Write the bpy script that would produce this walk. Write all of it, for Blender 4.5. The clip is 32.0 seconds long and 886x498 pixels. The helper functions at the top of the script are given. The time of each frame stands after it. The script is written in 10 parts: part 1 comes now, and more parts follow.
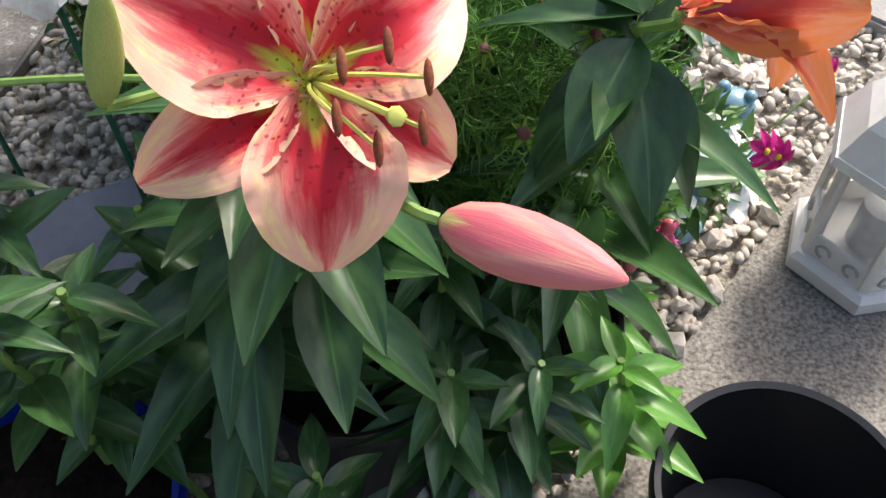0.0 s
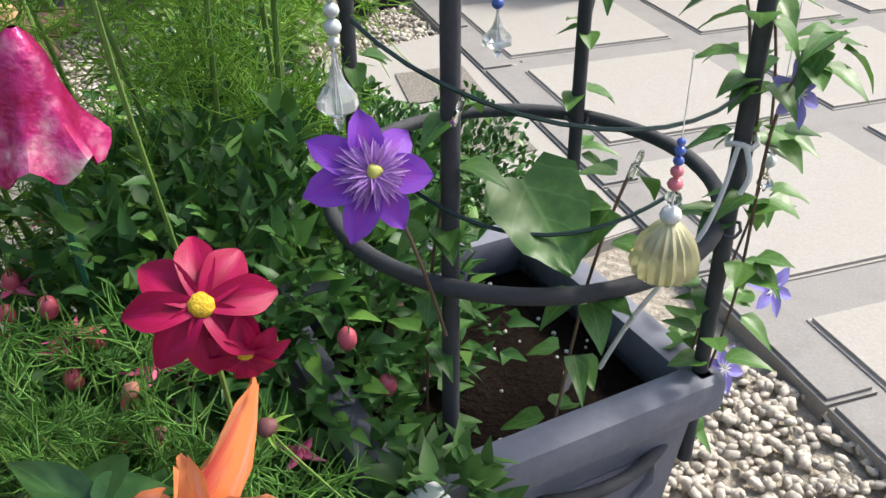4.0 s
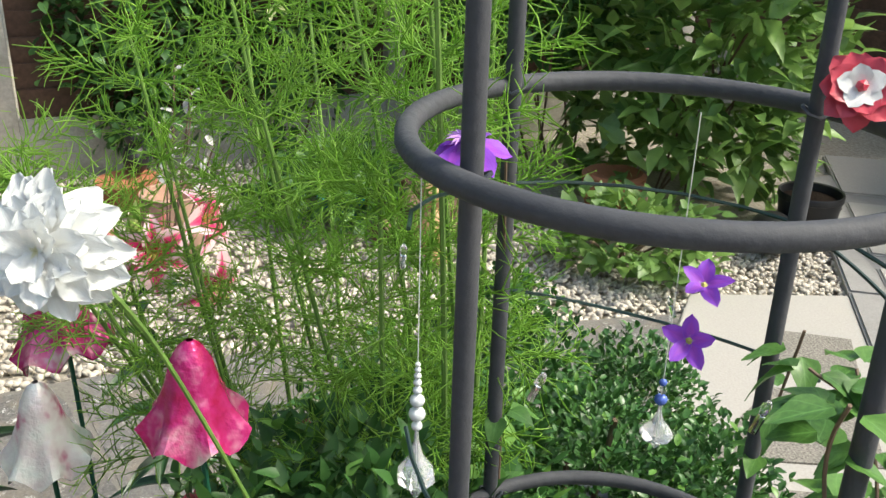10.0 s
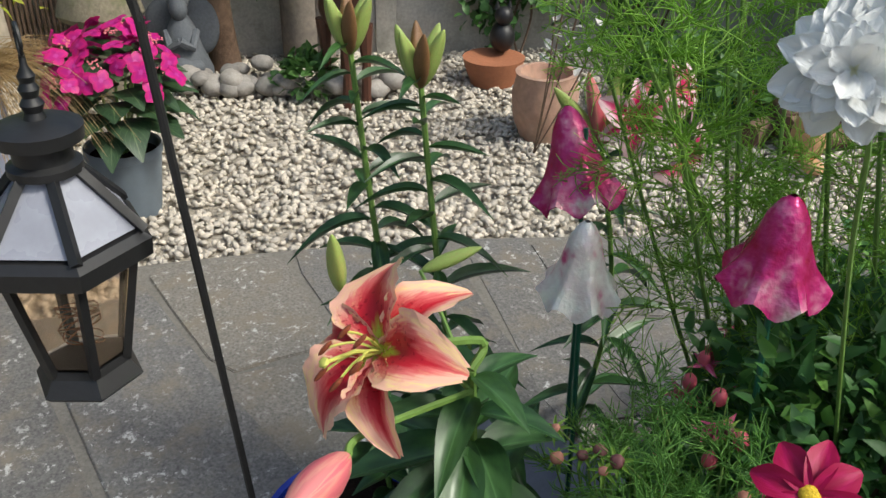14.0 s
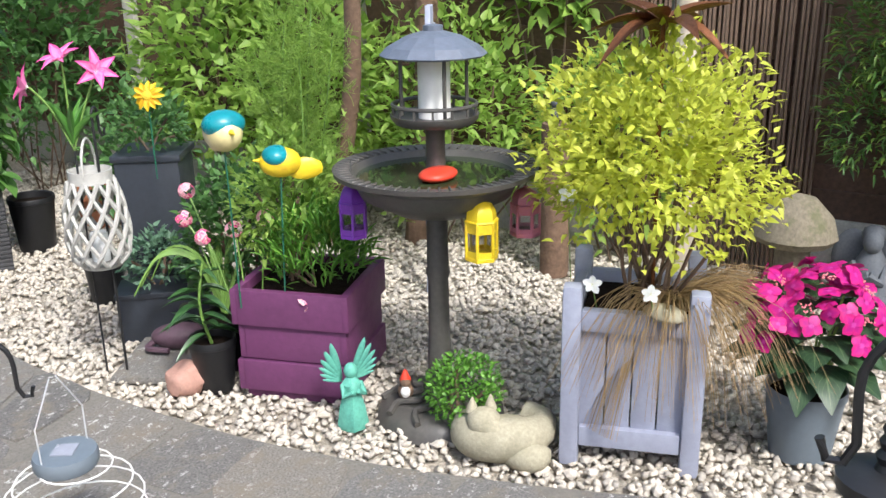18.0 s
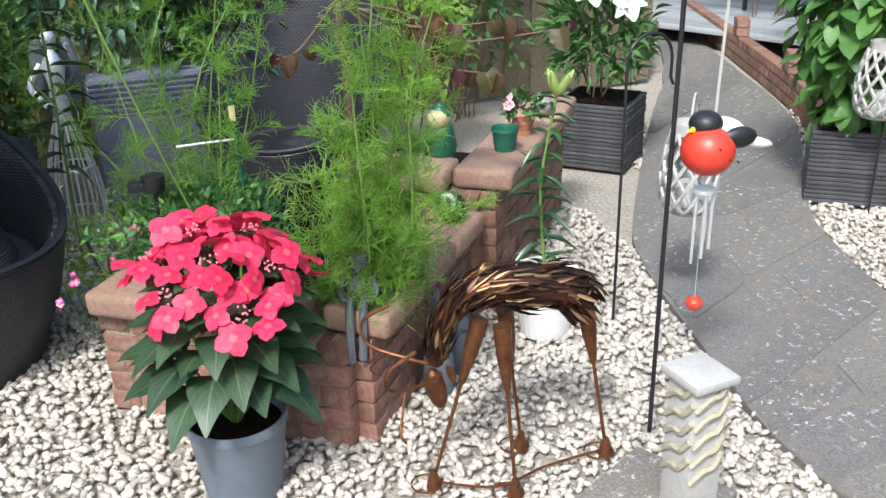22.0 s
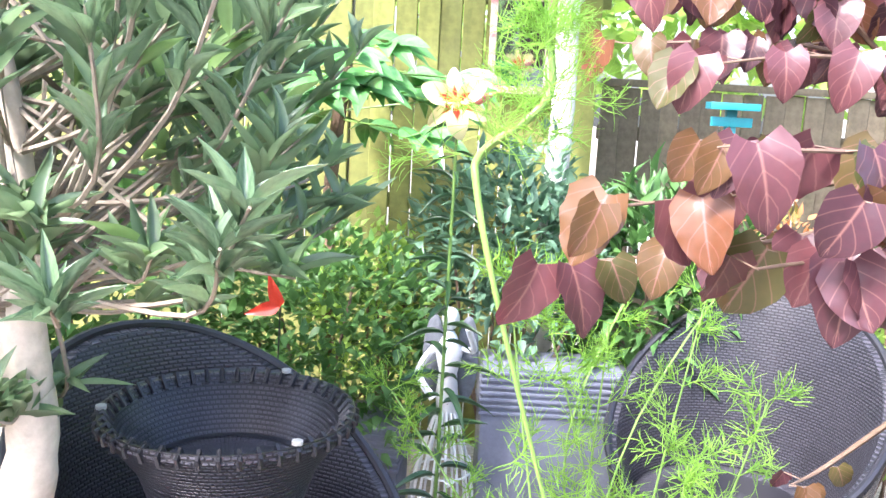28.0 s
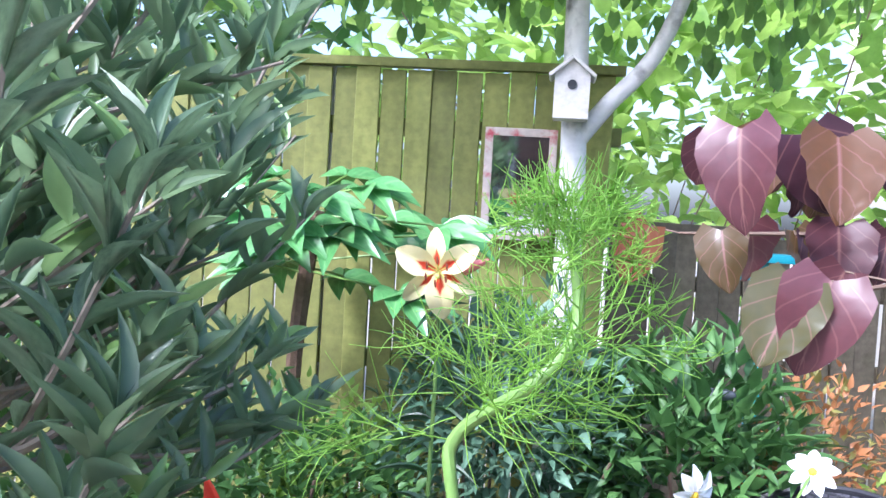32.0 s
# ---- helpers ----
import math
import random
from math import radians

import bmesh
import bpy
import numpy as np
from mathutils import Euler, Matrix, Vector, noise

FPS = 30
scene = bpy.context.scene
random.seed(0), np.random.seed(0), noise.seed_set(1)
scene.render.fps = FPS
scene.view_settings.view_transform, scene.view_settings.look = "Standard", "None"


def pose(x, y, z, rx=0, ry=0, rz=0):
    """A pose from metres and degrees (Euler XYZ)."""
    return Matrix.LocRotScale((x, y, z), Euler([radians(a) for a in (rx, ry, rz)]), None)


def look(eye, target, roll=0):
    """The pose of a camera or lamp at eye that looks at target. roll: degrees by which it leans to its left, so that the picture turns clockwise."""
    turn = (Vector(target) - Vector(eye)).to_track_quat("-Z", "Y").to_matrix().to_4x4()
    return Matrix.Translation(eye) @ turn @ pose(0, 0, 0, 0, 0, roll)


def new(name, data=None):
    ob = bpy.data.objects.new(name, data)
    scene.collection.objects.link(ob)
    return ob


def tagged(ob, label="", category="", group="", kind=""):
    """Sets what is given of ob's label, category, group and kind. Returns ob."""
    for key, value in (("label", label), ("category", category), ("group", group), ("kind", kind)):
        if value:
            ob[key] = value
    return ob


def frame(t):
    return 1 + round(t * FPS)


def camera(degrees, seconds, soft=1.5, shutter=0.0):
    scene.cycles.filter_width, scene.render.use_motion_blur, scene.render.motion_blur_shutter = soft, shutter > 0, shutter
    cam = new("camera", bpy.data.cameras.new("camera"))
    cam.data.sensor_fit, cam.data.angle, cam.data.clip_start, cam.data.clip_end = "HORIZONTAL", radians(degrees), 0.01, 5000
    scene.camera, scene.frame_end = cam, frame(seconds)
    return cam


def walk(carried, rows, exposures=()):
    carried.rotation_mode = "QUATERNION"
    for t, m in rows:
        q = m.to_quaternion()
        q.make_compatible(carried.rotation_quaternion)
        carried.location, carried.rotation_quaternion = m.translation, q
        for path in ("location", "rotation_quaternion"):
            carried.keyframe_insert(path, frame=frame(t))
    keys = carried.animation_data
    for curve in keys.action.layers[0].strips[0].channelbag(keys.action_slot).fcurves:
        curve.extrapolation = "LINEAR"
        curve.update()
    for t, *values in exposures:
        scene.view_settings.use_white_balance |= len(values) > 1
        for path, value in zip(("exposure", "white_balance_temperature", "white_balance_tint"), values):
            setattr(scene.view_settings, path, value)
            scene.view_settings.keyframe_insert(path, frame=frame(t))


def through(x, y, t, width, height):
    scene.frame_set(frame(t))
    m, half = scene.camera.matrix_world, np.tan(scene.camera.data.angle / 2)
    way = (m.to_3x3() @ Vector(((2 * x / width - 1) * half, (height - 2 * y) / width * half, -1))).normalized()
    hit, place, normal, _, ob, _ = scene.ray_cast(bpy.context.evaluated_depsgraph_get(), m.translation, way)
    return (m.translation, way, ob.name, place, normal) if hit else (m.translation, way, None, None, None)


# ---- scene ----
cam = camera(51.9, 32.0)
PATH = [
    (0, (0.034, 0.203, 1.169), (-0.008, 1.448, -0.396), 0.3),
    (0.5, (0.031, 0.208, 1.175), (0.065, 1.493, -0.357), 1.3),
    (1, (0.085, 0.236, 1.19), (-0.077, 1.564, -0.297), -1.2),
    (1.5, (0.19, 0.259, 1.207), (-0.187, 1.559, -0.266), -1.8),
    (2, (0.252, 0.305, 1.214), (-0.212, 1.583, -0.252), -2.9),
    (2.5, (0.274, 0.386, 1.128), (-0.152, 1.934, -0.064), -1.8),
    (3, (0.342, 0.461, 1.143), (-0.21, 2.003, -0.004), -3.1),
    (3.5, (0.457, 0.506, 1.157), (-0.271, 1.999, 0.043), -0.3),
    (4, (0.548, 0.547, 1.179), (-0.288, 2.023, 0.12), -0.4),
    (4.5, (0.544, 0.651, 1.176), (-0.339, 2.147, 0.184), 3.1),
    (6.5, (0.706, 0.861, 1.331), (-0.681, 1.797, 0.235), 1.7),
    (7, (0.729, 0.858, 1.349), (-0.694, 1.818, 0.323), 1.9),
    (7.5, (0.741, 0.843, 1.367), (-0.731, 1.803, 0.413), 1.3),
    (8, (0.732, 0.848, 1.38), (-0.777, 1.808, 0.486), 1.2),
    (8.5, (0.724, 0.861, 1.394), (-0.808, 1.833, 0.552), 1.4),
    (9, (0.727, 0.848, 1.4), (-0.827, 1.811, 0.59), 1.4),
    (9.5, (0.732, 0.841, 1.403), (-0.851, 1.774, 0.615), 1.4),
    (10, (0.734, 0.839, 1.405), (-0.877, 1.732, 0.625), 1.7),
    (10.5, (0.74, 0.831, 1.409), (-0.894, 1.663, 0.611), 1.7),
    (11, (0.739, 0.834, 1.422), (-0.92, 1.555, 0.569), 0.1),
    (11.5, (0.717, 0.728, 1.402), (-0.97, 1.413, 0.573), 1.2),
    (12, (0.702, 0.656, 1.395), (-1.005, 1.254, 0.541), 1.6),
    (12.5, (0.685, 0.603, 1.381), (-1.002, 1.176, 0.471), 1.6),
    (13, (0.679, 0.578, 1.368), (-0.992, 1.11, 0.406), 1.3),
    (13.5, (0.666, 0.539, 1.349), (-1.013, 0.971, 0.351), 1.2),
    (14, (0.646, 0.493, 1.35), (-1.065, 0.823, 0.368), 1.0),
    (14.5, (0.618, 0.444, 1.366), (-1.154, 0.69, 0.471), 1.3),
    (15, (0.609, 0.411, 1.372), (-1.224, 0.495, 0.577), 1.3),
    (15.5, (0.605, 0.414, 1.386), (-1.251, 0.202, 0.669), 0.4),
    (17.5, (0.487, 0.368, 1.492), (-1.247, -0.416, 0.875), -2.4),
    (18, (0.584, 0.194, 1.517), (-1.092, -0.693, 0.88), -1.1),
    (18.5, (0.651, 0.078, 1.504), (-0.918, -0.966, 0.833), 0.3),
    (19, (0.724, -0.107, 1.514), (-0.797, -1.198, 0.809), 0.6),
    (19.5, (0.725, -0.152, 1.508), (-0.713, -1.347, 0.799), 0.3),
    (20, (0.737, -0.209, 1.51), (-0.52, -1.596, 0.806), -0.1),
    (20.5, (0.709, -0.273, 1.521), (-0.236, -1.891, 0.821), -0.5),
    (21, (0.729, -0.318, 1.509), (0.083, -2.055, 0.757), -1.4),
    (21.5, (0.788, -0.439, 1.504), (0.203, -2.199, 0.754), -2.1),
    (22, (0.884, -0.55, 1.502), (0.364, -2.319, 0.728), -1.3),
    (22.5, (0.941, -0.605, 1.488), (0.527, -2.385, 0.674), -0.6),
    (23, (0.961, -0.635, 1.488), (0.72, -2.441, 0.663), -0.6),
    (23.5, (0.922, -0.704, 1.481), (0.884, -2.534, 0.674), -0.6),
    (24, (0.849, -0.794, 1.476), (0.911, -2.622, 0.669), -0.8),
    (24.5, (0.843, -0.919, 1.46), (0.925, -2.741, 0.638), -1.1),
    (25, (0.895, -1.11, 1.485), (0.907, -2.969, 0.747), -1.7),
    (25.5, (0.943, -1.218, 1.5), (0.941, -3.084, 0.78), -2.1),
    (27.5, (0.975, -1.536, 1.646), (1.182, -3.466, 1.163), 4.9),
    (28, (1.019, -1.684, 1.643), (1.265, -3.64, 1.302), 3.1),
    (28.5, (1.009, -1.77, 1.67), (1.465, -3.703, 1.439), 5.4),
    (29, (1.0, -1.855, 1.688), (1.481, -3.784, 1.472), 5.1),
    (29.5, (1.048, -1.948, 1.69), (1.26, -3.926, 1.48), 3.8),
    (30, (1.117, -2.017, 1.684), (1.172, -4.0, 1.427), 4.5),
    (30.5, (1.145, -2.09, 1.69), (1.313, -4.07, 1.463), 4.5),
    (31, (1.132, -2.17, 1.72), (1.443, -4.139, 1.55), 4.7),
    (31.5, (1.083, -2.219, 1.741), (1.373, -4.193, 1.615), 4.1),
    (32, (1.062, -2.244, 1.751), (1.318, -4.226, 1.663), 3.5),
]
EXPOSURES = [(0, 1.12, 6700, 11), (4, 0.9, 6600, 8), (8, 0.98, 6850, 3), (13, 0.6, 6600, 3), (15, 0.2, 6350, 6), (18, 0.9, 6100, 9), (20, 0.73, 6000, 9), (22, 0.93, 5850, 8), (24, 1.25, 6000, 7), (25, 2.0, 5900, 7), (28, 2.8, 5950, 18), (30, 2.2, 5350, 17), (31, 2.15, 5650, 25), (32, 1.75, 5250, 20)]
walk(cam, [(t, look(eye, target, roll)) for t, eye, target, roll in PATH], EXPOSURES)

# ---- light ----
world = bpy.data.worlds.new("sky")
scene.world = world
world.use_nodes = True
sky = world.node_tree.nodes.new("ShaderNodeTexSky")
sky.sky_type, sky.sun_disc = "NISHITA", False
SUN_UP, SUN_FROM = 50.0, 35.0  # degrees over the horizon; compass turn from +y towards +x
sky.sun_elevation, sky.sun_rotation = radians(SUN_UP), radians(SUN_FROM)
sky.air_density, sky.dust_density, sky.ozone_density = 1.0, 4.0, 1.0
world.node_tree.links.new(sky.outputs[0], world.node_tree.nodes["Background"].inputs[0])
world.node_tree.nodes["Background"].inputs[1].default_value = 0.15
sun = new("sun", bpy.data.lights.new("sun", "SUN"))
sun.data.energy, sun.data.angle, sun.data.color = 2.2, radians(8), (1.0, 0.96, 0.9)
sun.matrix_world = look((6 * math.sin(radians(SUN_FROM)), 6 * math.cos(radians(SUN_FROM)), 6 * math.tan(radians(SUN_UP))), (0, 0, 0))

# ---- building helpers ----
R = random.Random(7)
AS_IS = Matrix()
LAID = [AS_IS]  # the lay of the group of things that is being built


def empty(name, x=0, y=0, z=0, rz=0, label="", category="", group="", kind=""):
    ob = new(name)
    ob.empty_display_size = 0.1
    ob.matrix_world = LAID[0] @ pose(x, y, z, 0, 0, rz)
    return tagged(ob, label, category, group, kind)


def mesh_of(name, bm, smooth=True):
    me = bpy.data.meshes.new(name)
    bm.normal_update()
    bm.to_mesh(me)
    bm.free()
    if smooth:
        me.polygons.foreach_set("use_smooth", [True] * len(me.polygons))
        me.set_sharp_from_angle(angle=radians(40))
    return me


def part(name, bm, material, parent=None, label="", m=None, smooth=True):
    """One mesh object, from a bmesh or from ready mesh data."""
    me = bm if isinstance(bm, bpy.types.Mesh) else mesh_of(name, bm, smooth)
    if not me.materials and material is not None:
        me.materials.append(material)
    ob = new(name, me)
    if parent is not None:
        ob.parent = parent
    if m is not None:
        ob.matrix_basis = m
    if label:
        ob["label"] = label
    return ob


def thing(name, bm, material, label, category, group="", kind="", m=None, smooth=True):
    return tagged(part(name, bm, material, None, "", LAID[0] @ (m or Matrix()), smooth), label, category, group, kind)


def raw(name, verts, faces, material, parent=None, label="", m=None, smooth=True):
    me = bpy.data.meshes.new(name)
    me.from_pydata([tuple(v) for v in verts], [], faces)
    me.update()
    if smooth:
        me.polygons.foreach_set("use_smooth", [True] * len(me.polygons))
    return part(name, me, material, parent, label, m)


def join(*bms):
    """Several bmeshes as one."""
    out = bmesh.new()
    for b in bms:
        me = bpy.data.meshes.new("tmp")
        b.to_mesh(me)
        b.free()
        out.from_mesh(me)
        bpy.data.meshes.remove(me)
    return out


def box(sx, sy, sz, x=0, y=0, z=0, bevel=0.004, rz=0, rx=0, ry=0, seg=2):
    """A bevelled box; z is its underside."""
    bm = bmesh.new()
    bmesh.ops.create_cube(bm, size=1)
    bmesh.ops.scale(bm, vec=(sx, sy, sz), verts=bm.verts)
    if bevel:
        bmesh.ops.bevel(bm, geom=bm.edges[:], offset=min(bevel, 0.45 * min(sx, sy, sz)), segments=seg, affect="EDGES", profile=0.6)
    bmesh.ops.transform(bm, matrix=pose(x, y, z, rx, ry, rz) @ Matrix.Translation((0, 0, sz / 2)), verts=bm.verts)
    return bm


def lathe(profile, n=32, wobble=0.0, lobes=0, x=0, y=0, z=0, seed=0):
    """Turned shape from (radius, height) pairs, optionally lobed or uneven."""
    verts, faces = [], []
    k = len(profile)
    for i, (r, h) in enumerate(profile):
        for j in range(n):
            a = 2 * math.pi * j / n
            rr = r * (1 + wobble * (math.cos(lobes * a) if lobes else noise.noise((2 * math.cos(a), 2 * math.sin(a), 3 * h + seed))))
            verts.append((x + rr * math.cos(a), y + rr * math.sin(a), z + h))
    for i in range(k - 1):
        for j in range(n):
            a, b = i * n + j, i * n + (j + 1) % n
            faces.append((a, b, b + n, a + n))
    bm = bmesh.new()
    vs = [bm.verts.new(v) for v in verts]
    for f in faces:
        bm.faces.new([vs[i] for i in f])
    if profile[0][0] > 1e-4:
        bm.faces.new(vs[:n][::-1])
    if profile[-1][0] > 1e-4:
        bm.faces.new(vs[-n:])
    bmesh.ops.remove_doubles(bm, verts=bm.verts, dist=1e-5)
    return bm


def tube(points, radius, n=8, radii=None, closed=False):
    """A round bar along points."""
    pts = [Vector(p) for p in points]
    bm = bmesh.new()
    rings, up = [], Vector((0.31, 0.17, 0.93))
    for i, p in enumerate(pts):
        a = pts[(i - 1) % len(pts)] if closed or i else p
        b = pts[(i + 1) % len(pts)] if closed or i < len(pts) - 1 else p
        d = (b - a).normalized()
        s = d.cross(up)
        if s.length < 0.05:
            s = d.cross(Vector((1, 0, 0)))
        s.normalize()
        u = s.cross(d)
        r = radii[i] if radii else radius
        rings.append([bm.verts.new(p + r * (math.cos(2 * math.pi * j / n) * s + math.sin(2 * math.pi * j / n) * u)) for j in range(n)])
    for i in range(len(rings) if closed else len(rings) - 1):
        q = rings[(i + 1) % len(rings)]
        for j in range(n):
            bm.faces.new((rings[i][j], rings[i][(j + 1) % n], q[(j + 1) % n], q[j]))
    if not closed:
        bm.faces.new(rings[0][::-1])
        bm.faces.new(rings[-1])
    return bm


def arc(c, r, a0, a1, n=16, z=0.0, tilt=None):
    return [(c[0] + r * math.cos(radians(a0 + (a1 - a0) * i / n)), c[1] + r * math.sin(radians(a0 + (a1 - a0) * i / n)), z) for i in range(n + 1)]


def curve_pts(pts, n=8):
    """Smooth line through points."""
    p = [Vector(q) for q in pts]
    out = []
    for i in range(len(p) - 1):
        a, b, c, d = p[max(i - 1, 0)], p[i], p[i + 1], p[min(i + 2, len(p) - 1)]
        for k in range(n):
            t = k / n
            out.append(0.5 * (2 * b + (c - a) * t + (2 * a - 5 * b + 4 * c - d) * t * t + (3 * b - a - 3 * c + d) * t ** 3))
    out.append(p[-1])
    return out


def ball(r, sx=1, sy=1, sz=1, x=0, y=0, z=0, sub=2, rough=0.0, seed=0, freq=1.5, m=None):
    """A rounded lump, uneven by rough."""
    bm = bmesh.new()
    bmesh.ops.create_icosphere(bm, subdivisions=sub, radius=1)
    for v in bm.verts:
        k = 1 + rough * noise.noise(v.co * freq + Vector((seed, seed * 0.7, 0)))
        v.co = Vector((v.co.x * sx, v.co.y * sy, v.co.z * sz)) * r * k
    bmesh.ops.transform(bm, matrix=(m if m is not None else Matrix()) , verts=bm.verts)
    bmesh.ops.translate(bm, vec=(x, y, z), verts=bm.verts)
    return bm


def slab(outline, z0, z1, bevel=0.006):
    """A flat piece from an outline."""
    bm = bmesh.new()
    vs = [bm.verts.new((x, y, z0)) for x, y in outline]
    f = bm.faces.new(vs)
    r = bmesh.ops.extrude_face_region(bm, geom=[f])
    bmesh.ops.translate(bm, vec=(0, 0, z1 - z0), verts=[v for v in r["geom"] if isinstance(v, bmesh.types.BMVert)])
    bmesh.ops.recalc_face_normals(bm, faces=bm.faces)
    top = [e for e in bm.edges if all(abs(v.co.z - z1) < 1e-6 for v in e.verts)]
    if bevel:
        bmesh.ops.bevel(bm, geom=top, offset=bevel, segments=2, affect="EDGES")
    return bm


# ---- leaves ----
def blade(shape="lance", n=6, cup=0.18, curl=0.25):
    """A unit leaf along +y, upper side +z: rows of left, middle, right."""
    widths = {
        "lance": lambda t: math.sin(math.pi * t ** 0.8) ** 0.9,
        "ovate": lambda t: math.sin(math.pi * t ** 0.6) ** 0.8 * (1.02 - 0.3 * t),
        "heart": lambda t: (0.62 if t == 0 else 1.0) * math.cos(math.pi / 2 * t ** 1.5) ** 0.75,
        "round": lambda t: math.sin(math.pi * min(1, t * 0.96 + 0.02)) ** 0.6,
        "petal": lambda t: (0.28 + 0.72 * math.sin(math.pi / 2 * min(1, t * 1.3))) * (1 - max(0, t - 0.72) ** 1.5 * 5.5),
        "tepal": lambda t: (0.2 + 0.8 * math.sin(math.pi / 2 * min(1.0, t / 0.55)) ** 1.3) if t < 0.55 else max(0.1, (1 - ((t - 0.55) / 0.47) ** 2.4)) ** 0.7,
        "strap": lambda t: min(1, 6 * (1 - t)) * (0.7 + 0.3 * math.sin(math.pi * t)),
    }[shape]
    v, f = [], []
    for i in range(n + 1):
        t = i / n
        w = max(0.0, widths(t)) / 2
        if i == n:
            w = 0.02 if shape not in ("petal", "tepal") else w
        back = -0.14 * (1 if shape == "heart" and i == 0 else 0)
        z = -curl * t * t
        v += [(-w, t + back, z + cup * w), (0, t, z), (w, t + back, z + cup * w)]
    for i in range(n):
        a = 3 * i
        f += [(a, a + 1, a + 4, a + 3), (a + 1, a + 2, a + 5, a + 4)]
    return np.array(v), f


def unit(a):
    return a / np.maximum(np.linalg.norm(a, axis=-1, keepdims=True), 1e-9)


def scatter(template, base, ahead, length, width, up=None, twist=0.0, seed=1):
    """Many leaves in one mesh: base, ahead (n x 3), length, width (n)."""
    rng = np.random.default_rng(seed)
    tv, tf = template
    base, y = np.asarray(base, float), unit(np.asarray(ahead, float))
    n = len(base)
    ref = np.tile([0.0, 0.0, 1.0], (n, 1)) if up is None else np.asarray(up, float)
    ref = ref + rng.normal(0, 0.08 + twist, (n, 3))
    x = unit(np.cross(y, ref))
    z = np.cross(x, y)
    length, width = np.broadcast_to(length, n)[:, None, None], np.broadcast_to(width, n)[:, None, None]
    bend = rng.uniform(0.4, 1.6, n)[:, None, None]
    v = base[:, None] + tv[None, :, 0:1] * width * x[:, None] + tv[None, :, 1:2] * length * y[:, None] + tv[None, :, 2:3] * length * bend * z[:, None]
    k = len(tv)
    faces = (np.arange(n)[:, None, None] * k + np.array(tf)[None]).reshape(-1, len(tf[0]))
    return v.reshape(-1, 3), faces


def leaves(name, template, base, ahead, length, width, material, parent, label="", up=None, twist=0.0, seed=1, kind=""):
    v, f = scatter(template, base, ahead, length, width, up, twist, seed)
    me = bpy.data.meshes.new(name)
    me.from_pydata(v.tolist(), [], f.tolist())
    me.update()
    me.polygons.foreach_set("use_smooth", [True] * len(me.polygons))
    ob = part(name, me, material, parent, label)
    if kind:
        ob["kind"] = kind
    return ob


def ribbons(lines, width, seed=3):
    """Thin three-sided threads along many short lines (n x k x 3), in one mesh."""
    lines = np.asarray(lines, float)
    n, k, _ = lines.shape
    rng = np.random.default_rng(seed)
    d = unit(np.gradient(lines, axis=1))
    ref = unit(rng.normal(size=(n, 1, 3)))
    s = unit(np.cross(d, ref))
    u = np.cross(d, s)
    taper = np.linspace(1, 0.35, k)[None, :, None] * np.broadcast_to(width, n)[:, None, None]
    ring = np.stack([lines + taper * (math.cos(a) * s + math.sin(a) * u) for a in (0, 2.09, 4.19)], 2)
    idx = (np.arange(n)[:, None, None] * k + np.arange(k - 1)[None, :, None]) * 3
    j = np.arange(3)[None, None]
    a, b = idx + j, idx + (j + 1) % 3
    faces = np.stack([a, b, b + 3, a + 3], -1).reshape(-1, 4)
    return ring.reshape(-1, 3), faces


def thread_mesh(name, lines, width, material, parent, label="", seed=3, kind=""):
    v, f = ribbons(lines, width, seed)
    me = bpy.data.meshes.new(name)
    me.from_pydata(v.tolist(), [], f.tolist())
    me.update()
    me.polygons.foreach_set("use_smooth", [True] * len(me.polygons))
    ob = part(name, me, material, parent, label)
    if kind:
        ob["kind"] = kind
    return ob


def sphere_dirs(n, seed, low=-0.3):
    rng = np.random.default_rng(seed)
    out = []
    while len(out) < n:
        v = rng.normal(size=3)
        v /= np.linalg.norm(v)
        if v[2] > low:
            out.append(v)
    return np.array(out)


def bush_points(n, rx, ry, rz, seed, low=-0.4, shell=0.35, lump=0.25, cz=0.0):
    """Points in the outer part of an uneven bush, with outward ways."""
    rng = np.random.default_rng(seed)
    d = sphere_dirs(n, seed, low)
    k = np.array([1 + lump * noise.noise(Vector(v) * 2.3 + Vector((seed, 0, 0))) + lump * 0.6 * noise.noise(Vector(v) * 5 + Vector((0, seed, 0))) for v in d])
    r = k * (1 - shell * rng.random(n) ** 1.5)
    p = d * r[:, None] * np.array([rx, ry, rz]) + np.array([0, 0, cz])
    return p, d


def axes_at(base, ahead, length=1.0, width=None, up=(0, 0, 1)):
    """A frame at base whose y runs ahead and whose z leans to up."""
    y = Vector(ahead).normalized()
    x = y.cross(Vector(up))
    if x.length < 1e-3:
        x = y.cross(Vector((1, 0, 0)))
    x.normalize()
    z = x.cross(y)
    w = width if width is not None else length
    m = Matrix((x * w, y * length, z * length)).transposed().to_4x4()
    m.translation = Vector(base)
    return m


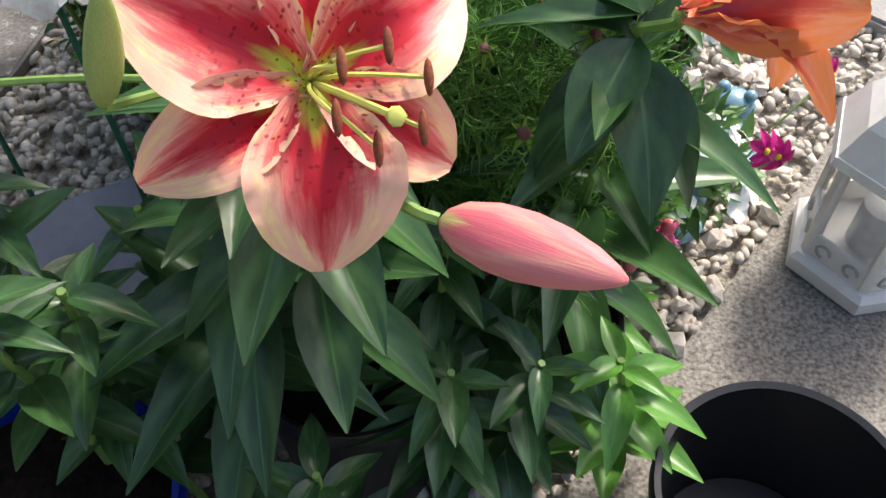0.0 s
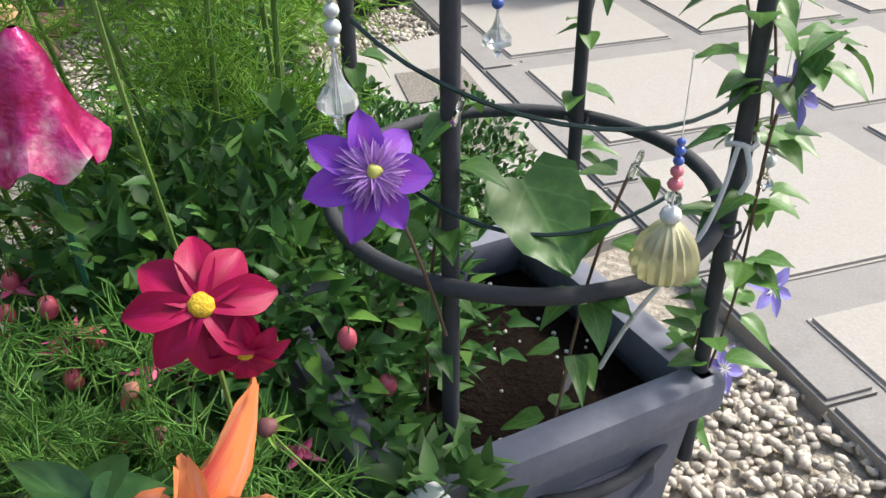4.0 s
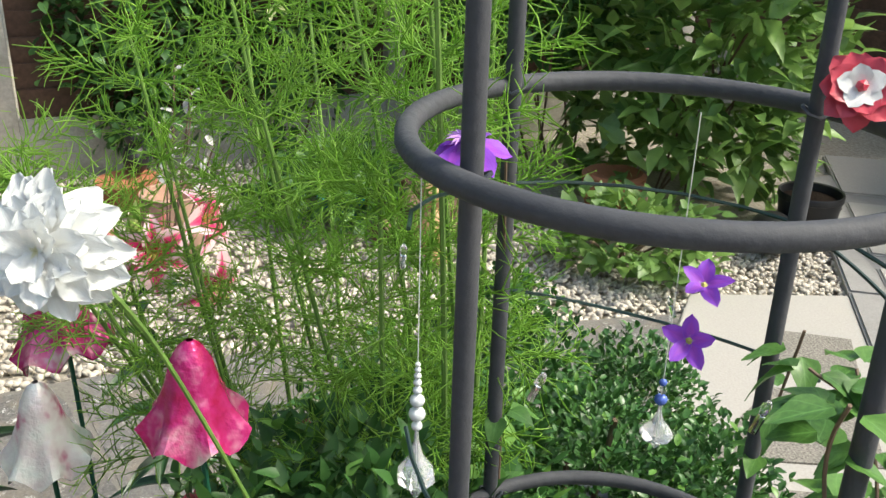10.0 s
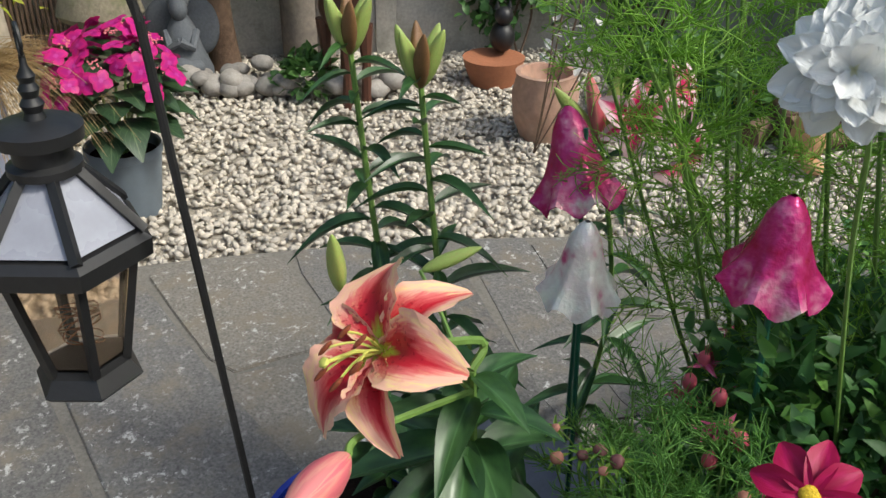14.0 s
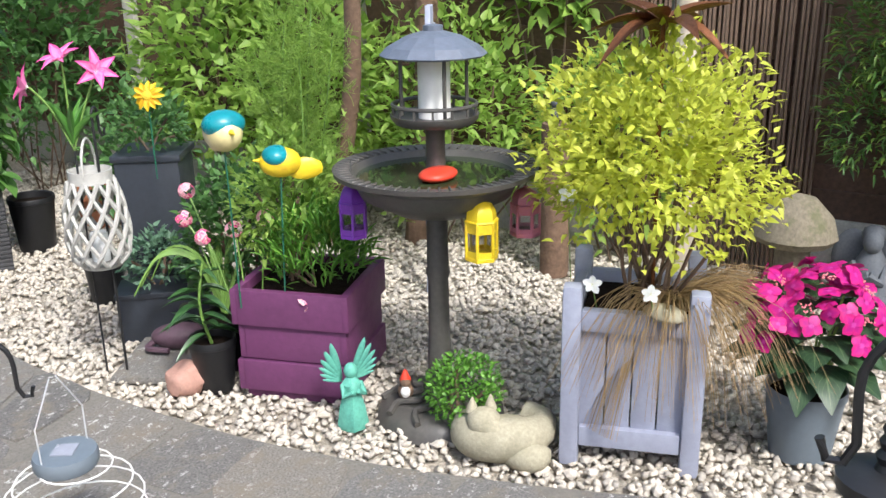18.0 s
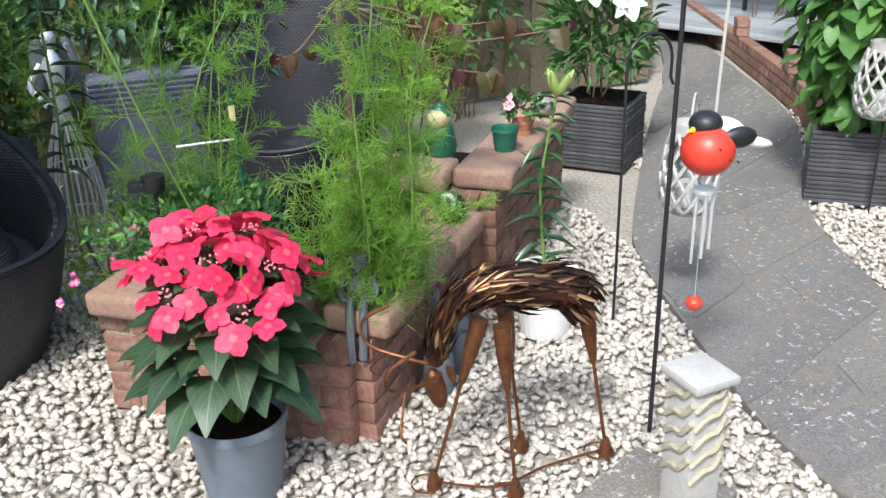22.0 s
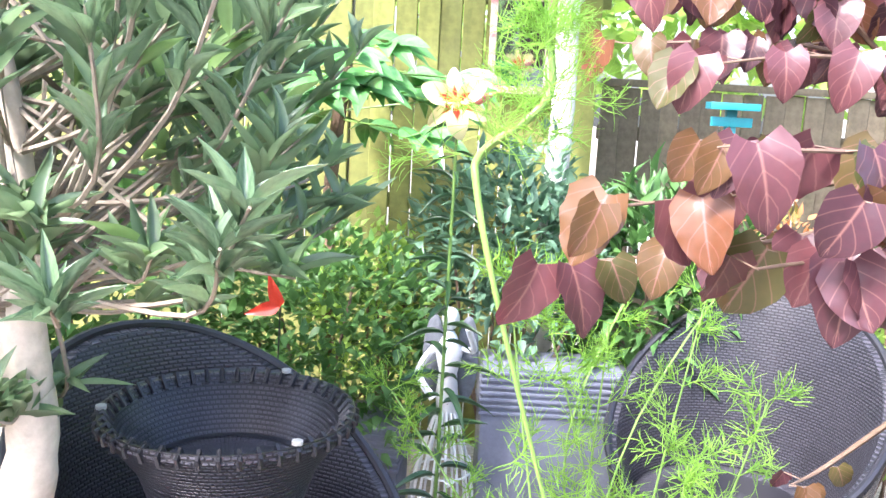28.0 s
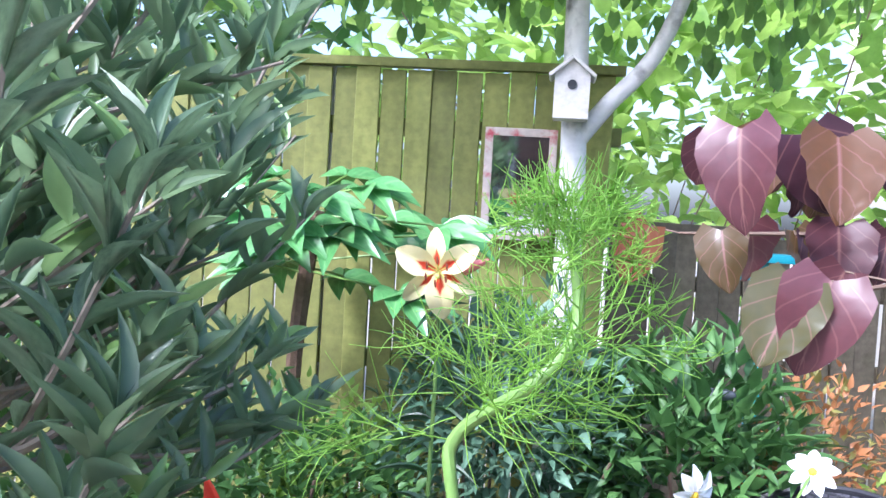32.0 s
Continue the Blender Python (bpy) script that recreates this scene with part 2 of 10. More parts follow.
def leaf_meshes(name, shape, n=7, cup=0.25, curls=(0.15, 0.4, 0.7), wave=0.0, across=4, recurve=0.0):
    """A few unit leaves with a folded midrib and UVs (across, along)."""
    out = []
    for k, curl in enumerate(curls):
        tv, _ = blade(shape, n, cup, curl)
        bm = bmesh.new()
        lay = bm.loops.layers.uv.new("UVMap")
        rows = []
        for i in range(n + 1):
            lft, mid, rgt = (Vector(tv[3 * i + j]) for j in range(3))
            row = []
            for j in range(across + 1):
                f = j / across
                p = lft.lerp(mid, f * 2) if f <= 0.5 else mid.lerp(rgt, f * 2 - 1)
                p.z += wave * math.sin(i * 1.9 + j * 2.1 + k) * abs(f - 0.5) * 2 - recurve * max(0.0, i / n - 0.5) ** 2
                row.append((bm.verts.new(p), (f, i / n)))
            rows.append(row)
        for i in range(n):
            for j in range(across):
                q = [rows[i][j], rows[i][j + 1], rows[i + 1][j + 1], rows[i + 1][j]]
                try:
                    f = bm.faces.new([v for v, _ in q])
                except ValueError:
                    continue
                for l, (_, uv) in zip(f.loops, q):
                    l[lay].uv = uv
        me = bpy.data.meshes.new(name)
        bm.to_mesh(me)
        bm.free()
        me.polygons.foreach_set("use_smooth", [True] * len(me.polygons))
        out.append(me)
    return out

# ---- materials ----
def nodes_of(name):
    m = bpy.data.materials.new(name)
    m.use_nodes = True
    nt = m.node_tree
    return m, nt, nt.nodes["Principled BSDF"]


def link(nt, a, b):
    nt.links.new(a, b)


def ramp(nt, fac, stops):
    n = nt.nodes.new("ShaderNodeValToRGB")
    while len(n.color_ramp.elements) < len(stops):
        n.color_ramp.elements.new(0.5)
    for e, (p, c) in zip(n.color_ramp.elements, stops):
        e.position, e.color = p, (*c, 1)
    link(nt, fac, n.inputs[0])
    return n.outputs[0]


def noise_node(nt, scale, detail=4.0, rough=0.55, where=None):
    n = nt.nodes.new("ShaderNodeTexNoise")
    n.inputs["Scale"].default_value, n.inputs["Detail"].default_value, n.inputs["Roughness"].default_value = scale, detail, rough
    if where is not None:
        link(nt, where, n.inputs["Vector"])
    return n.outputs["Fac"]


def mixed(nt, fac, a, b, mode="MIX"):
    n = nt.nodes.new("ShaderNodeMix")
    n.data_type, n.blend_type = "RGBA", mode
    for sock, val in ((n.inputs[0], fac), (n.inputs[6], a), (n.inputs[7], b)):
        if isinstance(val, bpy.types.NodeSocket):
            link(nt, val, sock)
        elif isinstance(val, (int, float)):
            sock.default_value = val
        else:
            sock.default_value = (*val, 1)
    return n.outputs[2]


def coords(nt, kind="Object"):
    return nt.nodes.new("ShaderNodeTexCoord").outputs[kind]


def bump(nt, bsdf, height, strength=0.3, distance=0.01):
    b = nt.nodes.new("ShaderNodeBump")
    b.inputs["Strength"].default_value, b.inputs["Distance"].default_value = strength, distance
    link(nt, height, b.inputs["Height"])
    link(nt, b.outputs[0], bsdf.inputs["Normal"])


def dull(c, k):
    return tuple(max(0.0, min(1.0, v * k)) for v in c)


def surface(name, c, rough=0.6, metal=0.0, vary=0.25, fine=60.0, coarse=6.0, bumpy=0.25, stain=None, amount=0.35, spec=0.5, island=False, obj=False, depth=0.004):
    """A plain surface with grain and larger stains."""
    m, nt, b = nodes_of(name)
    co = coords(nt)
    f, g = noise_node(nt, fine, 5, 0.6, co), noise_node(nt, coarse, 4, 0.6, co)
    col = ramp(nt, f, [(0.25, dull(c, 1 - vary)), (0.75, dull(c, 1 + vary))])
    col = mixed(nt, ramp(nt, g, [(0.52, (0, 0, 0)), (0.72, (amount,) * 3)]), col, stain or dull(c, 0.6))
    if island or obj:
        src = nt.nodes.new("ShaderNodeObjectInfo").outputs["Random"] if obj else nt.nodes.new("ShaderNodeNewGeometry").outputs["Random Per Island"]
        col = mixed(nt, 1.0, col, ramp(nt, src, [(0, (0.72, 0.72, 0.72)), (1, (1.2, 1.18, 1.15))]), "MULTIPLY")
    link(nt, col, b.inputs["Base Color"])
    link(nt, ramp(nt, g, [(0.3, (max(0, rough - 0.08),) * 3), (0.7, (min(1, rough + 0.1),) * 3)]), b.inputs["Roughness"])
    b.inputs["Metallic"].default_value = metal
    b.inputs["Specular IOR Level"].default_value = spec
    if bumpy:
        bump(nt, b, f, bumpy, depth)
    return m


def foliage(name, lo, hi, rough=0.45, through=0.25, extra=None, share=0.0, spec=0.4):
    """Leaves: each its own tone, paler by light that passes through."""
    m, nt, b = nodes_of(name)
    rnd = nt.nodes.new("ShaderNodeNewGeometry").outputs["Random Per Island"]
    stops = [(0.0, lo), (0.7, hi), (1.0, dull(hi, 1.25))]
    if extra:
        stops = [(0.0, lo), (max(0.05, 0.9 - share), hi), (1 - share, hi), (min(1.0, 1.03 - share), extra)]
    col = ramp(nt, rnd, stops)
    col = mixed(nt, 0.35, col, ramp(nt, noise_node(nt, 18, 3, 0.6, coords(nt)), [(0.3, dull(lo, 0.8)), (0.7, dull(hi, 1.25))]))
    link(nt, col, b.inputs["Base Color"])
    b.inputs["Roughness"].default_value = rough
    b.inputs["Specular IOR Level"].default_value = spec
    t = nt.nodes.new("ShaderNodeBsdfTranslucent")
    link(nt, mixed(nt, 0.5, col, dull(hi, 1.6)), t.inputs["Color"])
    mx = nt.nodes.new("ShaderNodeMixShader")
    mx.inputs[0].default_value = through
    link(nt, b.outputs[0], mx.inputs[1])
    link(nt, t.outputs[0], mx.inputs[2])
    link(nt, mx.outputs[0], nt.nodes["Material Output"].inputs["Surface"])
    return m


def petal(name, edge, mid, base, streak, rough=0.45, through=0.2, widthwise=1.0, reach=0.75, base_len=0.3, spots=None, blotch=None):
    """A petal by its own length and width: pale edge, dark middle, throat colour."""
    m, nt, b = nodes_of(name)
    uv = coords(nt, "UV")
    sep = nt.nodes.new("ShaderNodeSeparateXYZ")
    link(nt, uv, sep.inputs[0])

    def math_(op, a, c=None):
        n = nt.nodes.new("ShaderNodeMath")
        n.operation = op
        for s, v in zip(n.inputs, (a, c)):
            if isinstance(v, bpy.types.NodeSocket):
                link(nt, v, s)
            elif v is not None:
                s.default_value = v
        return n.outputs[0]

    mp = nt.nodes.new("ShaderNodeMapping")
    mp.inputs["Scale"].default_value = (14, 3, 1)
    link(nt, uv, mp.inputs[0])
    info = nt.nodes.new("ShaderNodeObjectInfo")
    link(nt, info.outputs["Random"], mp.inputs["Location"])
    wav = noise_node(nt, 1.0, 4, 0.6, mp.outputs[0])
    off = math_("ABSOLUTE", math_("SUBTRACT", sep.outputs[0], 0.5))
    off = math_("ADD", math_("MULTIPLY", off, 2.0 * widthwise), math_("MULTIPLY", math_("SUBTRACT", wav, 0.5), 0.7))
    far = math_("MULTIPLY", math_("SUBTRACT", sep.outputs[1], 0.35), 1.0 / max(0.05, reach))
    k = math_("ADD", off, math_("MAXIMUM", far, 0.0))
    col = ramp(nt, k, [(0.05, mid), (0.45, dull(mid, 1.1)), (0.75, streak), (1.15 / 1.2, edge)])
    if blotch:
        mb = nt.nodes.new("ShaderNodeMapping")
        mb.inputs["Scale"].default_value = (5, 2.2, 1)
        link(nt, uv, mb.inputs[0])
        link(nt, info.outputs["Random"], mb.inputs["Location"])
        patch = ramp(nt, noise_node(nt, 1.3, 6, 0.72, mb.outputs[0]), [(0.5, (0, 0, 0)), (0.66, (0.9, 0.9, 0.9))])
        col = mixed(nt, mixed(nt, 1.0, patch, ramp(nt, k, [(0.5, (0, 0, 0)), (0.85, (1, 1, 1))]), "MULTIPLY"), col, blotch)
    thr = math_("ADD", math_("MULTIPLY", off, 1.2), math_("DIVIDE", sep.outputs[1], max(0.01, base_len)))
    col = mixed(nt, ramp(nt, thr, [(0.55, (1, 1, 1)), (0.95, (0, 0, 0))]), col, base)
    if spots:
        ms = nt.nodes.new("ShaderNodeMapping")
        ms.inputs["Scale"].default_value = (13, 24, 1)
        link(nt, uv, ms.inputs[0])
        vo = nt.nodes.new("ShaderNodeTexVoronoi")
        vo.inputs["Scale"].default_value = 1.0
        link(nt, ms.outputs[0], vo.inputs["Vector"])
        dot = ramp(nt, vo.outputs["Distance"], [(0.2, (1, 1, 1)), (0.3, (0, 0, 0))])
        near = ramp(nt, math_("ADD", sep.outputs[1], math_("MULTIPLY", off, 0.35)), [(0.55, (0.9, 0.9, 0.9)), (0.8, (0, 0, 0))])
        col = mixed(nt, mixed(nt, 1.0, dot, near, "MULTIPLY"), col, spots)
        fleck = ramp(nt, noise_node(nt, 3.0, 5, 0.7, mp.outputs[0]), [(0.55, (0, 0, 0)), (0.7, (0.55, 0.55, 0.55))])
        col = mixed(nt, mixed(nt, 1.0, fleck, ramp(nt, off, [(0.45, (0, 0, 0)), (0.8, (1, 1, 1))]), "MULTIPLY"), col, dull(edge, 1.15))
    link(nt, col, b.inputs["Base Color"])
    b.inputs["Roughness"].default_value = rough
    b.inputs["Specular IOR Level"].default_value = 0.3
    t = nt.nodes.new("ShaderNodeBsdfTranslucent")
    link(nt, col, t.inputs["Color"])
    mx = nt.nodes.new("ShaderNodeMixShader")
    mx.inputs[0].default_value = through
    link(nt, b.outputs[0], mx.inputs[1])
    link(nt, t.outputs[0], mx.inputs[2])
    link(nt, mx.outputs[0], nt.nodes["Material Output"].inputs["Surface"])
    bump(nt, b, wav, 0.25, 0.002)
    return m


def big_leaf(name, lo, hi, vein, rough=0.4, through=0.15, spec=0.5, warm=None, warm_share=0.0, ribs=7.0):
    """A large single leaf with midrib and side veins."""
    m, nt, b = nodes_of(name)
    uv = coords(nt, "UV")
    sep = nt.nodes.new("ShaderNodeSeparateXYZ")
    link(nt, uv, sep.inputs[0])
    rnd = nt.nodes.new("ShaderNodeObjectInfo").outputs["Random"]
    stops = [(0, lo), (1, hi)] if warm is None else [(0, lo), (1 - warm_share - 0.02, hi), (1 - warm_share, warm[0]), (1, warm[-1])]
    col = ramp(nt, rnd, stops)
    col = mixed(nt, 0.4, col, ramp(nt, noise_node(nt, 7, 4, 0.6, uv), [(0.3, dull(lo, 0.75)), (0.7, dull(hi, 1.2))]), "MIX" if warm is None else "SOFT_LIGHT")
    off = nt.nodes.new("ShaderNodeMath")
    off.operation = "SUBTRACT"
    link(nt, sep.outputs[0], off.inputs[0])
    off.inputs[1].default_value = 0.5
    ab = nt.nodes.new("ShaderNodeMath")
    ab.operation = "ABSOLUTE"
    link(nt, off.outputs[0], ab.inputs[0])
    mid = ramp(nt, ab.outputs[0], [(0.0, (1, 1, 1)), (0.035, (0, 0, 0))])
    sl = nt.nodes.new("ShaderNodeMath")
    sl.operation = "MULTIPLY_ADD"
    link(nt, ab.outputs[0], sl.inputs[0])
    sl.inputs[1].default_value = -0.9
    link(nt, sep.outputs[1], sl.inputs[2])
    sn = nt.nodes.new("ShaderNodeMath")
    sn.operation = "SINE"
    ml = nt.nodes.new("ShaderNodeMath")
    ml.operation = "MULTIPLY"
    ml.inputs[1].default_value = ribs * 6.28
    link(nt, sl.outputs[0], ml.inputs[0])
    link(nt, ml.outputs[0], sn.inputs[0])
    side = ramp(nt, sn.outputs[0], [(0.9, (0, 0, 0)), (1.0, (0.45, 0.45, 0.45))])
    both = mixed(nt, 1.0, mid, side, "ADD")
    col = mixed(nt, both, col, vein)
    link(nt, col, b.inputs["Base Color"])
    b.inputs["Roughness"].default_value = rough
    b.inputs["Specular IOR Level"].default_value = spec
    bump(nt, b, both, -0.4, 0.004)
    t = nt.nodes.new("ShaderNodeBsdfTranslucent")
    link(nt, col, t.inputs["Color"])
    mx = nt.nodes.new("ShaderNodeMixShader")
    mx.inputs[0].default_value = through
    link(nt, b.outputs[0], mx.inputs[1])
    link(nt, t.outputs[0], mx.inputs[2])
    link(nt, mx.outputs[0], nt.nodes["Material Output"].inputs["Surface"])
    return m


# ---- the setting ----
gravel_m = surface("gravel_stone", (0.52, 0.475, 0.41), 0.75, vary=0.25, fine=90, coarse=14, island=True, obj=False, amount=0.3, stain=(0.3, 0.26, 0.21))
gravel_o = surface("gravel_pebble", (0.55, 0.505, 0.44), 0.75, vary=0.25, fine=90, coarse=14, obj=True, amount=0.3, stain=(0.3, 0.26, 0.21))
bed_m = surface("gravel_bed", (0.38, 0.34, 0.28), 0.9, vary=0.5, fine=55, coarse=5, bumpy=0.9, depth=0.02)
flag_m, nt, b = nodes_of("flagstone")
co = coords(nt)
tone = ramp(nt, nt.nodes.new("ShaderNodeObjectInfo").outputs["Random"], [(0.0, (0.125, 0.122, 0.12)), (0.4, (0.175, 0.168, 0.158)), (0.7, (0.15, 0.147, 0.145)), (1.0, (0.2, 0.186, 0.165))])
grit, patch, big = noise_node(nt, 130, 5, 0.65, co), noise_node(nt, 9, 5, 0.65, co), noise_node(nt, 2.6, 4, 0.6, co)
col = mixed(nt, 1.0, tone, ramp(nt, grit, [(0.3, (0.55, 0.55, 0.55)), (0.7, (1.4, 1.38, 1.34))]), "MULTIPLY")
col = mixed(nt, ramp(nt, patch, [(0.48, (0, 0, 0)), (0.68, (0.75, 0.75, 0.75))]), col, (0.2, 0.17, 0.13))
speck = mixed(nt, 1.0, ramp(nt, noise_node(nt, 30, 8, 0.78, co), [(0.565, (0, 0, 0)), (0.61, (1, 1, 1))]), ramp(nt, big, [(0.37, (0, 0, 0)), (0.6, (0.85, 0.85, 0.85))]), "MULTIPLY")
col = mixed(nt, speck, col, (0.6, 0.6, 0.57))
link(nt, col, b.inputs["Base Color"])
b.inputs["Roughness"].default_value, b.inputs["Specular IOR Level"].default_value = 0.8, 0.3
bump(nt, b, mixed(nt, 0.6, grit, patch), 0.7, 0.006)
mortar_m = surface("mortar", (0.26, 0.21, 0.14), 0.9, vary=0.3, fine=120, coarse=9, bumpy=0.6, stain=(0.12, 0.12, 0.1))
pale_m = surface("pale_concrete", (0.36, 0.342, 0.315), 0.8, vary=0.12, fine=140, coarse=5, stain=(0.4, 0.375, 0.33), bumpy=0.2)
strip_m = surface("grey_paving", (0.26, 0.25, 0.24), 0.8, vary=0.15, fine=160, coarse=8, bumpy=0.3, stain=(0.18, 0.17, 0.16))
aggr_m = surface("exposed_aggregate", (0.2, 0.185, 0.16), 0.8, vary=0.9, fine=150, coarse=9, bumpy=0.7, stain=(0.12, 0.12, 0.1))
soil_m = surface("soil", (0.013, 0.009, 0.007), 0.95, spec=0.05, vary=0.6, fine=90, coarse=20, bumpy=0.9, depth=0.01)
fence_m = surface("brown_fence", (0.105, 0.06, 0.04), 0.8, vary=0.35, fine=45, coarse=4, obj=True, stain=(0.05, 0.03, 0.022))
green_fence_m = surface("green_fence", (0.19, 0.2, 0.05), 0.8, vary=0.25, fine=30, coarse=3.5, obj=True, stain=(0.08, 0.1, 0.03), amount=0.6)
brown_green_m = surface("weathered_fence", (0.16, 0.13, 0.085), 0.85, vary=0.3, fine=35, coarse=4, obj=True, stain=(0.1, 0.11, 0.05), amount=0.6)
post_m = surface("concrete_post", (0.42, 0.4, 0.36), 0.85, vary=0.2, fine=70, coarse=7, stain=(0.2, 0.2, 0.16), amount=0.6, bumpy=0.4)
house_m = surface("render_wall", (0.55, 0.52, 0.46), 0.85, vary=0.1, fine=80, coarse=2)

# The ground: one gravelled sheet that reaches far out
bm = bmesh.new()
bmesh.ops.create_grid(bm, x_segments=2, y_segments=2, size=60)
ground = thing("ground", bm, bed_m, "earth and stone chippings bed under the whole garden", "ground", kind="structure", m=pose(0, 0, -0.03))

# The flagged path that winds past the planting, laid as broken slabs on mortar
P_OUT = [(-1.15, 3.5), (-1.4, 2.7), (-1.64, 1.9), (-1.74, 1.25), (-1.78, 0.7), (-1.73, -0.1), (-1.58, -0.7), (-1.46, -1.3), (-1.43, -1.9), (-1.5, -2.7), (-1.71, -3.48), (-1.94, -3.97), (-2.84, -5.32), (-3.44, -6.97), (-4.08, -8.84), (-5.2, -12.0)]
P_IN = [(-0.7, 3.1), (-0.72, 2.5), (-0.82, 1.7), (-0.88, 1.25), (-0.8, 0.9), (-0.6, 0.45), (-0.55, -0.4), (-0.6, -1.3), (-0.62, -1.9), (-0.62, -2.4), (-0.7, -2.85), (-0.86, -3.6), (-1.11, -4.14), (-2.0, -5.6), (-2.94, -7.1), (-4.6, -10.5)]


def border(pts, n=6):
    return [(p.x, p.y) for p in curve_pts([(x, y, 0) for x, y in pts], n)]


po, pi = border(P_OUT), border(P_IN)
bm = bmesh.new()
va = [bm.verts.new((x, y, -0.004)) for x, y in po]
vb = [bm.verts.new((x, y, -0.004)) for x, y in pi]
ve = [bm.verts.new((x, y, -0.06)) for x, y in po]
vf = [bm.verts.new((x, y, -0.06)) for x, y in pi]
for i in range(len(po) - 1):
    bm.faces.new((va[i], va[i + 1], vb[i + 1], vb[i]))
    bm.faces.new((ve[i], ve[i + 1], va[i + 1], va[i]))
    bm.faces.new((vb[i], vb[i + 1], vf[i + 1], vf[i]))
path_joint = surface("path_mortar", (0.17, 0.158, 0.138), 0.9, vary=0.3, fine=120, coarse=9, bumpy=0.6, stain=(0.11, 0.108, 0.1))
path = thing("path", bm, path_joint, "winding mortared path of broken grey flagstones", "path", kind="structure", smooth=False)
# where the walker stands the paving opens into a yard
YARD = [(-0.62, 0.45), (-0.35, 0.62), (0.1, 0.62), (0.38, 0.97), (0.64, 1.33), (0.95, 1.8), (2.6, 1.2), (2.9, -0.9), (1.6, -1.2), (0.3, -1.0), (-0.3, -1.25), (-0.6, -1.3), (-0.55, -0.4)]
yard = thing("yard", slab(YARD, -0.06, -0.005, 0.004), aggr_m, "speckled grey concrete yard with worn edge", "paving", kind="structure", smooth=False)


def path_point(u, v):
    """u along from 0 to 1, v across from 0 to 1."""
    i = u * (len(po) - 1)
    k = min(int(i), len(po) - 2)
    f = i - k
    a = Vector(po[k]).lerp(Vector(po[k + 1]), f)
    b = Vector(pi[k]).lerp(Vector(pi[k + 1]), f)
    return a.lerp(b, v)


def flagstones():
    """Irregular slabs in wandering courses, with sunken joints."""
    rr = random.Random(11)
    u, step, rows = 0.0, 0.0, []
    while u < 0.985:
        step = (0.032 + 0.022 * rr.random()) * (0.8 if u > 0.2 else 1.0)
        n = rr.choice((1, 2, 2, 2))
        cuts = [0.0] + sorted(min(0.9, max(0.12, (k + rr.uniform(-0.24, 0.24)) / n)) for k in range(1, n)) + [1.0]
        rows.append((u, min(u + step, 0.99), cuts, rr.uniform(-0.006, 0.006)))
        u += step
    for r, (u0, u1, cuts, skew) in enumerate(rows):
        for a, b in zip(cuts, cuts[1:]):
            corners = []
            for (cu, cv) in ((u0, a), (u0, b), (u1, b), (u1, a)):
                jig = 0.006 if 0 < cv < 1 else 0
                corners.append(path_point(min(max(cu + skew * (cv - 0.5) * 1.6 + rr.uniform(-jig, jig), 0), 0.995), cv))
            cen = sum(corners, Vector((0, 0))) / 4
            ring = []
            for k in range(4):
                p, q = corners[k], corners[(k + 1) % 4]
                for f in (0.12, 0.5, 0.88):
                    w = p.lerp(q, f) + Vector((rr.uniform(-0.012, 0.012), rr.uniform(-0.012, 0.012)))
                    ring.append(cen + (w - cen) * (1 - 0.008 / max(0.05, (w - cen).length)))
            part("flagstone", slab([tuple(p) for p in ring], -0.035, 0.0 + rr.uniform(-0.003, 0.003), 0.003), flag_m, path, smooth=False)


# Dark aggregate slabs let into a pale concrete walk beside the box hedge
walk_pale = thing("pavement", slab([(-1.16, 3.57), (0.01, 2.51), (-0.27, 2.04), (-0.44, 1.98), (-0.72, 2.2), (-1.42, 3.05)], -0.05, 0.008, 0.004), pale_m, "pale concrete walk set with dark square slabs", "paving", kind="structure", smooth=False)
for c in (((-0.60, 2.29), (-0.32, 2.69), (-0.066, 2.5), (-0.335, 2.055)), ((-0.83, 2.825), (-0.65, 3.03), (-0.39, 2.787), (-0.66, 2.36)), ((-1.1, 3.1), (-0.92, 3.3), (-0.72, 3.1), (-0.9, 2.88))):
    part("paving_slab", slab(list(c), 0.0, 0.014, 0.01), aggr_m, walk_pale, "dark exposed-aggregate slab", smooth=False)

# The patio of large pale slabs with grey bands, and its grey kerb
patio = thing("patio", slab([(-2.2, 4.52), (-1.163, 3.58), (0.6, 1.98), (0.98, 1.84), (2.7, 1.3), (6, 3), (6, 12), (-2.2, 12)], -0.06, 0.0, 0.004), strip_m, "patio laid with large pale slabs between grey bands", "patio", kind="structure", smooth=False)
PA, PB = Vector((-1.163, 3.572)), Vector((0.007, 2.511))
pd = (PB - PA).normalized()
pn = Vector((-pd.y, pd.x)) * (1 if Vector((-pd.y, pd.x)).y > 0 else -1)


def patio_slab(a, b, c, d):
    pts = [PA + pd * u + pn * v for u, v in ((a, c), (b, c), (b, d), (a, d))]
    part("paving_slab", slab([tuple(p) for p in pts], -0.02, 0.012, 0.008), pale_m, patio, "large pale concrete slab", smooth=False)


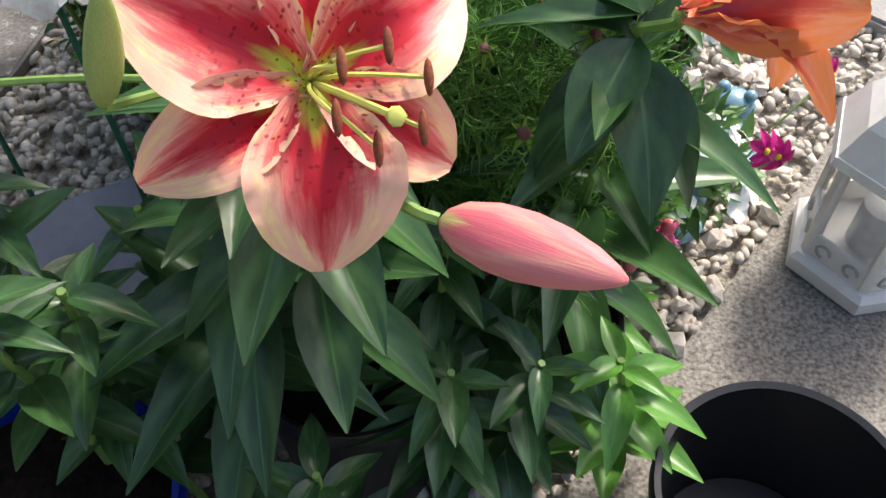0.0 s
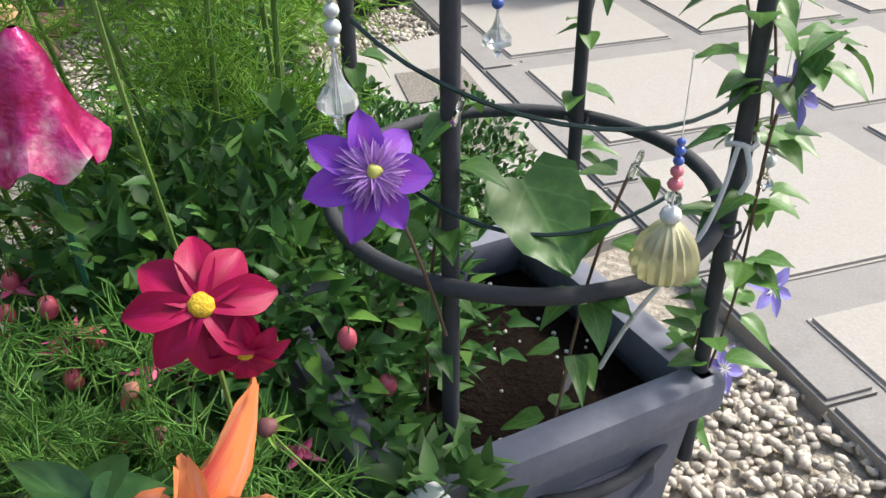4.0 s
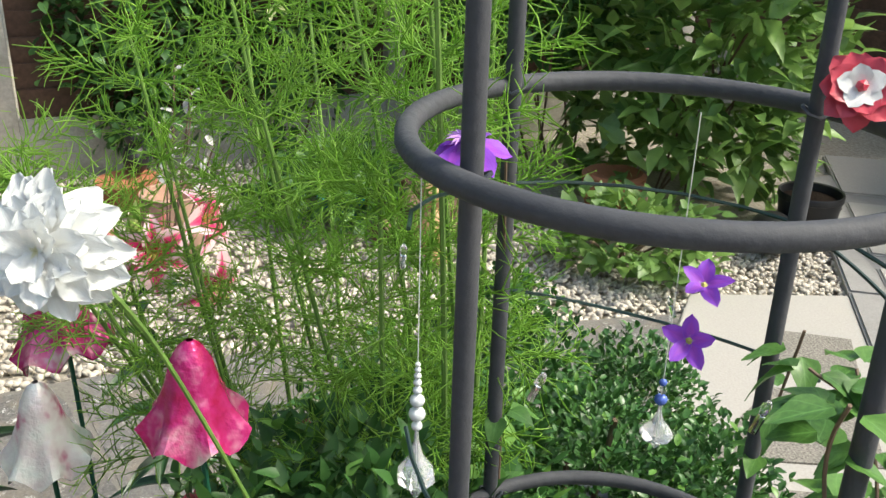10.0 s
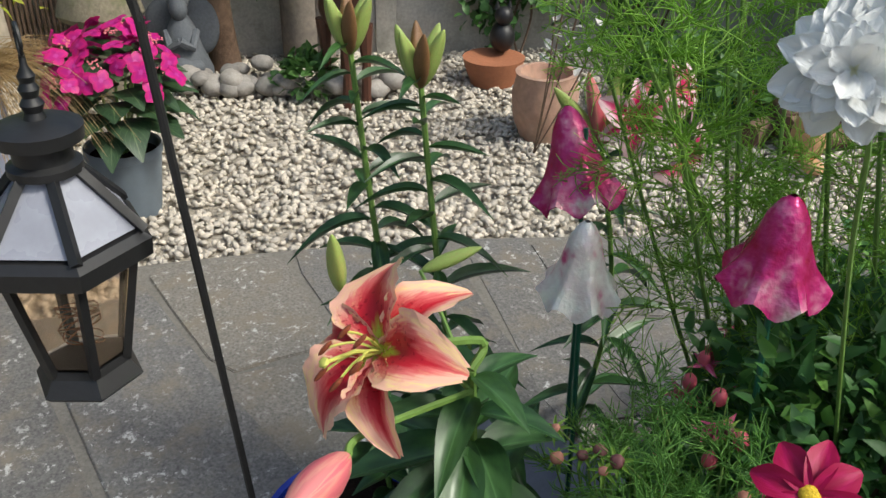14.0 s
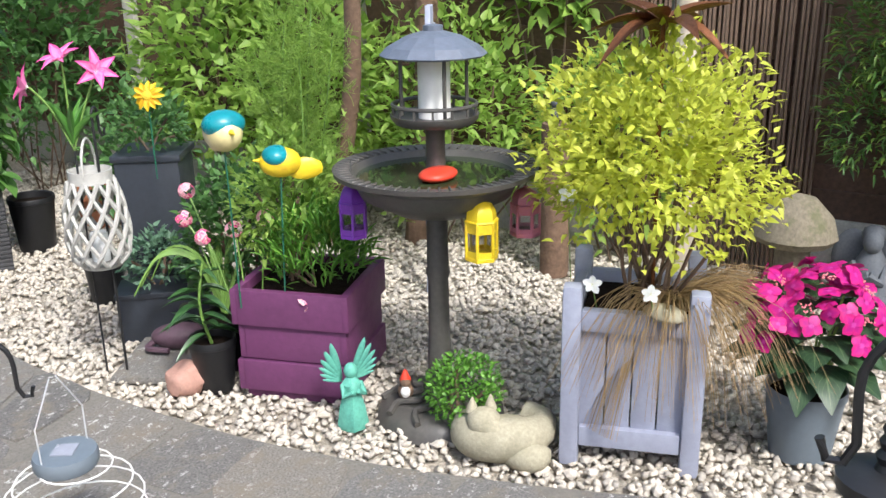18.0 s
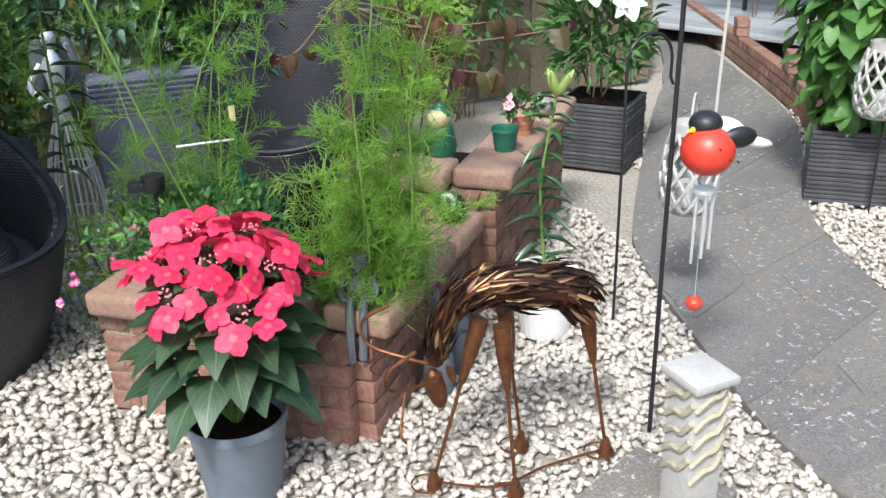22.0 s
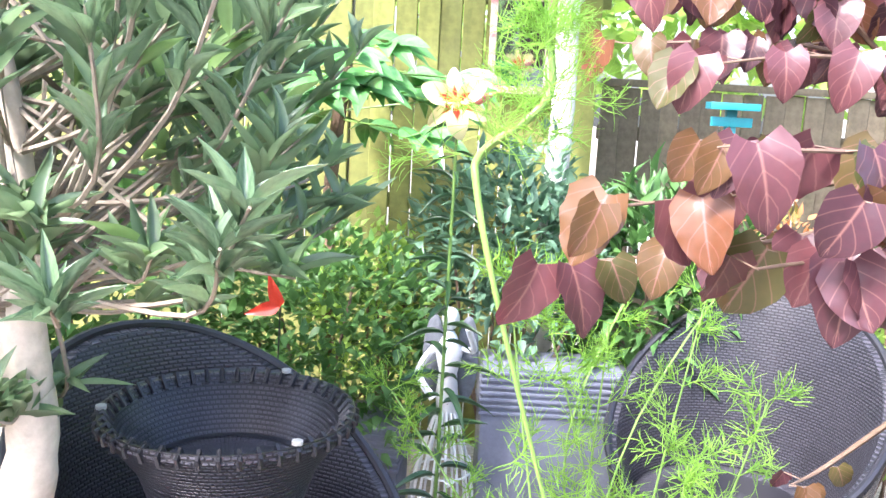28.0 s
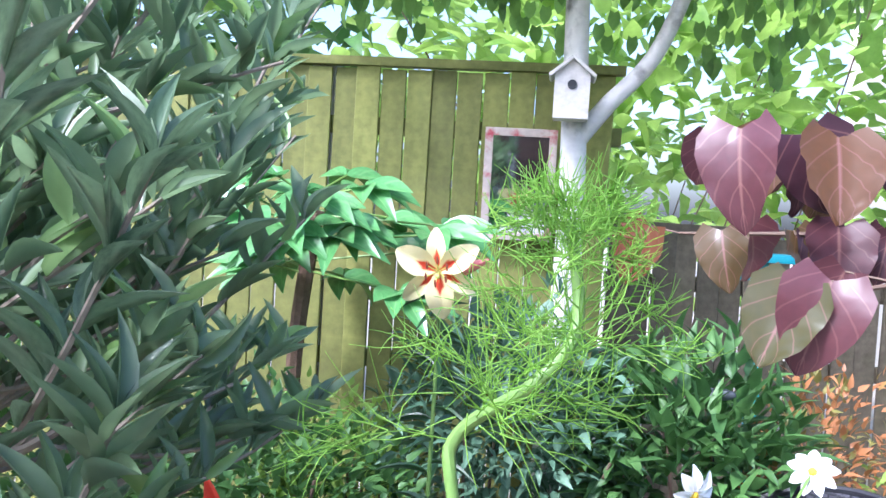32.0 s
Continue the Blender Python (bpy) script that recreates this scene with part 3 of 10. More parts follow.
for k in range(-2, 6):
    for j in range(6):
        patio_slab(-0.3 + k * 0.78, 0.34 + k * 0.78, 0.15 + j * 0.8, 0.82 + j * 0.8)
for k in range(-3, 8):
    a, b = PA + pd * (k * 0.46), PA + pd * (k * 0.46 + 0.452)
    part("kerb_stone", slab([tuple(a), tuple(b), tuple(b + pn * 0.12), tuple(a + pn * 0.12)], -0.06, 0.022, 0.008), strip_m, patio, "grey concrete kerb stone", smooth=False)


# Fences
def plank_mesh(w, h, d, seed):
    bm = box(w, d, h, bevel=0.003, seg=1)
    bmesh.ops.subdivide_edges(bm, edges=[e for e in bm.edges if e.calc_length() > 0.5 * max(w, h)], cuts=3)
    for v in bm.verts:
        v.co.y += 0.004 * noise.noise(v.co * 2 + Vector((seed, 0, 0)))
    return mesh_of("plank", bm)


def lap_fence(name, label, a, b, top, mat_, board=0.3):
    """Horizontal overlapping boards between concrete posts over gravel boards."""
    a, b = Vector(a), Vector(b)
    yaw = math.degrees(math.atan2(b.y - a.y, b.x - a.x))
    length = (b - a).length
    root = tagged(empty(name, a.x, a.y, 0, yaw), label, "fence", kind="structure")
    bays = max(1, round(length / 1.85))
    w = length / bays
    meshes = [plank_mesh(w - 0.12, 0.14, 0.012, s) for s in range(3)]
    for k in range(bays):
        part("gravel_board", box(w - 0.1, 0.05, board, (k + 0.5) * w, 0, -0.02), post_m, root, "grey concrete gravel board")
        z, i = board, 0
        while z < top:
            part("plank", meshes[(i + k) % 3], mat_, root, m=pose((k + 0.5) * w, 0.004 * (i % 2), z - 0.02, 7, 0, R.uniform(-0.2, 0.2)))
            z, i = z + 0.115, i + 1
    for k in range(bays + 1):
        part("fence_post", box(0.1, 0.1, top + 0.08, k * w, 0, -0.02, bevel=0.01), post_m, root, "weathered concrete fence post")
    return root


def board_fence(name, label, a, b, top, mat_, width=0.1, z0=0.0):
    """Upright boards on rails."""
    a, b = Vector(a), Vector(b)
    yaw = math.degrees(math.atan2(b.y - a.y, b.x - a.x))
    root = tagged(empty(name, a.x, a.y, 0, yaw), label, "fence", kind="structure")
    n = int((b - a).length / width)
    meshes = [plank_mesh(width - 0.004, top - z0 - 0.04, 0.018, s) for s in range(4)]
    for k in range(n):
        part("plank", meshes[(k * 7) % 4], mat_, root, m=pose((k + 0.5) * width, 0.012 * (k % 2), z0 + R.uniform(-0.006, 0.006), 0, R.uniform(-0.25, 0.25), 0))
    part("capping", box((b - a).length, 0.06, 0.035, (b - a).length / 2, 0.004, top - 0.035), mat_, root)
    for z in (0.35, 1.1, top - 0.3):
        part("rail", box((b - a).length, 0.04, 0.07, (b - a).length / 2, 0.045, z), mat_, root)
    return root


lap_fence("wall_west", "brown overlapped board fence on grey concrete gravel boards", (-4.2, -6.5), (-3.5, 4.8), 1.75, fence_m)
board_fence("wall_south", "algae-green upright board fence", (2.9, -5.8), (0.86, -5.78), 2.33, green_fence_m)
board_fence("wall_south_low", "weathered brown and green upright board fence", (0.86, -6.3), (-2.6, -6.6), 1.75, brown_green_m)
board_fence("wall_east", "upright board fence closing the garden", (5.2, 9.0), (5.2, -5.9), 1.9, fence_m)
board_fence("wall_south_far", "green upright board fence", (5.2, -5.85), (2.9, -5.8), 2.33, green_fence_m)
lap_fence("wall_north", "pale brown board fence beyond the patio", (-4.2, 5.4), (5.2, 9.4), 1.8, fence_m)


# ---- materials of things ----
purple_m = surface("purple_paint", (0.13, 0.035, 0.105), 0.6, vary=0.12, fine=40, coarse=6, stain=(0.09, 0.025, 0.075))
lilac_m = surface("grey_blue_paint", (0.32, 0.34, 0.43), 0.65, vary=0.1, fine=40, coarse=5, stain=(0.24, 0.25, 0.32))
lead_m = surface("lead_look_planter", (0.17, 0.18, 0.23), 0.5, vary=0.12, fine=50, coarse=6, stain=(0.1, 0.11, 0.13))
bronze_m = surface("dark_bronze_plastic", (0.07, 0.065, 0.06), 0.45, vary=0.2, fine=60, coarse=8, stain=(0.12, 0.11, 0.09))
black_m = surface("black_metal", (0.015, 0.015, 0.016), 0.45, vary=0.2, fine=80, coarse=9, bumpy=0.1)
foam_m = surface("grey_foam_sleeve", (0.05, 0.052, 0.06), 0.75, vary=0.15, fine=90, coarse=9, stain=(0.09, 0.09, 0.1), bumpy=0.3)
blackpot_m = surface("black_plastic", (0.01, 0.01, 0.011), 0.42, vary=0.2, fine=60, coarse=7, bumpy=0.1)
greypot_m = surface("grey_plastic", (0.14, 0.17, 0.2), 0.5, vary=0.06, fine=40, coarse=6, bumpy=0.05)
darkpl_m = surface("anthracite_plastic", (0.03, 0.035, 0.045), 0.45, vary=0.15, fine=50, coarse=6, bumpy=0.1)
white_m = surface("white_paint", (0.75, 0.74, 0.71), 0.5, vary=0.06, fine=40, coarse=7, stain=(0.55, 0.53, 0.48), bumpy=0.1)
lattice_m = surface("grey_ceramic", (0.42, 0.41, 0.38), 0.6, vary=0.12, fine=60, coarse=9, stain=(0.28, 0.27, 0.25))
stone_m = surface("cast_stone", (0.36, 0.33, 0.24), 0.85, vary=0.2, fine=90, coarse=9, stain=(0.2, 0.19, 0.13), amount=0.6, bumpy=0.5)
greystone_m = surface("grey_stone_figure", (0.11, 0.12, 0.135), 0.8, vary=0.2, fine=80, coarse=9, stain=(0.1, 0.11, 0.13), bumpy=0.4)
pebble_m = surface("beach_pebble", (0.3, 0.28, 0.26), 0.7, vary=0.2, fine=70, coarse=14, obj=True, bumpy=0.2)
terra_m = surface("terracotta", (0.36, 0.14, 0.07), 0.75, vary=0.15, fine=60, coarse=9, stain=(0.28, 0.16, 0.1))
verdi_m = surface("verdigris_green", (0.12, 0.4, 0.31), 0.6, vary=0.2, fine=90, coarse=14, stain=(0.05, 0.2, 0.17), amount=0.6)
brick_m = surface("buff_red_brick", (0.25, 0.13, 0.09), 0.9, vary=0.35, fine=70, coarse=16, obj=True, stain=(0.36, 0.3, 0.24), amount=0.5, bumpy=0.9, depth=0.006)
cap_m = surface("buff_coping", (0.34, 0.215, 0.15), 0.88, vary=0.3, fine=60, coarse=7, obj=True, stain=(0.25, 0.16, 0.12), bumpy=0.4)
rust_m = surface("rusted_copper", (0.18, 0.07, 0.028), 0.45, 0.7, vary=0.4, fine=60, coarse=9, stain=(0.05, 0.025, 0.015), amount=0.7)
rust_b = surface("brown_tin_strips", (0.14, 0.075, 0.035), 0.35, 0.8, vary=0.4, fine=40, coarse=7, island=True, stain=(0.03, 0.015, 0.01), amount=0.6)
nt = rust_b.node_tree
link(nt, ramp(nt, nt.nodes.new("ShaderNodeNewGeometry").outputs["Random Per Island"], [(0.0, (0.03, 0.016, 0.012)), (0.55, (0.07, 0.03, 0.02)), (0.8, (0.22, 0.1, 0.04)), (1.0, (0.55, 0.38, 0.18))]), nt.nodes["Principled BSDF"].inputs["Base Color"])
wood_m = surface("bleached_bark", (0.5, 0.43, 0.34), 0.8, vary=0.2, fine=35, coarse=7, stain=(0.33, 0.27, 0.2), bumpy=0.4)
birch_m = surface("birch_bark", (0.66, 0.63, 0.58), 0.75, vary=0.15, fine=20, coarse=8, stain=(0.08, 0.07, 0.06), amount=0.8)
bark_m = surface("brown_bark", (0.16, 0.1, 0.065), 0.9, vary=0.35, fine=40, coarse=9, stain=(0.08, 0.05, 0.035), bumpy=0.8, depth=0.01)
stem_m = surface("green_stem", (0.16, 0.28, 0.06), 0.5, vary=0.15, fine=50, coarse=9, stain=(0.12, 0.2, 0.05))
twig_m = surface("brown_twig", (0.14, 0.09, 0.06), 0.7, vary=0.2, fine=60, coarse=9)
red_m = surface("red_glaze", (0.6, 0.05, 0.025), 0.35, vary=0.1, fine=40, coarse=9, bumpy=0.05)
yellow_m = surface("yellow_enamel", (0.75, 0.55, 0.02), 0.4, vary=0.08, fine=40, coarse=12, stain=(0.45, 0.2, 0.02), amount=0.6, bumpy=0.1)
violet_m = surface("violet_enamel", (0.18, 0.04, 0.36), 0.4, vary=0.1, fine=40, coarse=12, stain=(0.12, 0.03, 0.2), bumpy=0.1)
pinkl_m = surface("dusty_pink_enamel", (0.45, 0.14, 0.2), 0.45, vary=0.1, fine=40, coarse=12, stain=(0.45, 0.15, 0.05), amount=0.6, bumpy=0.1)
teal_m = surface("teal_paint", (0.02, 0.27, 0.32), 0.5, vary=0.1, fine=40, coarse=8)
deck_m = surface("grey_decking", (0.3, 0.31, 0.33), 0.7, vary=0.15, fine=30, coarse=5, obj=True)
blue_m = surface("cobalt_glaze", (0.012, 0.03, 0.28), 0.18, vary=0.35, fine=9, coarse=12, stain=(0.0, 0.005, 0.05), amount=0.5, bumpy=0.05)
paleblue_m = surface("pale_blue_glaze", (0.16, 0.3, 0.38), 0.3, vary=0.25, fine=15, coarse=12, stain=(0.25, 0.45, 0.45), bumpy=0.05)
glass_m, nt, b = nodes_of("clear_glass")
b.inputs["Base Color"].default_value = (0.97, 0.98, 0.99, 1)
b.inputs["Roughness"].default_value, b.inputs["Transmission Weight"].default_value, b.inputs["IOR"].default_value = 0.04, 1.0, 1.45
amber_glass, nt, b = nodes_of("amber_glass")
b.inputs["Base Color"].default_value = (0.95, 0.9, 0.55, 1)
b.inputs["Roughness"].default_value, b.inputs["Transmission Weight"].default_value = 0.05, 1.0
panel_m = surface("solar_panel", (0.3, 0.31, 0.36), 0.25, vary=0.1, fine=30, coarse=8, bumpy=0.0)
weave_m, nt, b = nodes_of("black_wicker")
co = coords(nt, "UV")
bk = nt.nodes.new("ShaderNodeTexBrick")
bk.offset = 0.5
for key, val in (("Scale", 1.0), ("Mortar Size", 0.16), ("Mortar Smooth", 0.6), ("Brick Width", 1.0), ("Row Height", 0.5)):
    bk.inputs[key].default_value = val
bk.inputs["Color1"].default_value, bk.inputs["Color2"].default_value, bk.inputs["Mortar"].default_value = (0.045, 0.044, 0.055, 1), (0.06, 0.058, 0.07, 1), (0.014, 0.014, 0.018, 1)
link(nt, co, bk.inputs["Vector"])
link(nt, bk.outputs["Color"], b.inputs["Base Color"])
b.inputs["Roughness"].default_value = 0.38
inv = nt.nodes.new("ShaderNodeMath")
inv.operation = "SUBTRACT"
inv.inputs[0].default_value = 1.0
link(nt, bk.outputs["Fac"], inv.inputs[1])
bump(nt, b, inv.outputs[0], 0.8, 0.008)


# ---- round the bird bath ----
def purple_planter():
    root = empty("planter_box", -1.92, -1.675, 0, 14, "purple painted planter box of three stepped board tiers", "planter")
    for k, (s, z0, h_) in enumerate(((0.42, 0.02, 0.115), (0.4, 0.14, 0.125), (0.43, 0.27, 0.13))):
        for a in range(4):
            m = pose(0, 0, 0, 0, 0, 90 * a)
            part("board", box(s - 0.032 if a % 2 else s, 0.03, h_, 0, -s / 2 + 0.015, z0, bevel=0.005), purple_m, root, m=m)
    part("plinth", box(0.38, 0.38, 0.05, 0, 0, -0.015, bevel=0.004), purple_m, root)
    part("liner", box(0.345, 0.345, 0.33, 0, 0, 0.03, bevel=0.004), darkpl_m, root)
    part("soil", box(0.36, 0.36, 0.012, 0, 0, 0.358, bevel=0.004), soil_m, root)


def versailles_planter():
    root = empty("square_planter", -1.97, -0.47, 0, 0, "grey-blue painted wooden square planter with boarded sides", "planter")
    s, hh = 0.36, 0.57
    root.matrix_world = pose(-2.0, -0.5, 0, 0, 0, 104)
    for x in (-1, 1):
        for y in (-1, 1):
            part("post", box(0.058, 0.058, hh + 0.02, x * s / 2, y * s / 2, -0.02, bevel=0.014), lilac_m, root)
    for a in range(4):
        m = pose(0, 0, 0, 0, 0, 90 * a)
        part("rail", box(s - 0.06, 0.035, 0.065, 0, -s / 2, hh - 0.14, bevel=0.004), lilac_m, root, m=m)
        part("rail", box(s - 0.06, 0.035, 0.065, 0, -s / 2, 0.05, bevel=0.004), lilac_m, root, m=m)
        for k in range(4):
            part("board", box(0.073, 0.014, hh - 0.22, (k - 1.5) * 0.0775, -s / 2 + 0.012, 0.1, bevel=0.003), lilac_m, root, m=m)
    part("soil", box(s - 0.05, s - 0.05, 0.02, 0, 0, hh - 0.13), soil_m, root)


def bird_bath():
    root = empty("bird_bath", -1.88, -1.13, 0, 0, "dark bronze plastic bird bath with pierced round base", "bird bath")
    part("base_ring", lathe([(0.1, 0.05), (0.17, 0.045), (0.2, 0.03), (0.215, 0.0), (0.225, -0.02), (0.15, -0.02)][::-1], 40), bronze_m, root)
    for k in range(10):
        a = 2 * math.pi * k / 10
        part("scroll", tube(curve_pts([(0.05 * math.cos(a), 0.05 * math.sin(a), 0.07), (0.1 * math.cos(a + 0.25), 0.1 * math.sin(a + 0.25), 0.068), (0.15 * math.cos(a - 0.1), 0.15 * math.sin(a - 0.1), 0.056), (0.2 * math.cos(a + 0.1), 0.2 * math.sin(a + 0.1), 0.04)], 4), 0.012, 6), bronze_m, root)
    part("column", lathe([(0.075, 0.03), (0.06, 0.07), (0.043, 0.13), (0.036, 0.3), (0.034, 0.48), (0.04, 0.5), (0.036, 0.52), (0.034, 0.69), (0.06, 0.72)], 20), bronze_m, root)
    part("bowl", lathe([(0.03, 0.7), (0.14, 0.715), (0.24, 0.77), (0.262, 0.815), (0.322, 0.84), (0.325, 0.855), (0.265, 0.848), (0.235, 0.8), (0.13, 0.755), (0.001, 0.75)], 64), bronze_m, root)
    for k in range(60):
        a = 6 * k
        part("rim_ridge", box(0.05, 0.008, 0.008, 0.293, 0, 0.849, bevel=0.003, seg=1), bronze_m, root, m=pose(0, 0, 0, 0, 0, a) if k else None)
    water_m, nt, b = nodes_of("water")
    b.inputs["Base Color"].default_value = (0.03, 0.045, 0.02, 1)
    b.inputs["Roughness"].default_value = 0.03
    bump(nt, b, noise_node(nt, 14, 2, 0.4, coords(nt)), 0.05, 0.002)
    part("water", lathe([(0.25, 0.8), (0.258, 0.828)], 48), water_m, root)
    part("upper_column", lathe([(0.04, 0.75), (0.032, 0.8), (0.03, 0.95), (0.036, 1.0)], 16), bronze_m, root)
    part("tray", lathe([(0.03, 0.985), (0.12, 0.99), (0.135, 1.005), (0.138, 1.02), (0.13, 1.02), (0.11, 1.008), (0.001, 1.006)], 40), bronze_m, root)
    for k in range(14):
        part("tray_post", lathe([(0.004, 1.015), (0.004, 1.05)], 6, x=0.13), bronze_m, root, m=pose(0, 0, 0, 0, 0, 360 / 14 * k))
    part("tray_rail", tube(arc((0, 0), 0.13, 0, 354, 40, 1.05), 0.006, 6, closed=True), bronze_m, root)
    part("seed_tube", lathe([(0.05, 1.008), (0.05, 1.2), (0.048, 1.21)], 24), white_m, root, "milky white seed tube")
    for k in range(4):
        part("roof_post", lathe([(0.006, 1.02), (0.006, 1.2)], 6, x=0.105), bronze_m, root, m=pose(0, 0, 0, 0, 0, 45 + 90 * k))
    part("roof", lathe([(0.16, 1.195), (0.165, 1.2), (0.14, 1.225), (0.085, 1.255), (0.05, 1.265), (0.03, 1.27), (0.03, 1.285), (0.001, 1.29)], 12), surface("blue_grey_roof", (0.12, 0.14, 0.18), 0.45, vary=0.15, fine=40, coarse=8), root, "blue-grey ribbed roof", smooth=False)


def lantern(name, label, mat_, x, y, ztop, zbot, w, rz, glass=True):
    """Small pierced moroccan lantern with a domed top, hung by a wire."""
    root = empty(name, x, y, zbot, rz, label, "lantern", "hanging lanterns at the bird bath")
    hh = ztop - zbot
    part("base", lathe([(w * 0.52, 0), (w * 0.52, 0.01), (w * 0.45, 0.016)], 6), mat_, root)
    for k in range(6):
        a = 60 * k
        part("corner_bar", box(0.009, 0.009, hh * 0.6, w * 0.47, 0, 0.01, bevel=0.002), mat_, root, m=pose(0, 0, 0, 0, 0, a))
        part("arch", box(0.004, w * 0.44, hh * 0.16, w * 0.41, 0, hh * 0.46, bevel=0.0), mat_, root, m=pose(0, 0, 0, 0, 0, a + 30))
        part("sill", box(0.004, w * 0.44, hh * 0.1, w * 0.41, 0, 0.012, bevel=0.0), mat_, root, m=pose(0, 0, 0, 0, 0, a + 30))
        if glass:
            part("pane", box(0.002, w * 0.42, hh * 0.48, w * 0.4, 0, 0.015, bevel=0), glass_m, root, m=pose(0, 0, 0, 0, 0, a + 30))
    part("eave", lathe([(w * 0.5, hh * 0.62), (w * 0.54, hh * 0.64), (w * 0.5, hh * 0.66)], 6), mat_, root)
    part("dome", lathe([(w * 0.47, hh * 0.65), (w * 0.45, hh * 0.78), (w * 0.32, hh * 0.9), (w * 0.1, hh * 0.97), (0.006, hh)], 6), mat_, root)
    part("hanging_wire", tube([(0, 0, hh), (0.01, 0, hh + 0.03), (0, 0, hh + 0.07)], 0.0018, 5), black_m, root)


purple_planter()
versailles_planter()
bird_bath()
lantern("lantern", "yellow pierced metal lantern with arched windows hung from bird bath", yellow_m, -1.77, -0.92, 0.8, 0.61, 0.1, 10)
lantern("lantern", "violet pierced metal lantern with arched windows hung from bird bath", violet_m, -1.76, -1.37, 0.805, 0.625, 0.092, 30)
lantern("lantern", "dusty pink pierced metal lantern hung from bird bath", pinkl_m, -1.99, -0.87, 0.79, 0.63, 0.095, 50)


# ---- sitting corner: wicker seats and brick planter ----
def uv_wicker(bm, su, sv):
    """Lay the weave along angle and height."""
    lay = bm.loops.layers.uv.new("UVMap")
    for f in bm.faces:
        us = [math.atan2(l.vert.co.y, l.vert.co.x) for l in f.loops]
        for l, u in zip(f.loops, us):
            if max(us) - min(us) > math.pi and u < 0:
                u += 2 * math.pi
            l[lay].uv = (u * su, l.vert.co.z * sv)
    return bm


def tub_chair(x, y, rz, label, size=1.0):
    """A tub of woven black strips, with the rim rising to a high round back."""
    root = empty("wicker_chair", x, y, 0, rz, label, "chair", "wicker tub chairs")
    root.matrix_world = root.matrix_world @ Matrix.Diagonal((size, size, 1, 1))
    n, verts, faces = 72, [], []

    def rim(a):
        return 0.4 + 0.55 * (0.5 - 0.5 * math.cos(a)) ** 1.25

    rows = [(0.3, -0.02, 0), (0.315, 0.03, 0), (0.385, 0.5, 1), (0.435, 1.0, 1), (0.425, 1.035, 1), (0.395, 1.02, 1), (0.37, 0.9, 1), (0.345, 0.6, 1), (0.33, 0.32, 2)]
    for r, f, mode in rows:
        for j in range(n):
            a = 2 * math.pi * j / n
            top = rim(a)
            z = f if mode == 0 else (f * top if mode == 1 else 0.3)
            k = 1 + (0.16 * max(0, z - 0.45) if mode else 0)
            verts.append((r * k * math.cos(a), r * k * math.sin(a), z))
    for i in range(len(rows) - 1):
        for j in range(n):
            faces.append((i * n + j, i * n + (j + 1) % n, (i + 1) * n + (j + 1) % n, (i + 1) * n + j))
    bm = bmesh.new()
    vs = [bm.verts.new(v) for v in verts]
    for f in faces:
        bm.faces.new([vs[i] for i in f])
    bm.faces.new(vs[:n][::-1])
    part("shell", uv_wicker(bm, 17, 48), weave_m, root, "woven black plastic wicker")
    part("seat", uv_wicker(lathe([(0.001, 0.34), (0.2, 0.345), (0.325, 0.335), (0.335, 0.315), (0.33, 0.295)][::-1], 48), 17, 48), weave_m, root)
    part("rim_cord", tube([(0.425 * (1 + 0.16 * max(0, rim(a) * 1.02 - 0.45)) * math.cos(a), 0.425 * (1 + 0.16 * max(0, rim(a) * 1.02 - 0.45)) * math.sin(a), rim(a) * 1.035) for a in [2 * math.pi * j / 72 for j in range(72)]], 0.014, 8, closed=True), weave_m, root)
    return root


def wicker_table():
    root = empty("wicker_table", 1.71, -3.54, 0.345, 0, "hourglass black wicker table standing inside the tub chair", "table")
    prof = [(0.265, 0.0), (0.276, 0.02), (0.264, 0.06), (0.21, 0.16), (0.165, 0.27), (0.165, 0.36), (0.2, 0.46), (0.262, 0.545), (0.28, 0.565), (0.278, 0.585), (0.262, 0.58), (0.235, 0.53), (0.19, 0.45), (0.15, 0.44), (0.001, 0.44)]
    part("body", uv_wicker(lathe(prof, 64), 17, 48), weave_m, root)
    for k in range(44):
        a = 360 / 44 * k
        part("rim_binding", tube([(0.28, 0, 0.555), (0.284, 0, 0.575), (0.265, 0, 0.588), (0.245, 0, 0.56)], 0.006, 5), weave_m, root, m=pose(0, 0, 0, 0, 0, a))
    for a in (20, 140, 260):
        part("glass_pad", lathe([(0.012, 0), (0.012, 0.008), (0.001, 0.011)], 10, x=0.27, z=0.586), lattice_m, root, "clear rubber pad", m=pose(0, 0, 0, 0, 0, a))


tub_chair(1.745, -3.63, 146, "black wicker tub chair with high curved back on gravel", 1.06)
wicker_table()
tub_chair(0.37, -4.66, 60, "black wicker tub chair half hidden by cosmos foliage")


def rough_brick(seed):
    bm = box(0.19, 0.1, 0.06, bevel=0.007)
    bmesh.ops.subdivide_edges(bm, edges=[e for e in bm.edges if e.calc_length() > 0.09], cuts=2)
    for v in bm.verts:
        v.co += 0.006 * noise.noise_vector(v.co * 14 + Vector((seed * 3.1, 0, 0)))
    return bm


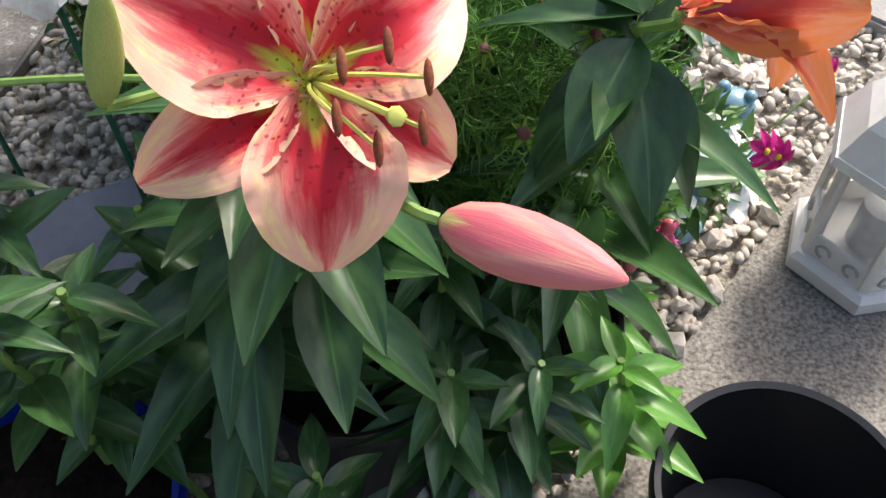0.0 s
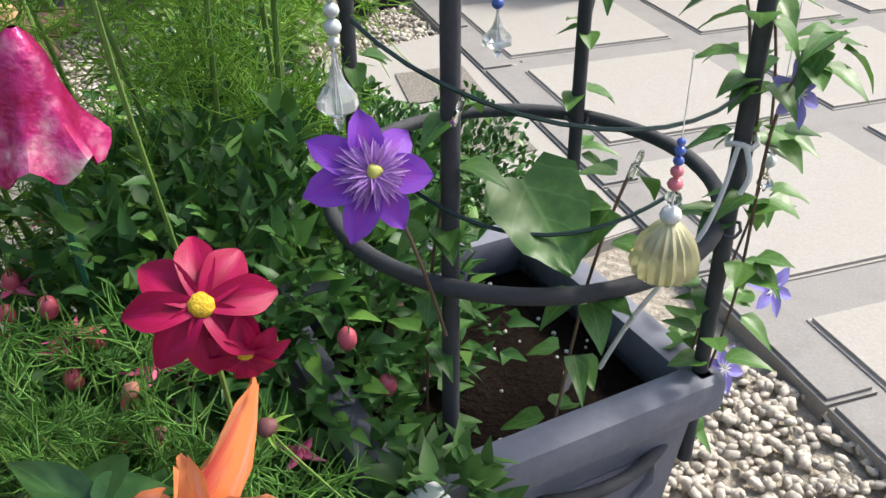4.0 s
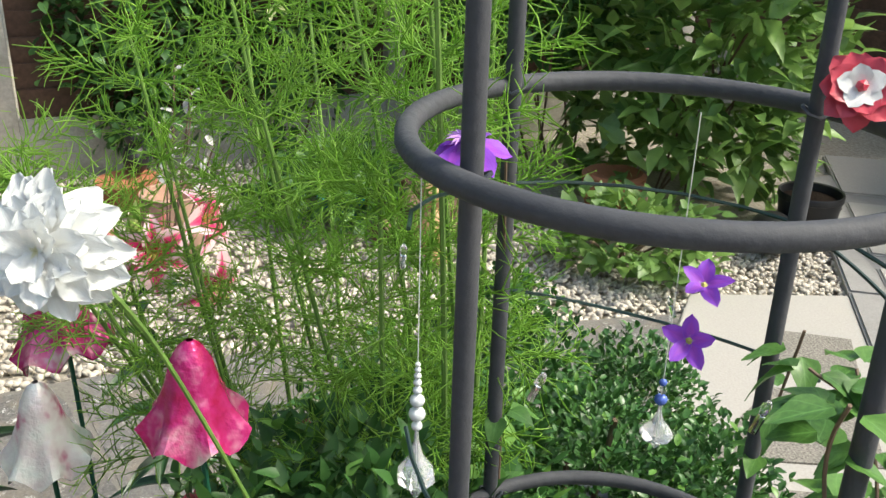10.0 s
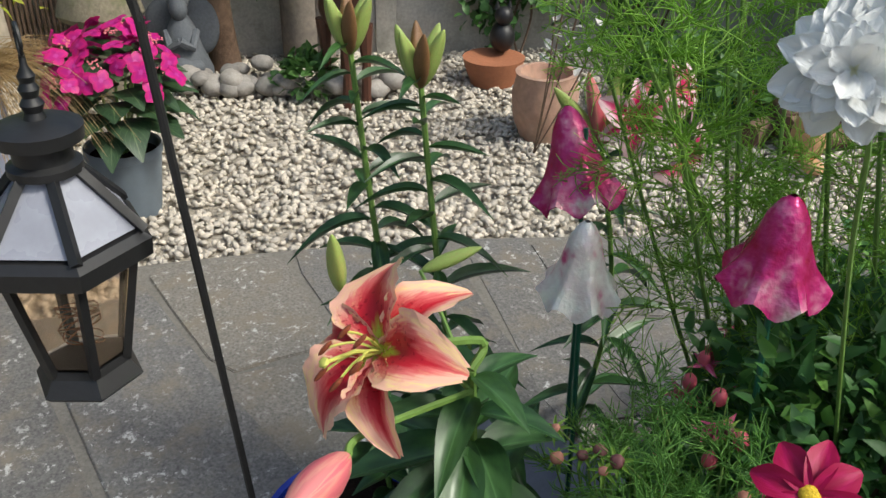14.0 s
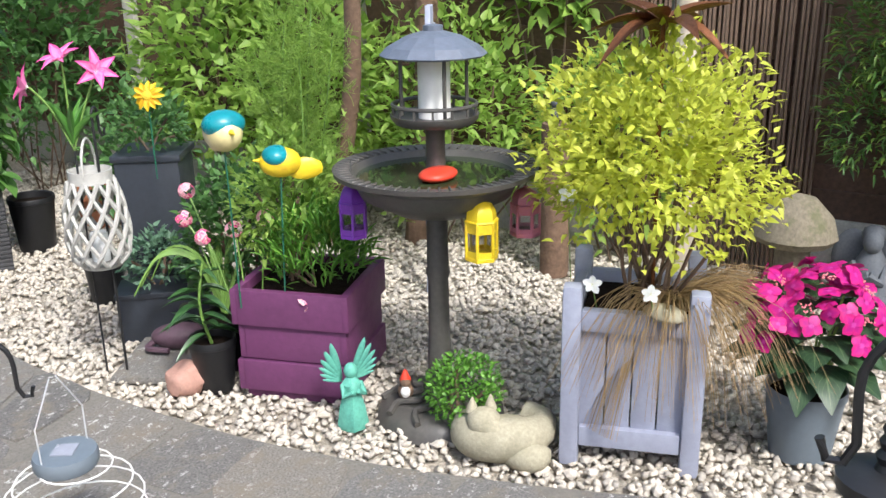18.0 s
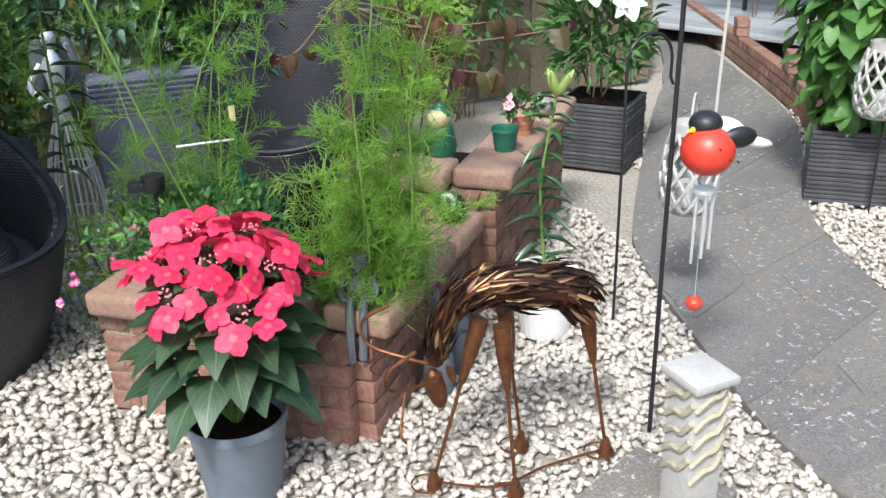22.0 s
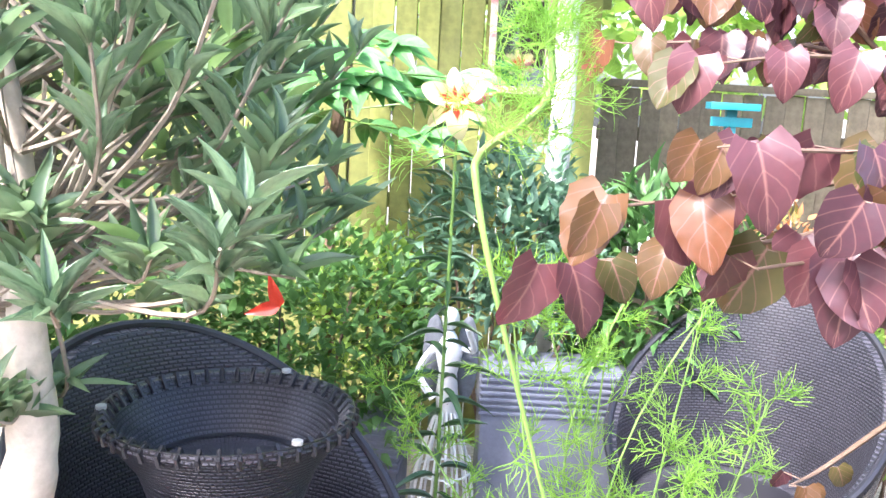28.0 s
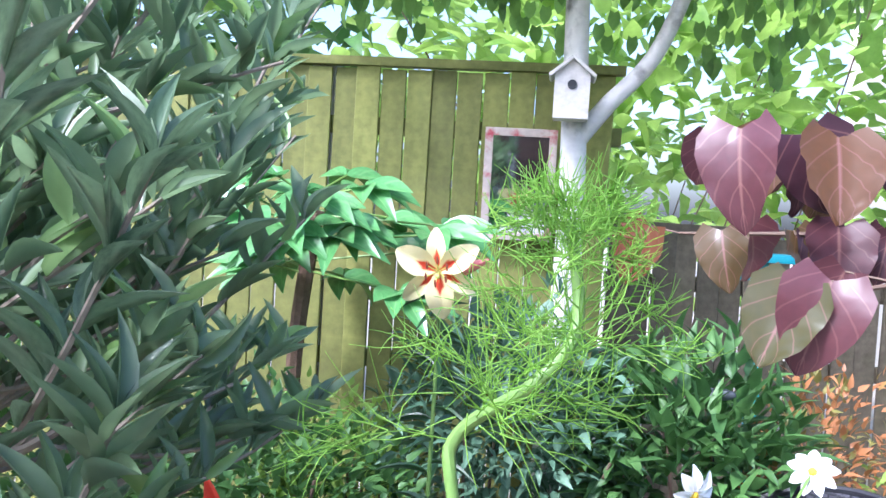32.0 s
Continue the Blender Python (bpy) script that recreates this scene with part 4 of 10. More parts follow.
def brick_planter():
    """Two joined walls of tumbled bricks with thick copings, the far one taller."""
    root = empty("brick_planter", 0, 0, 0, 0, "raised brick planter of tumbled buff and red bricks with copings", "planter")
    bl = [mesh_of("brick", rough_brick(k)) for k in range(4)]
    rr = random.Random(5)

    def course_wall(a, b, z0, courses, skip=0.0):
        a, b = Vector(a), Vector(b)
        d = (b - a).normalized()
        yaw = math.degrees(math.atan2(d.y, d.x))
        length = (b - a).length
        part("mortar", box(length - 0.03, 0.086, courses * 0.068 - 0.008, bevel=0.004), mortar_m, root, "sandy recessed mortar", m=pose(*((a + b) / 2), z0, 0, 0, yaw))
        for c in range(courses):
            u = (0.0 if c % 2 else -0.1)
            while u < length - 0.02:
                w0, w1 = max(u, 0), min(u + 0.196, length)
                if w1 - w0 > 0.03:
                    p = a + d * ((w0 + w1) / 2)
                    o = part("brick", bl[rr.randrange(4)], brick_m, root, m=pose(p.x, p.y, z0 + c * 0.068, rr.uniform(-1, 1), rr.uniform(-1, 1), yaw + rr.uniform(-1.5, 1.5)) @ Matrix.Diagonal(((w1 - w0 - 0.004) / 0.19, 1, 1, 1)))
                u += 0.2

    def copings(a, b, z, w=0.2, length=0.27):
        a, b = Vector(a), Vector(b)
        d = (b - a).normalized()
        yaw = math.degrees(math.atan2(d.y, d.x))
        n = max(1, round((b - a).length / length))
        w1 = (b - a).length / n
        me = mesh_of("coping", box(w1 - 0.006, w, 0.075, bevel=0.022, seg=3))
        for k in range(n):
            p = a + d * (w1 * (k + 0.5))
            part("coping", me, cap_m, root, "rounded buff coping stone" if k == 0 else "", m=pose(p.x, p.y, z, rr.uniform(-1, 1), rr.uniform(-1, 1), yaw + rr.uniform(-1, 1)))

    c0, c1 = (0.5, -2.74), (-0.02, -3.42)
    back = (1.16, -3.2)
    course_wall(c0, c1, -0.02, 5)
    course_wall(c0, back, -0.02, 5)
    copings(c0, c1, 0.32)
    copings((0.6, -2.82), back, 0.322)
    t0, t1 = (-0.1, -3.4), (-0.78, -4.35)
    course_wall(t0, t1, -0.02, 7)
    course_wall(t0, (0.22, -3.62), -0.02, 7)
    copings(t0, t1, 0.455, 0.22)
    copings((-0.02, -3.48), (0.3, -3.7), 0.458, 0.2)
    part("soil", slab([(0.46, -2.84), (0.02, -3.42), (-0.66, -4.3), (-0.2, -4.6), (1.0, -3.9), (1.1, -3.25)], 0.0, 0.26, 0.0), soil_m, root)


brick_planter()


def plant_pot(name, x, y, r, hh, mat_, label, rim=0.012, z=0.0, taper=0.78, soil=True, cat="plant pot", n=40):
    root = empty(name, x, y, z, R.uniform(0, 90), label, cat)
    part("pot", lathe([(r * taper * 0.97, -0.015 if z == 0 else 0), (r * taper, 0.004), (r * 0.97, hh - rim * 2.4), (r * 0.975 + 0.004, hh - rim * 2.2), (r, hh - 0.004), (r * 0.985, hh), (r * 0.93, hh - 0.004), (r * 0.9, hh - 0.03), (r * (0.88 if soil else taper * 0.95), hh - 0.06 if soil else 0.025)], n), mat_, root)
    if not soil:
        part("floor", lathe([(r * taper * 0.9, 0.02), (r * taper * 0.93, 0.03)], n), mat_, root)
        for k in range(5):
            part("pebble", ball(0.02, 1.2, 0.9, 0.6, 0.11 * math.cos(k * 0.5 - 2.2), 0.11 * math.sin(k * 0.5 - 2.2), 0.04, sub=2, rough=0.2, seed=k), stone_m, root, "pale pebble in the tub")
    if soil:
        part("soil", lathe([(0.001, hh - 0.028), (r * 0.5, hh - 0.03), (r * 0.93, hh - 0.036)], 24, 0.03), soil_m, root)
    return root


# ---- plant materials ----
lily_petal = petal("lily_petal", (0.88, 0.5, 0.37), (0.5, 0.016, 0.03), (0.5, 0.56, 0.05), (0.76, 0.17, 0.16), base_len=0.4, reach=0.95, widthwise=0.95, spots=(0.28, 0.004, 0.012), blotch=(0.9, 0.7, 0.3))
lily_back = petal("orange_lily_petal", (0.86, 0.28, 0.1), (0.6, 0.07, 0.06), (0.5, 0.06, 0.13), (0.78, 0.18, 0.1), base_len=0.5, blotch=(0.84, 0.36, 0.26))
cream_lily = petal("cream_lily_petal", (0.9, 0.8, 0.42), (0.62, 0.06, 0.02), (0.75, 0.3, 0.05), (0.9, 0.72, 0.35), widthwise=1.7, reach=0.3)
cerise = petal("cerise_petal", (0.36, 0.004, 0.06), (0.3, 0.004, 0.05), (0.2, 0.004, 0.06), (0.42, 0.006, 0.09))
white_pet = petal("white_petal", (0.86, 0.87, 0.85), (0.8, 0.8, 0.76), (0.75, 0.72, 0.45), (0.85, 0.86, 0.84))
violet_pet = petal("violet_petal", (0.3, 0.08, 0.62), (0.3, 0.06, 0.5), (0.35, 0.2, 0.5), (0.28, 0.06, 0.6))
mauve_pet = petal("mauve_staminode", (0.55, 0.32, 0.7), (0.42, 0.18, 0.6), (0.5, 0.4, 0.4), (0.5, 0.26, 0.66))
lav_pet = petal("lavender_petal", (0.3, 0.28, 0.7), (0.26, 0.2, 0.62), (0.6, 0.6, 0.7), (0.32, 0.28, 0.7))
pink_pet = petal("pink_petal", (0.8, 0.14, 0.3), (0.62, 0.06, 0.2), (0.8, 0.6, 0.4), (0.8, 0.2, 0.35))
coral_pet = petal("coral_pink_petal", (0.7, 0.035, 0.1), (0.64, 0.025, 0.085), (0.66, 0.12, 0.14), (0.72, 0.05, 0.12), through=0.25)
magenta_pet = petal("magenta_petal", (0.5, 0.012, 0.17), (0.42, 0.012, 0.2), (0.5, 0.05, 0.3), (0.55, 0.02, 0.2))
yellow_c = surface("flower_centre", (0.75, 0.5, 0.03), 0.8, vary=0.3, fine=400, coarse=90, bumpy=0.8)
anther_m = surface("anther", (0.2, 0.045, 0.015), 0.8, vary=0.4, fine=300, coarse=60)
filament_m = surface("filament", (0.55, 0.55, 0.12), 0.5, vary=0.1, fine=60, coarse=9)
bud_m = petal("lily_bud", (0.62, 0.2, 0.2), (0.62, 0.14, 0.17), (0.55, 0.5, 0.2), (0.7, 0.3, 0.24), through=0.05)
greenbud_m = surface("green_bud", (0.3, 0.4, 0.1), 0.45, vary=0.15, fine=30, coarse=12, stain=(0.4, 0.2, 0.12), amount=0.5)
lily_leaf = big_leaf("lily_leaf", (0.015, 0.05, 0.02), (0.05, 0.125, 0.032), (0.08, 0.18, 0.06), rough=0.34, ribs=0.6)
lily_leaf_light = big_leaf("fresh_lily_leaf", (0.06, 0.19, 0.03), (0.12, 0.3, 0.045), (0.12, 0.27, 0.06), rough=0.36, ribs=0.6)
hyd_leaf = big_leaf("hydrangea_leaf", (0.02, 0.045, 0.024), (0.042, 0.09, 0.034), (0.11, 0.16, 0.07), rough=0.46)
redbud_leaf = big_leaf("redbud_leaf", (0.075, 0.035, 0.05), (0.2, 0.08, 0.085), (0.24, 0.12, 0.1), rough=0.36, through=0.3, warm=((0.085, 0.11, 0.035), (0.2, 0.085, 0.04)), warm_share=0.4, ribs=4)
clem_leaf = big_leaf("clematis_leaf", (0.05, 0.14, 0.03), (0.12, 0.26, 0.05), (0.14, 0.3, 0.08), through=0.25, ribs=3)
olive_leaf = big_leaf("oleander_leaf", (0.05, 0.1, 0.055), (0.18, 0.27, 0.14), (0.17, 0.26, 0.15), rough=0.3, through=0.3, ribs=0.7)
cabbage_m = big_leaf("crinkled_leaf", (0.05, 0.19, 0.02), (0.1, 0.3, 0.03), (0.14, 0.36, 0.06), through=0.2, ribs=6)
fat_leaf = big_leaf("fatsia_leaf", (0.08, 0.24, 0.07), (0.14, 0.36, 0.11), (0.2, 0.38, 0.14), rough=0.3, through=0.3, ribs=1)
feather_m = foliage("feathery_green", (0.13, 0.28, 0.04), (0.3, 0.5, 0.085), through=0.5)
feather_dark = foliage("feathery_dark", (0.07, 0.19, 0.04), (0.17, 0.36, 0.075), through=0.4)
fuchsia_leaf = foliage("fuchsia_leaf", (0.025, 0.085, 0.025), (0.075, 0.19, 0.045), through=0.2, extra=(0.2, 0.4, 0.07), share=0.16)
box_leaf = foliage("box_leaf", (0.02, 0.065, 0.018), (0.06, 0.16, 0.035), rough=0.35, through=0.1, extra=(0.13, 0.27, 0.04), share=0.12)
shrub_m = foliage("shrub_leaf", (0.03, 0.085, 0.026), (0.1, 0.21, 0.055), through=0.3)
# lit copy of shrub_m: sunlight is put into the leaf colour
shrub_lit = foliage("sunlit_leaf", (0.13, 0.26, 0.045), (0.33, 0.47, 0.1), through=0.5)
gold_m = foliage("golden_leaf", (0.3, 0.38, 0.03), (0.58, 0.6, 0.09), through=0.4)
variegated = foliage("variegated_leaf", (0.08, 0.18, 0.05), (0.2, 0.32, 0.08), through=0.3, extra=(0.6, 0.58, 0.3), share=0.35)
yew_m = foliage("yew_needles", (0.03, 0.08, 0.02), (0.1, 0.2, 0.04), through=0.2, extra=(0.3, 0.42, 0.06), share=0.3)
ivy_m = foliage("ivy_leaf", (0.02, 0.07, 0.02), (0.07, 0.16, 0.04), through=0.2)
dry_m = foliage("dry_grass", (0.22, 0.14, 0.06), (0.4, 0.28, 0.14), through=0.2)
sedum_m = foliage("cushion_leaf", (0.05, 0.15, 0.02), (0.14, 0.32, 0.04), through=0.2)
bluegreen_m = foliage("blue_green_leaf", (0.05, 0.12, 0.07), (0.14, 0.24, 0.15), through=0.25)
rusty_leaf = foliage("nandina_leaf", (0.3, 0.12, 0.04), (0.45, 0.2, 0.08), through=0.3, extra=(0.12, 0.24, 0.05), share=0.4)

LILY_LEAF = leaf_meshes("leaf", "lance", 8, 0.22, (0.1, 0.35, 0.6))
OVATE_LEAF = leaf_meshes("leaf", "ovate", 7, 0.2, (0.1, 0.3, 0.5), 0.015)
ROUND_LEAF = leaf_meshes("leaf", "ovate", 8, 0.12, (0.2, 0.4, 0.6), 0.02, 4)
HEART_LEAF = leaf_meshes("leaf", "heart", 9, 0.26, (0.1, 0.3, 0.5), 0.045, 6)
PETAL = leaf_meshes("petal", "petal", 10, 0.3, (0.25, 0.4, 0.55), 0.014, 6)
ROUND = leaf_meshes("petal", "round", 6, 0.15, (0.05, 0.2, 0.35), 0.03, 4)
FRILL = leaf_meshes("petal", "petal", 10, 0.2, (0.05, 0.2, 0.35), 0.05, 8)
LILY_PETAL = leaf_meshes("petal", "lance", 8, 0.3, (0.3, 0.42, 0.52), 0.016, 4)
TEPAL = leaf_meshes("petal", "tepal", 16, 0.42, (0.08, 0.16, 0.24), 0.034, 8, 1.5)


def frame_of(pos, axis, spin=0.0):
    """A pose at pos whose z runs along axis."""
    q = Vector(axis).normalized().to_track_quat("Z", "Y").to_matrix().to_4x4()
    return Matrix.Translation(pos) @ q @ pose(0, 0, 0, 0, 0, spin)


def put_petals(root, m0, meshes, mat_, count, length, width, rise, spin=0.0, wob=5, lift=0.0, seed=1, name="petal"):
    """Petals round an axis, sharing meshes that carry the material on the object."""
    rr = random.Random(seed)
    for k in range(count):
        a = spin + 360 / count * k + rr.uniform(-wob, wob) * 0.6
        m = m0 @ pose(0, 0, lift, 0, 0, a) @ pose(0, 0, 0, rise + rr.uniform(-wob, wob), 0, 0) @ Matrix.Diagonal((width * rr.uniform(0.92, 1.08), length * rr.uniform(0.94, 1.06), length, 1))
        hang(name, meshes[rr.randrange(len(meshes))], mat_, root, m)


def hang(name, me, mat_, parent, m, label=""):
    """An object on shared mesh data with its own material."""
    ob = new(name, me)
    if not me.materials:
        me.materials.append(mat_)
    ob.material_slots[0].link = "OBJECT"
    ob.material_slots[0].material = mat_
    ob.parent = parent
    ob.matrix_basis = m
    if label:
        ob["label"] = label
    return ob


def lily_flower(root, pos, axis, size, mat_=None, spin=0.0, rise=18, stamens=True, seed=1, wide=1.0, sag=(0, 0, 0)):
    mat_ = mat_ or lily_petal
    m0 = frame_of(pos, axis, spin)
    low = m0.to_3x3().inverted() @ Vector(sag) * size
    put_petals(root, m0, TEPAL, mat_, 3, size, size * 0.6 * wide, rise, 0, 5, 0.0, seed)
    put_petals(root, m0, TEPAL, mat_, 3, size, size * 0.86 * wide, rise + 3, 60, 5, 0.004, seed + 1)
    if stamens:
        for k in range(6):
            a = radians(60 * k + 20)
            p = [(0, 0, 0), (0.12 * size * math.cos(a), 0.12 * size * math.sin(a), size * 0.35), (0.26 * size * math.cos(a), 0.26 * size * math.sin(a), size * 0.62)]
            p = [Vector(q) + low * j * j / 4 for j, q in enumerate(p)]
            f = part("filament", tube(curve_pts(p, 4), size * 0.014, 5), filament_m, root, m=m0)
            part("anther", ball(size * 0.1, 0.28, 1, 0.28, *p[-1], sub=2), anther_m, f)
        part("pistil", join(tube([Vector((0, 0, 0)), Vector((0.02, -0.05, 0.4)) * size + low * 0.3, Vector((0.03, -0.1, 0.75)) * size + low], size * 0.022, 6), ball(size * 0.06, 1, 1, 0.7, *(Vector((0.03, -0.1, 0.76)) * size + low), sub=1)), filament_m, root, m=m0)


def bud_mesh(n=18):
    """A long three-ribbed bud along y with UVs."""
    prof = [(0.02, 0.0), (0.42, 0.06), (0.75, 0.16), (0.98, 0.34), (1.0, 0.5), (0.86, 0.68), (0.6, 0.84), (0.3, 0.95), (0.1, 1.0)]
    bm = bmesh.new()
    lay = bm.loops.layers.uv.new("UVMap")
    rings = []
    for r, h_ in prof:
        rings.append([bm.verts.new((0.5 * r * (1 + 0.09 * math.cos(3 * t)) * math.cos(t), h_, 0.5 * r * (1 + 0.09 * math.cos(3 * t)) * math.sin(t))) for t in [2 * math.pi * j / n for j in range(n)]])
    for i in range(len(prof) - 1):
        for j in range(n):
            f = bm.faces.new((rings[i][j], rings[i + 1][j], rings[i + 1][(j + 1) % n], rings[i][(j + 1) % n]))
            for l, (u, v) in zip(f.loops, ((j, i), (j, i + 1), (j + 1, i + 1), (j + 1, i))):
                l[lay].uv = ((3 * u / n) % 1.0001, prof[v][1])
    bm.faces.new(rings[0])
    bm.faces.new(rings[-1][::-1])
    return mesh_of("bud", bm)


BUD = bud_mesh()


def bud(root, pos, axis, length, width, mat_, label=""):
    return hang("bud", BUD, mat_, root, axes_at(pos, axis, length, width) @ Matrix.Diagonal((1, 1, width / length, 1)), label)


def lily_stem(root, foot, top, n, length, width, mat_, seed, droop=0.35, z0=0.08, bend=0.04, r=0.006):
    """An upright stem with whorled narrow leaves."""
    rr = random.Random(seed)
    foot, top = Vector(foot), Vector(top)
    mid = foot.lerp(top, 0.5) + Vector((rr.uniform(-bend, bend), rr.uniform(-bend, bend), 0))
    line = curve_pts([foot, mid, top], 8)
    part("stem", tube(line, r, 7, radii=[r * (1.1 - 0.4 * i / len(line)) for i in range(len(line))]), stem_m, root)
    for k in range(n):
        f = z0 + (1 - z0) * k / n
        p = line[min(int(f * (len(line) - 1)), len(line) - 1)].lerp(line[min(int(f * (len(line) - 1)) + 1, len(line) - 1)], (f * (len(line) - 1)) % 1)
        a = k * 2.4 + rr.uniform(-0.3, 0.3)
        s = (0.75 + 0.5 * math.sin(math.pi * min(1, f + 0.1))) * rr.uniform(0.85, 1.15)
        d = (math.cos(a), math.sin(a), rr.uniform(-0.1, 0.5) + 0.5 * max(0, f - 0.75))
        hang("leaf", LILY_LEAF[rr.randrange(3)], mat_, root, axes_at(p, d, length * s, width * s))


def cosmos_lines(stem, n_nodes, reach, seed, start=0.15, dense=1.0, droop=0.1):
    """Feathery leaves along a stem: short forking threads."""
    rng = np.random.default_rng(seed)
    out = []
    stem = [Vector(p) for p in stem]
    for k in range(n_nodes):
        f = start + (1 - start) * (k / max(1, n_nodes - 1))
        i = f * (len(stem) - 1)
        p = stem[int(i)].lerp(stem[min(int(i) + 1, len(stem) - 1)], i % 1)
        for side in range(2):
            a = k * 1.57 + side * math.pi + rng.uniform(-0.4, 0.4)
            L = reach * rng.uniform(0.6, 1.1) * (1 - 0.45 * f)
            d = np.array([math.cos(a), math.sin(a), rng.uniform(0.2, 0.75)])
            d /= np.linalg.norm(d)
            base = np.array(p)
            t = np.linspace(0, 1, 4)[:, None]
            axis = base + d * L * t + np.array([0, 0, -droop * L]) * t ** 2
            out.append(axis)
            m = int(max(4, 9 * dense))
            for j in range(m):
                u = 0.18 + 0.82 * j / m
                q = base + d * L * u + np.array([0, 0, -droop * L]) * u * u
                for s in (-1, 1):
                    side_d = np.cross(d, rng.normal(size=3))
                    side_d /= np.linalg.norm(side_d) + 1e-9
                    w = d * 0.75 + side_d * 0.8 + rng.normal(0, 0.12, 3)
                    ll = L * 0.42 * (1.1 - u) + 0.02
                    e = q + w * ll * t + np.array([0, 0, 0.2 * ll]) * t ** 2 + np.cross(w, rng.normal(size=3)) * ll * 0.32 * t ** 2
                    out.append(e)
                    for g in range(2):
                        v = w + np.cross(w, rng.normal(size=3)) * 0.9
                        out.append(q + w * ll * (0.35 + 0.3 * g) + v * ll * 0.4 * t + np.cross(v, rng.normal(size=3)) * ll * 0.14 * t ** 2)
    return np.array(out)


def cosmos(name, foot, tips, reach, nodes, seed, label, mat_=None, thick=0.005, wthread=0.0008, dense=1.0, root=None, start=0.15):
    rr = random.Random(seed)
    if root is None:
        root = empty(name, foot[0], foot[1], foot[2], 0, label, "plant")
    f0 = Vector(foot)
    inv = root.matrix_world.inverted() if root.matrix_world else Matrix()
    allp = []
    for k, tip in enumerate(tips):
        t = Vector(tip) - f0
        line = curve_pts([(0, 0, 0), t * 0.45 + Vector((rr.uniform(-0.05, 0.05), rr.uniform(-0.05, 0.05), 0.02)), t], 8)
        part("stem", tube(line, thick, 7, radii=[thick * (1.1 - 0.65 * i / len(line)) for i in range(len(line))]), stem_m, root)
        allp.append(cosmos_lines(line, nodes, reach, seed * 7 + k, start=start, dense=dense))
    thread_mesh("foliage", np.concatenate(allp), wthread, mat_ or feather_m, root, "fine thread-like leaves", kind="stuff")
    return root


def bush(name, x, y, z0, rx, ry, rz, n, shape, L, W, mat_, label, category="shrub", seed=1, low=-0.5, lump=0.3, twigs=8, up_bias=0.35, shell=0.45, spread=0.6, trunk=None, foot=None):
    """A shrub: twigs from its foot and many leaves in an uneven crown."""
    root = empty(name, x, y, 0 if foot is None else foot, 0, label, category)
    zz = z0 - (0 if foot is None else foot)
    p, d = bush_points(n, rx, ry, rz, seed, low, shell, lump, zz + rz * 0.75)
    p[:, 2] = np.maximum(p[:, 2], 0.01)
    rng = np.random.default_rng(seed + 5)
    way = d * spread + rng.normal(0, 0.45, d.shape) + np.array([0, 0, up_bias])
    sc = rng.uniform(0.6, 1.2, n)
    leaves("foliage", blade(shape, 4), p, way, L * sc, W * sc, mat_, root, "", twist=0.25, seed=seed, kind="stuff")
    rr = random.Random(seed)
    lines = []
    for k in range(twigs):
        q = Vector(p[rr.randrange(n)]) * 0.92
        s0 = Vector((rr.uniform(-0.2, 0.2) * rx, rr.uniform(-0.2, 0.2) * ry, -0.02))
        part("branch", tube(curve_pts([s0, s0.lerp(q, 0.5) + Vector((rr.uniform(-0.05, 0.05), rr.uniform(-0.05, 0.05), 0.03)), q], 4), 0.006, 5, radii=None), twig_m, root)
    return root


# ---- the pot group by the walker ----
# the pots and the frame are drawn in a plan of their own, a little larger than they stand
NEAR = Matrix.Translation((0.197, 1.34, 0)) @ Matrix.Diagonal((0.94, 0.94, 0.945, 1)) @ Matrix.Translation((-0.205, -1.33, 0))
LAID[0] = NEAR


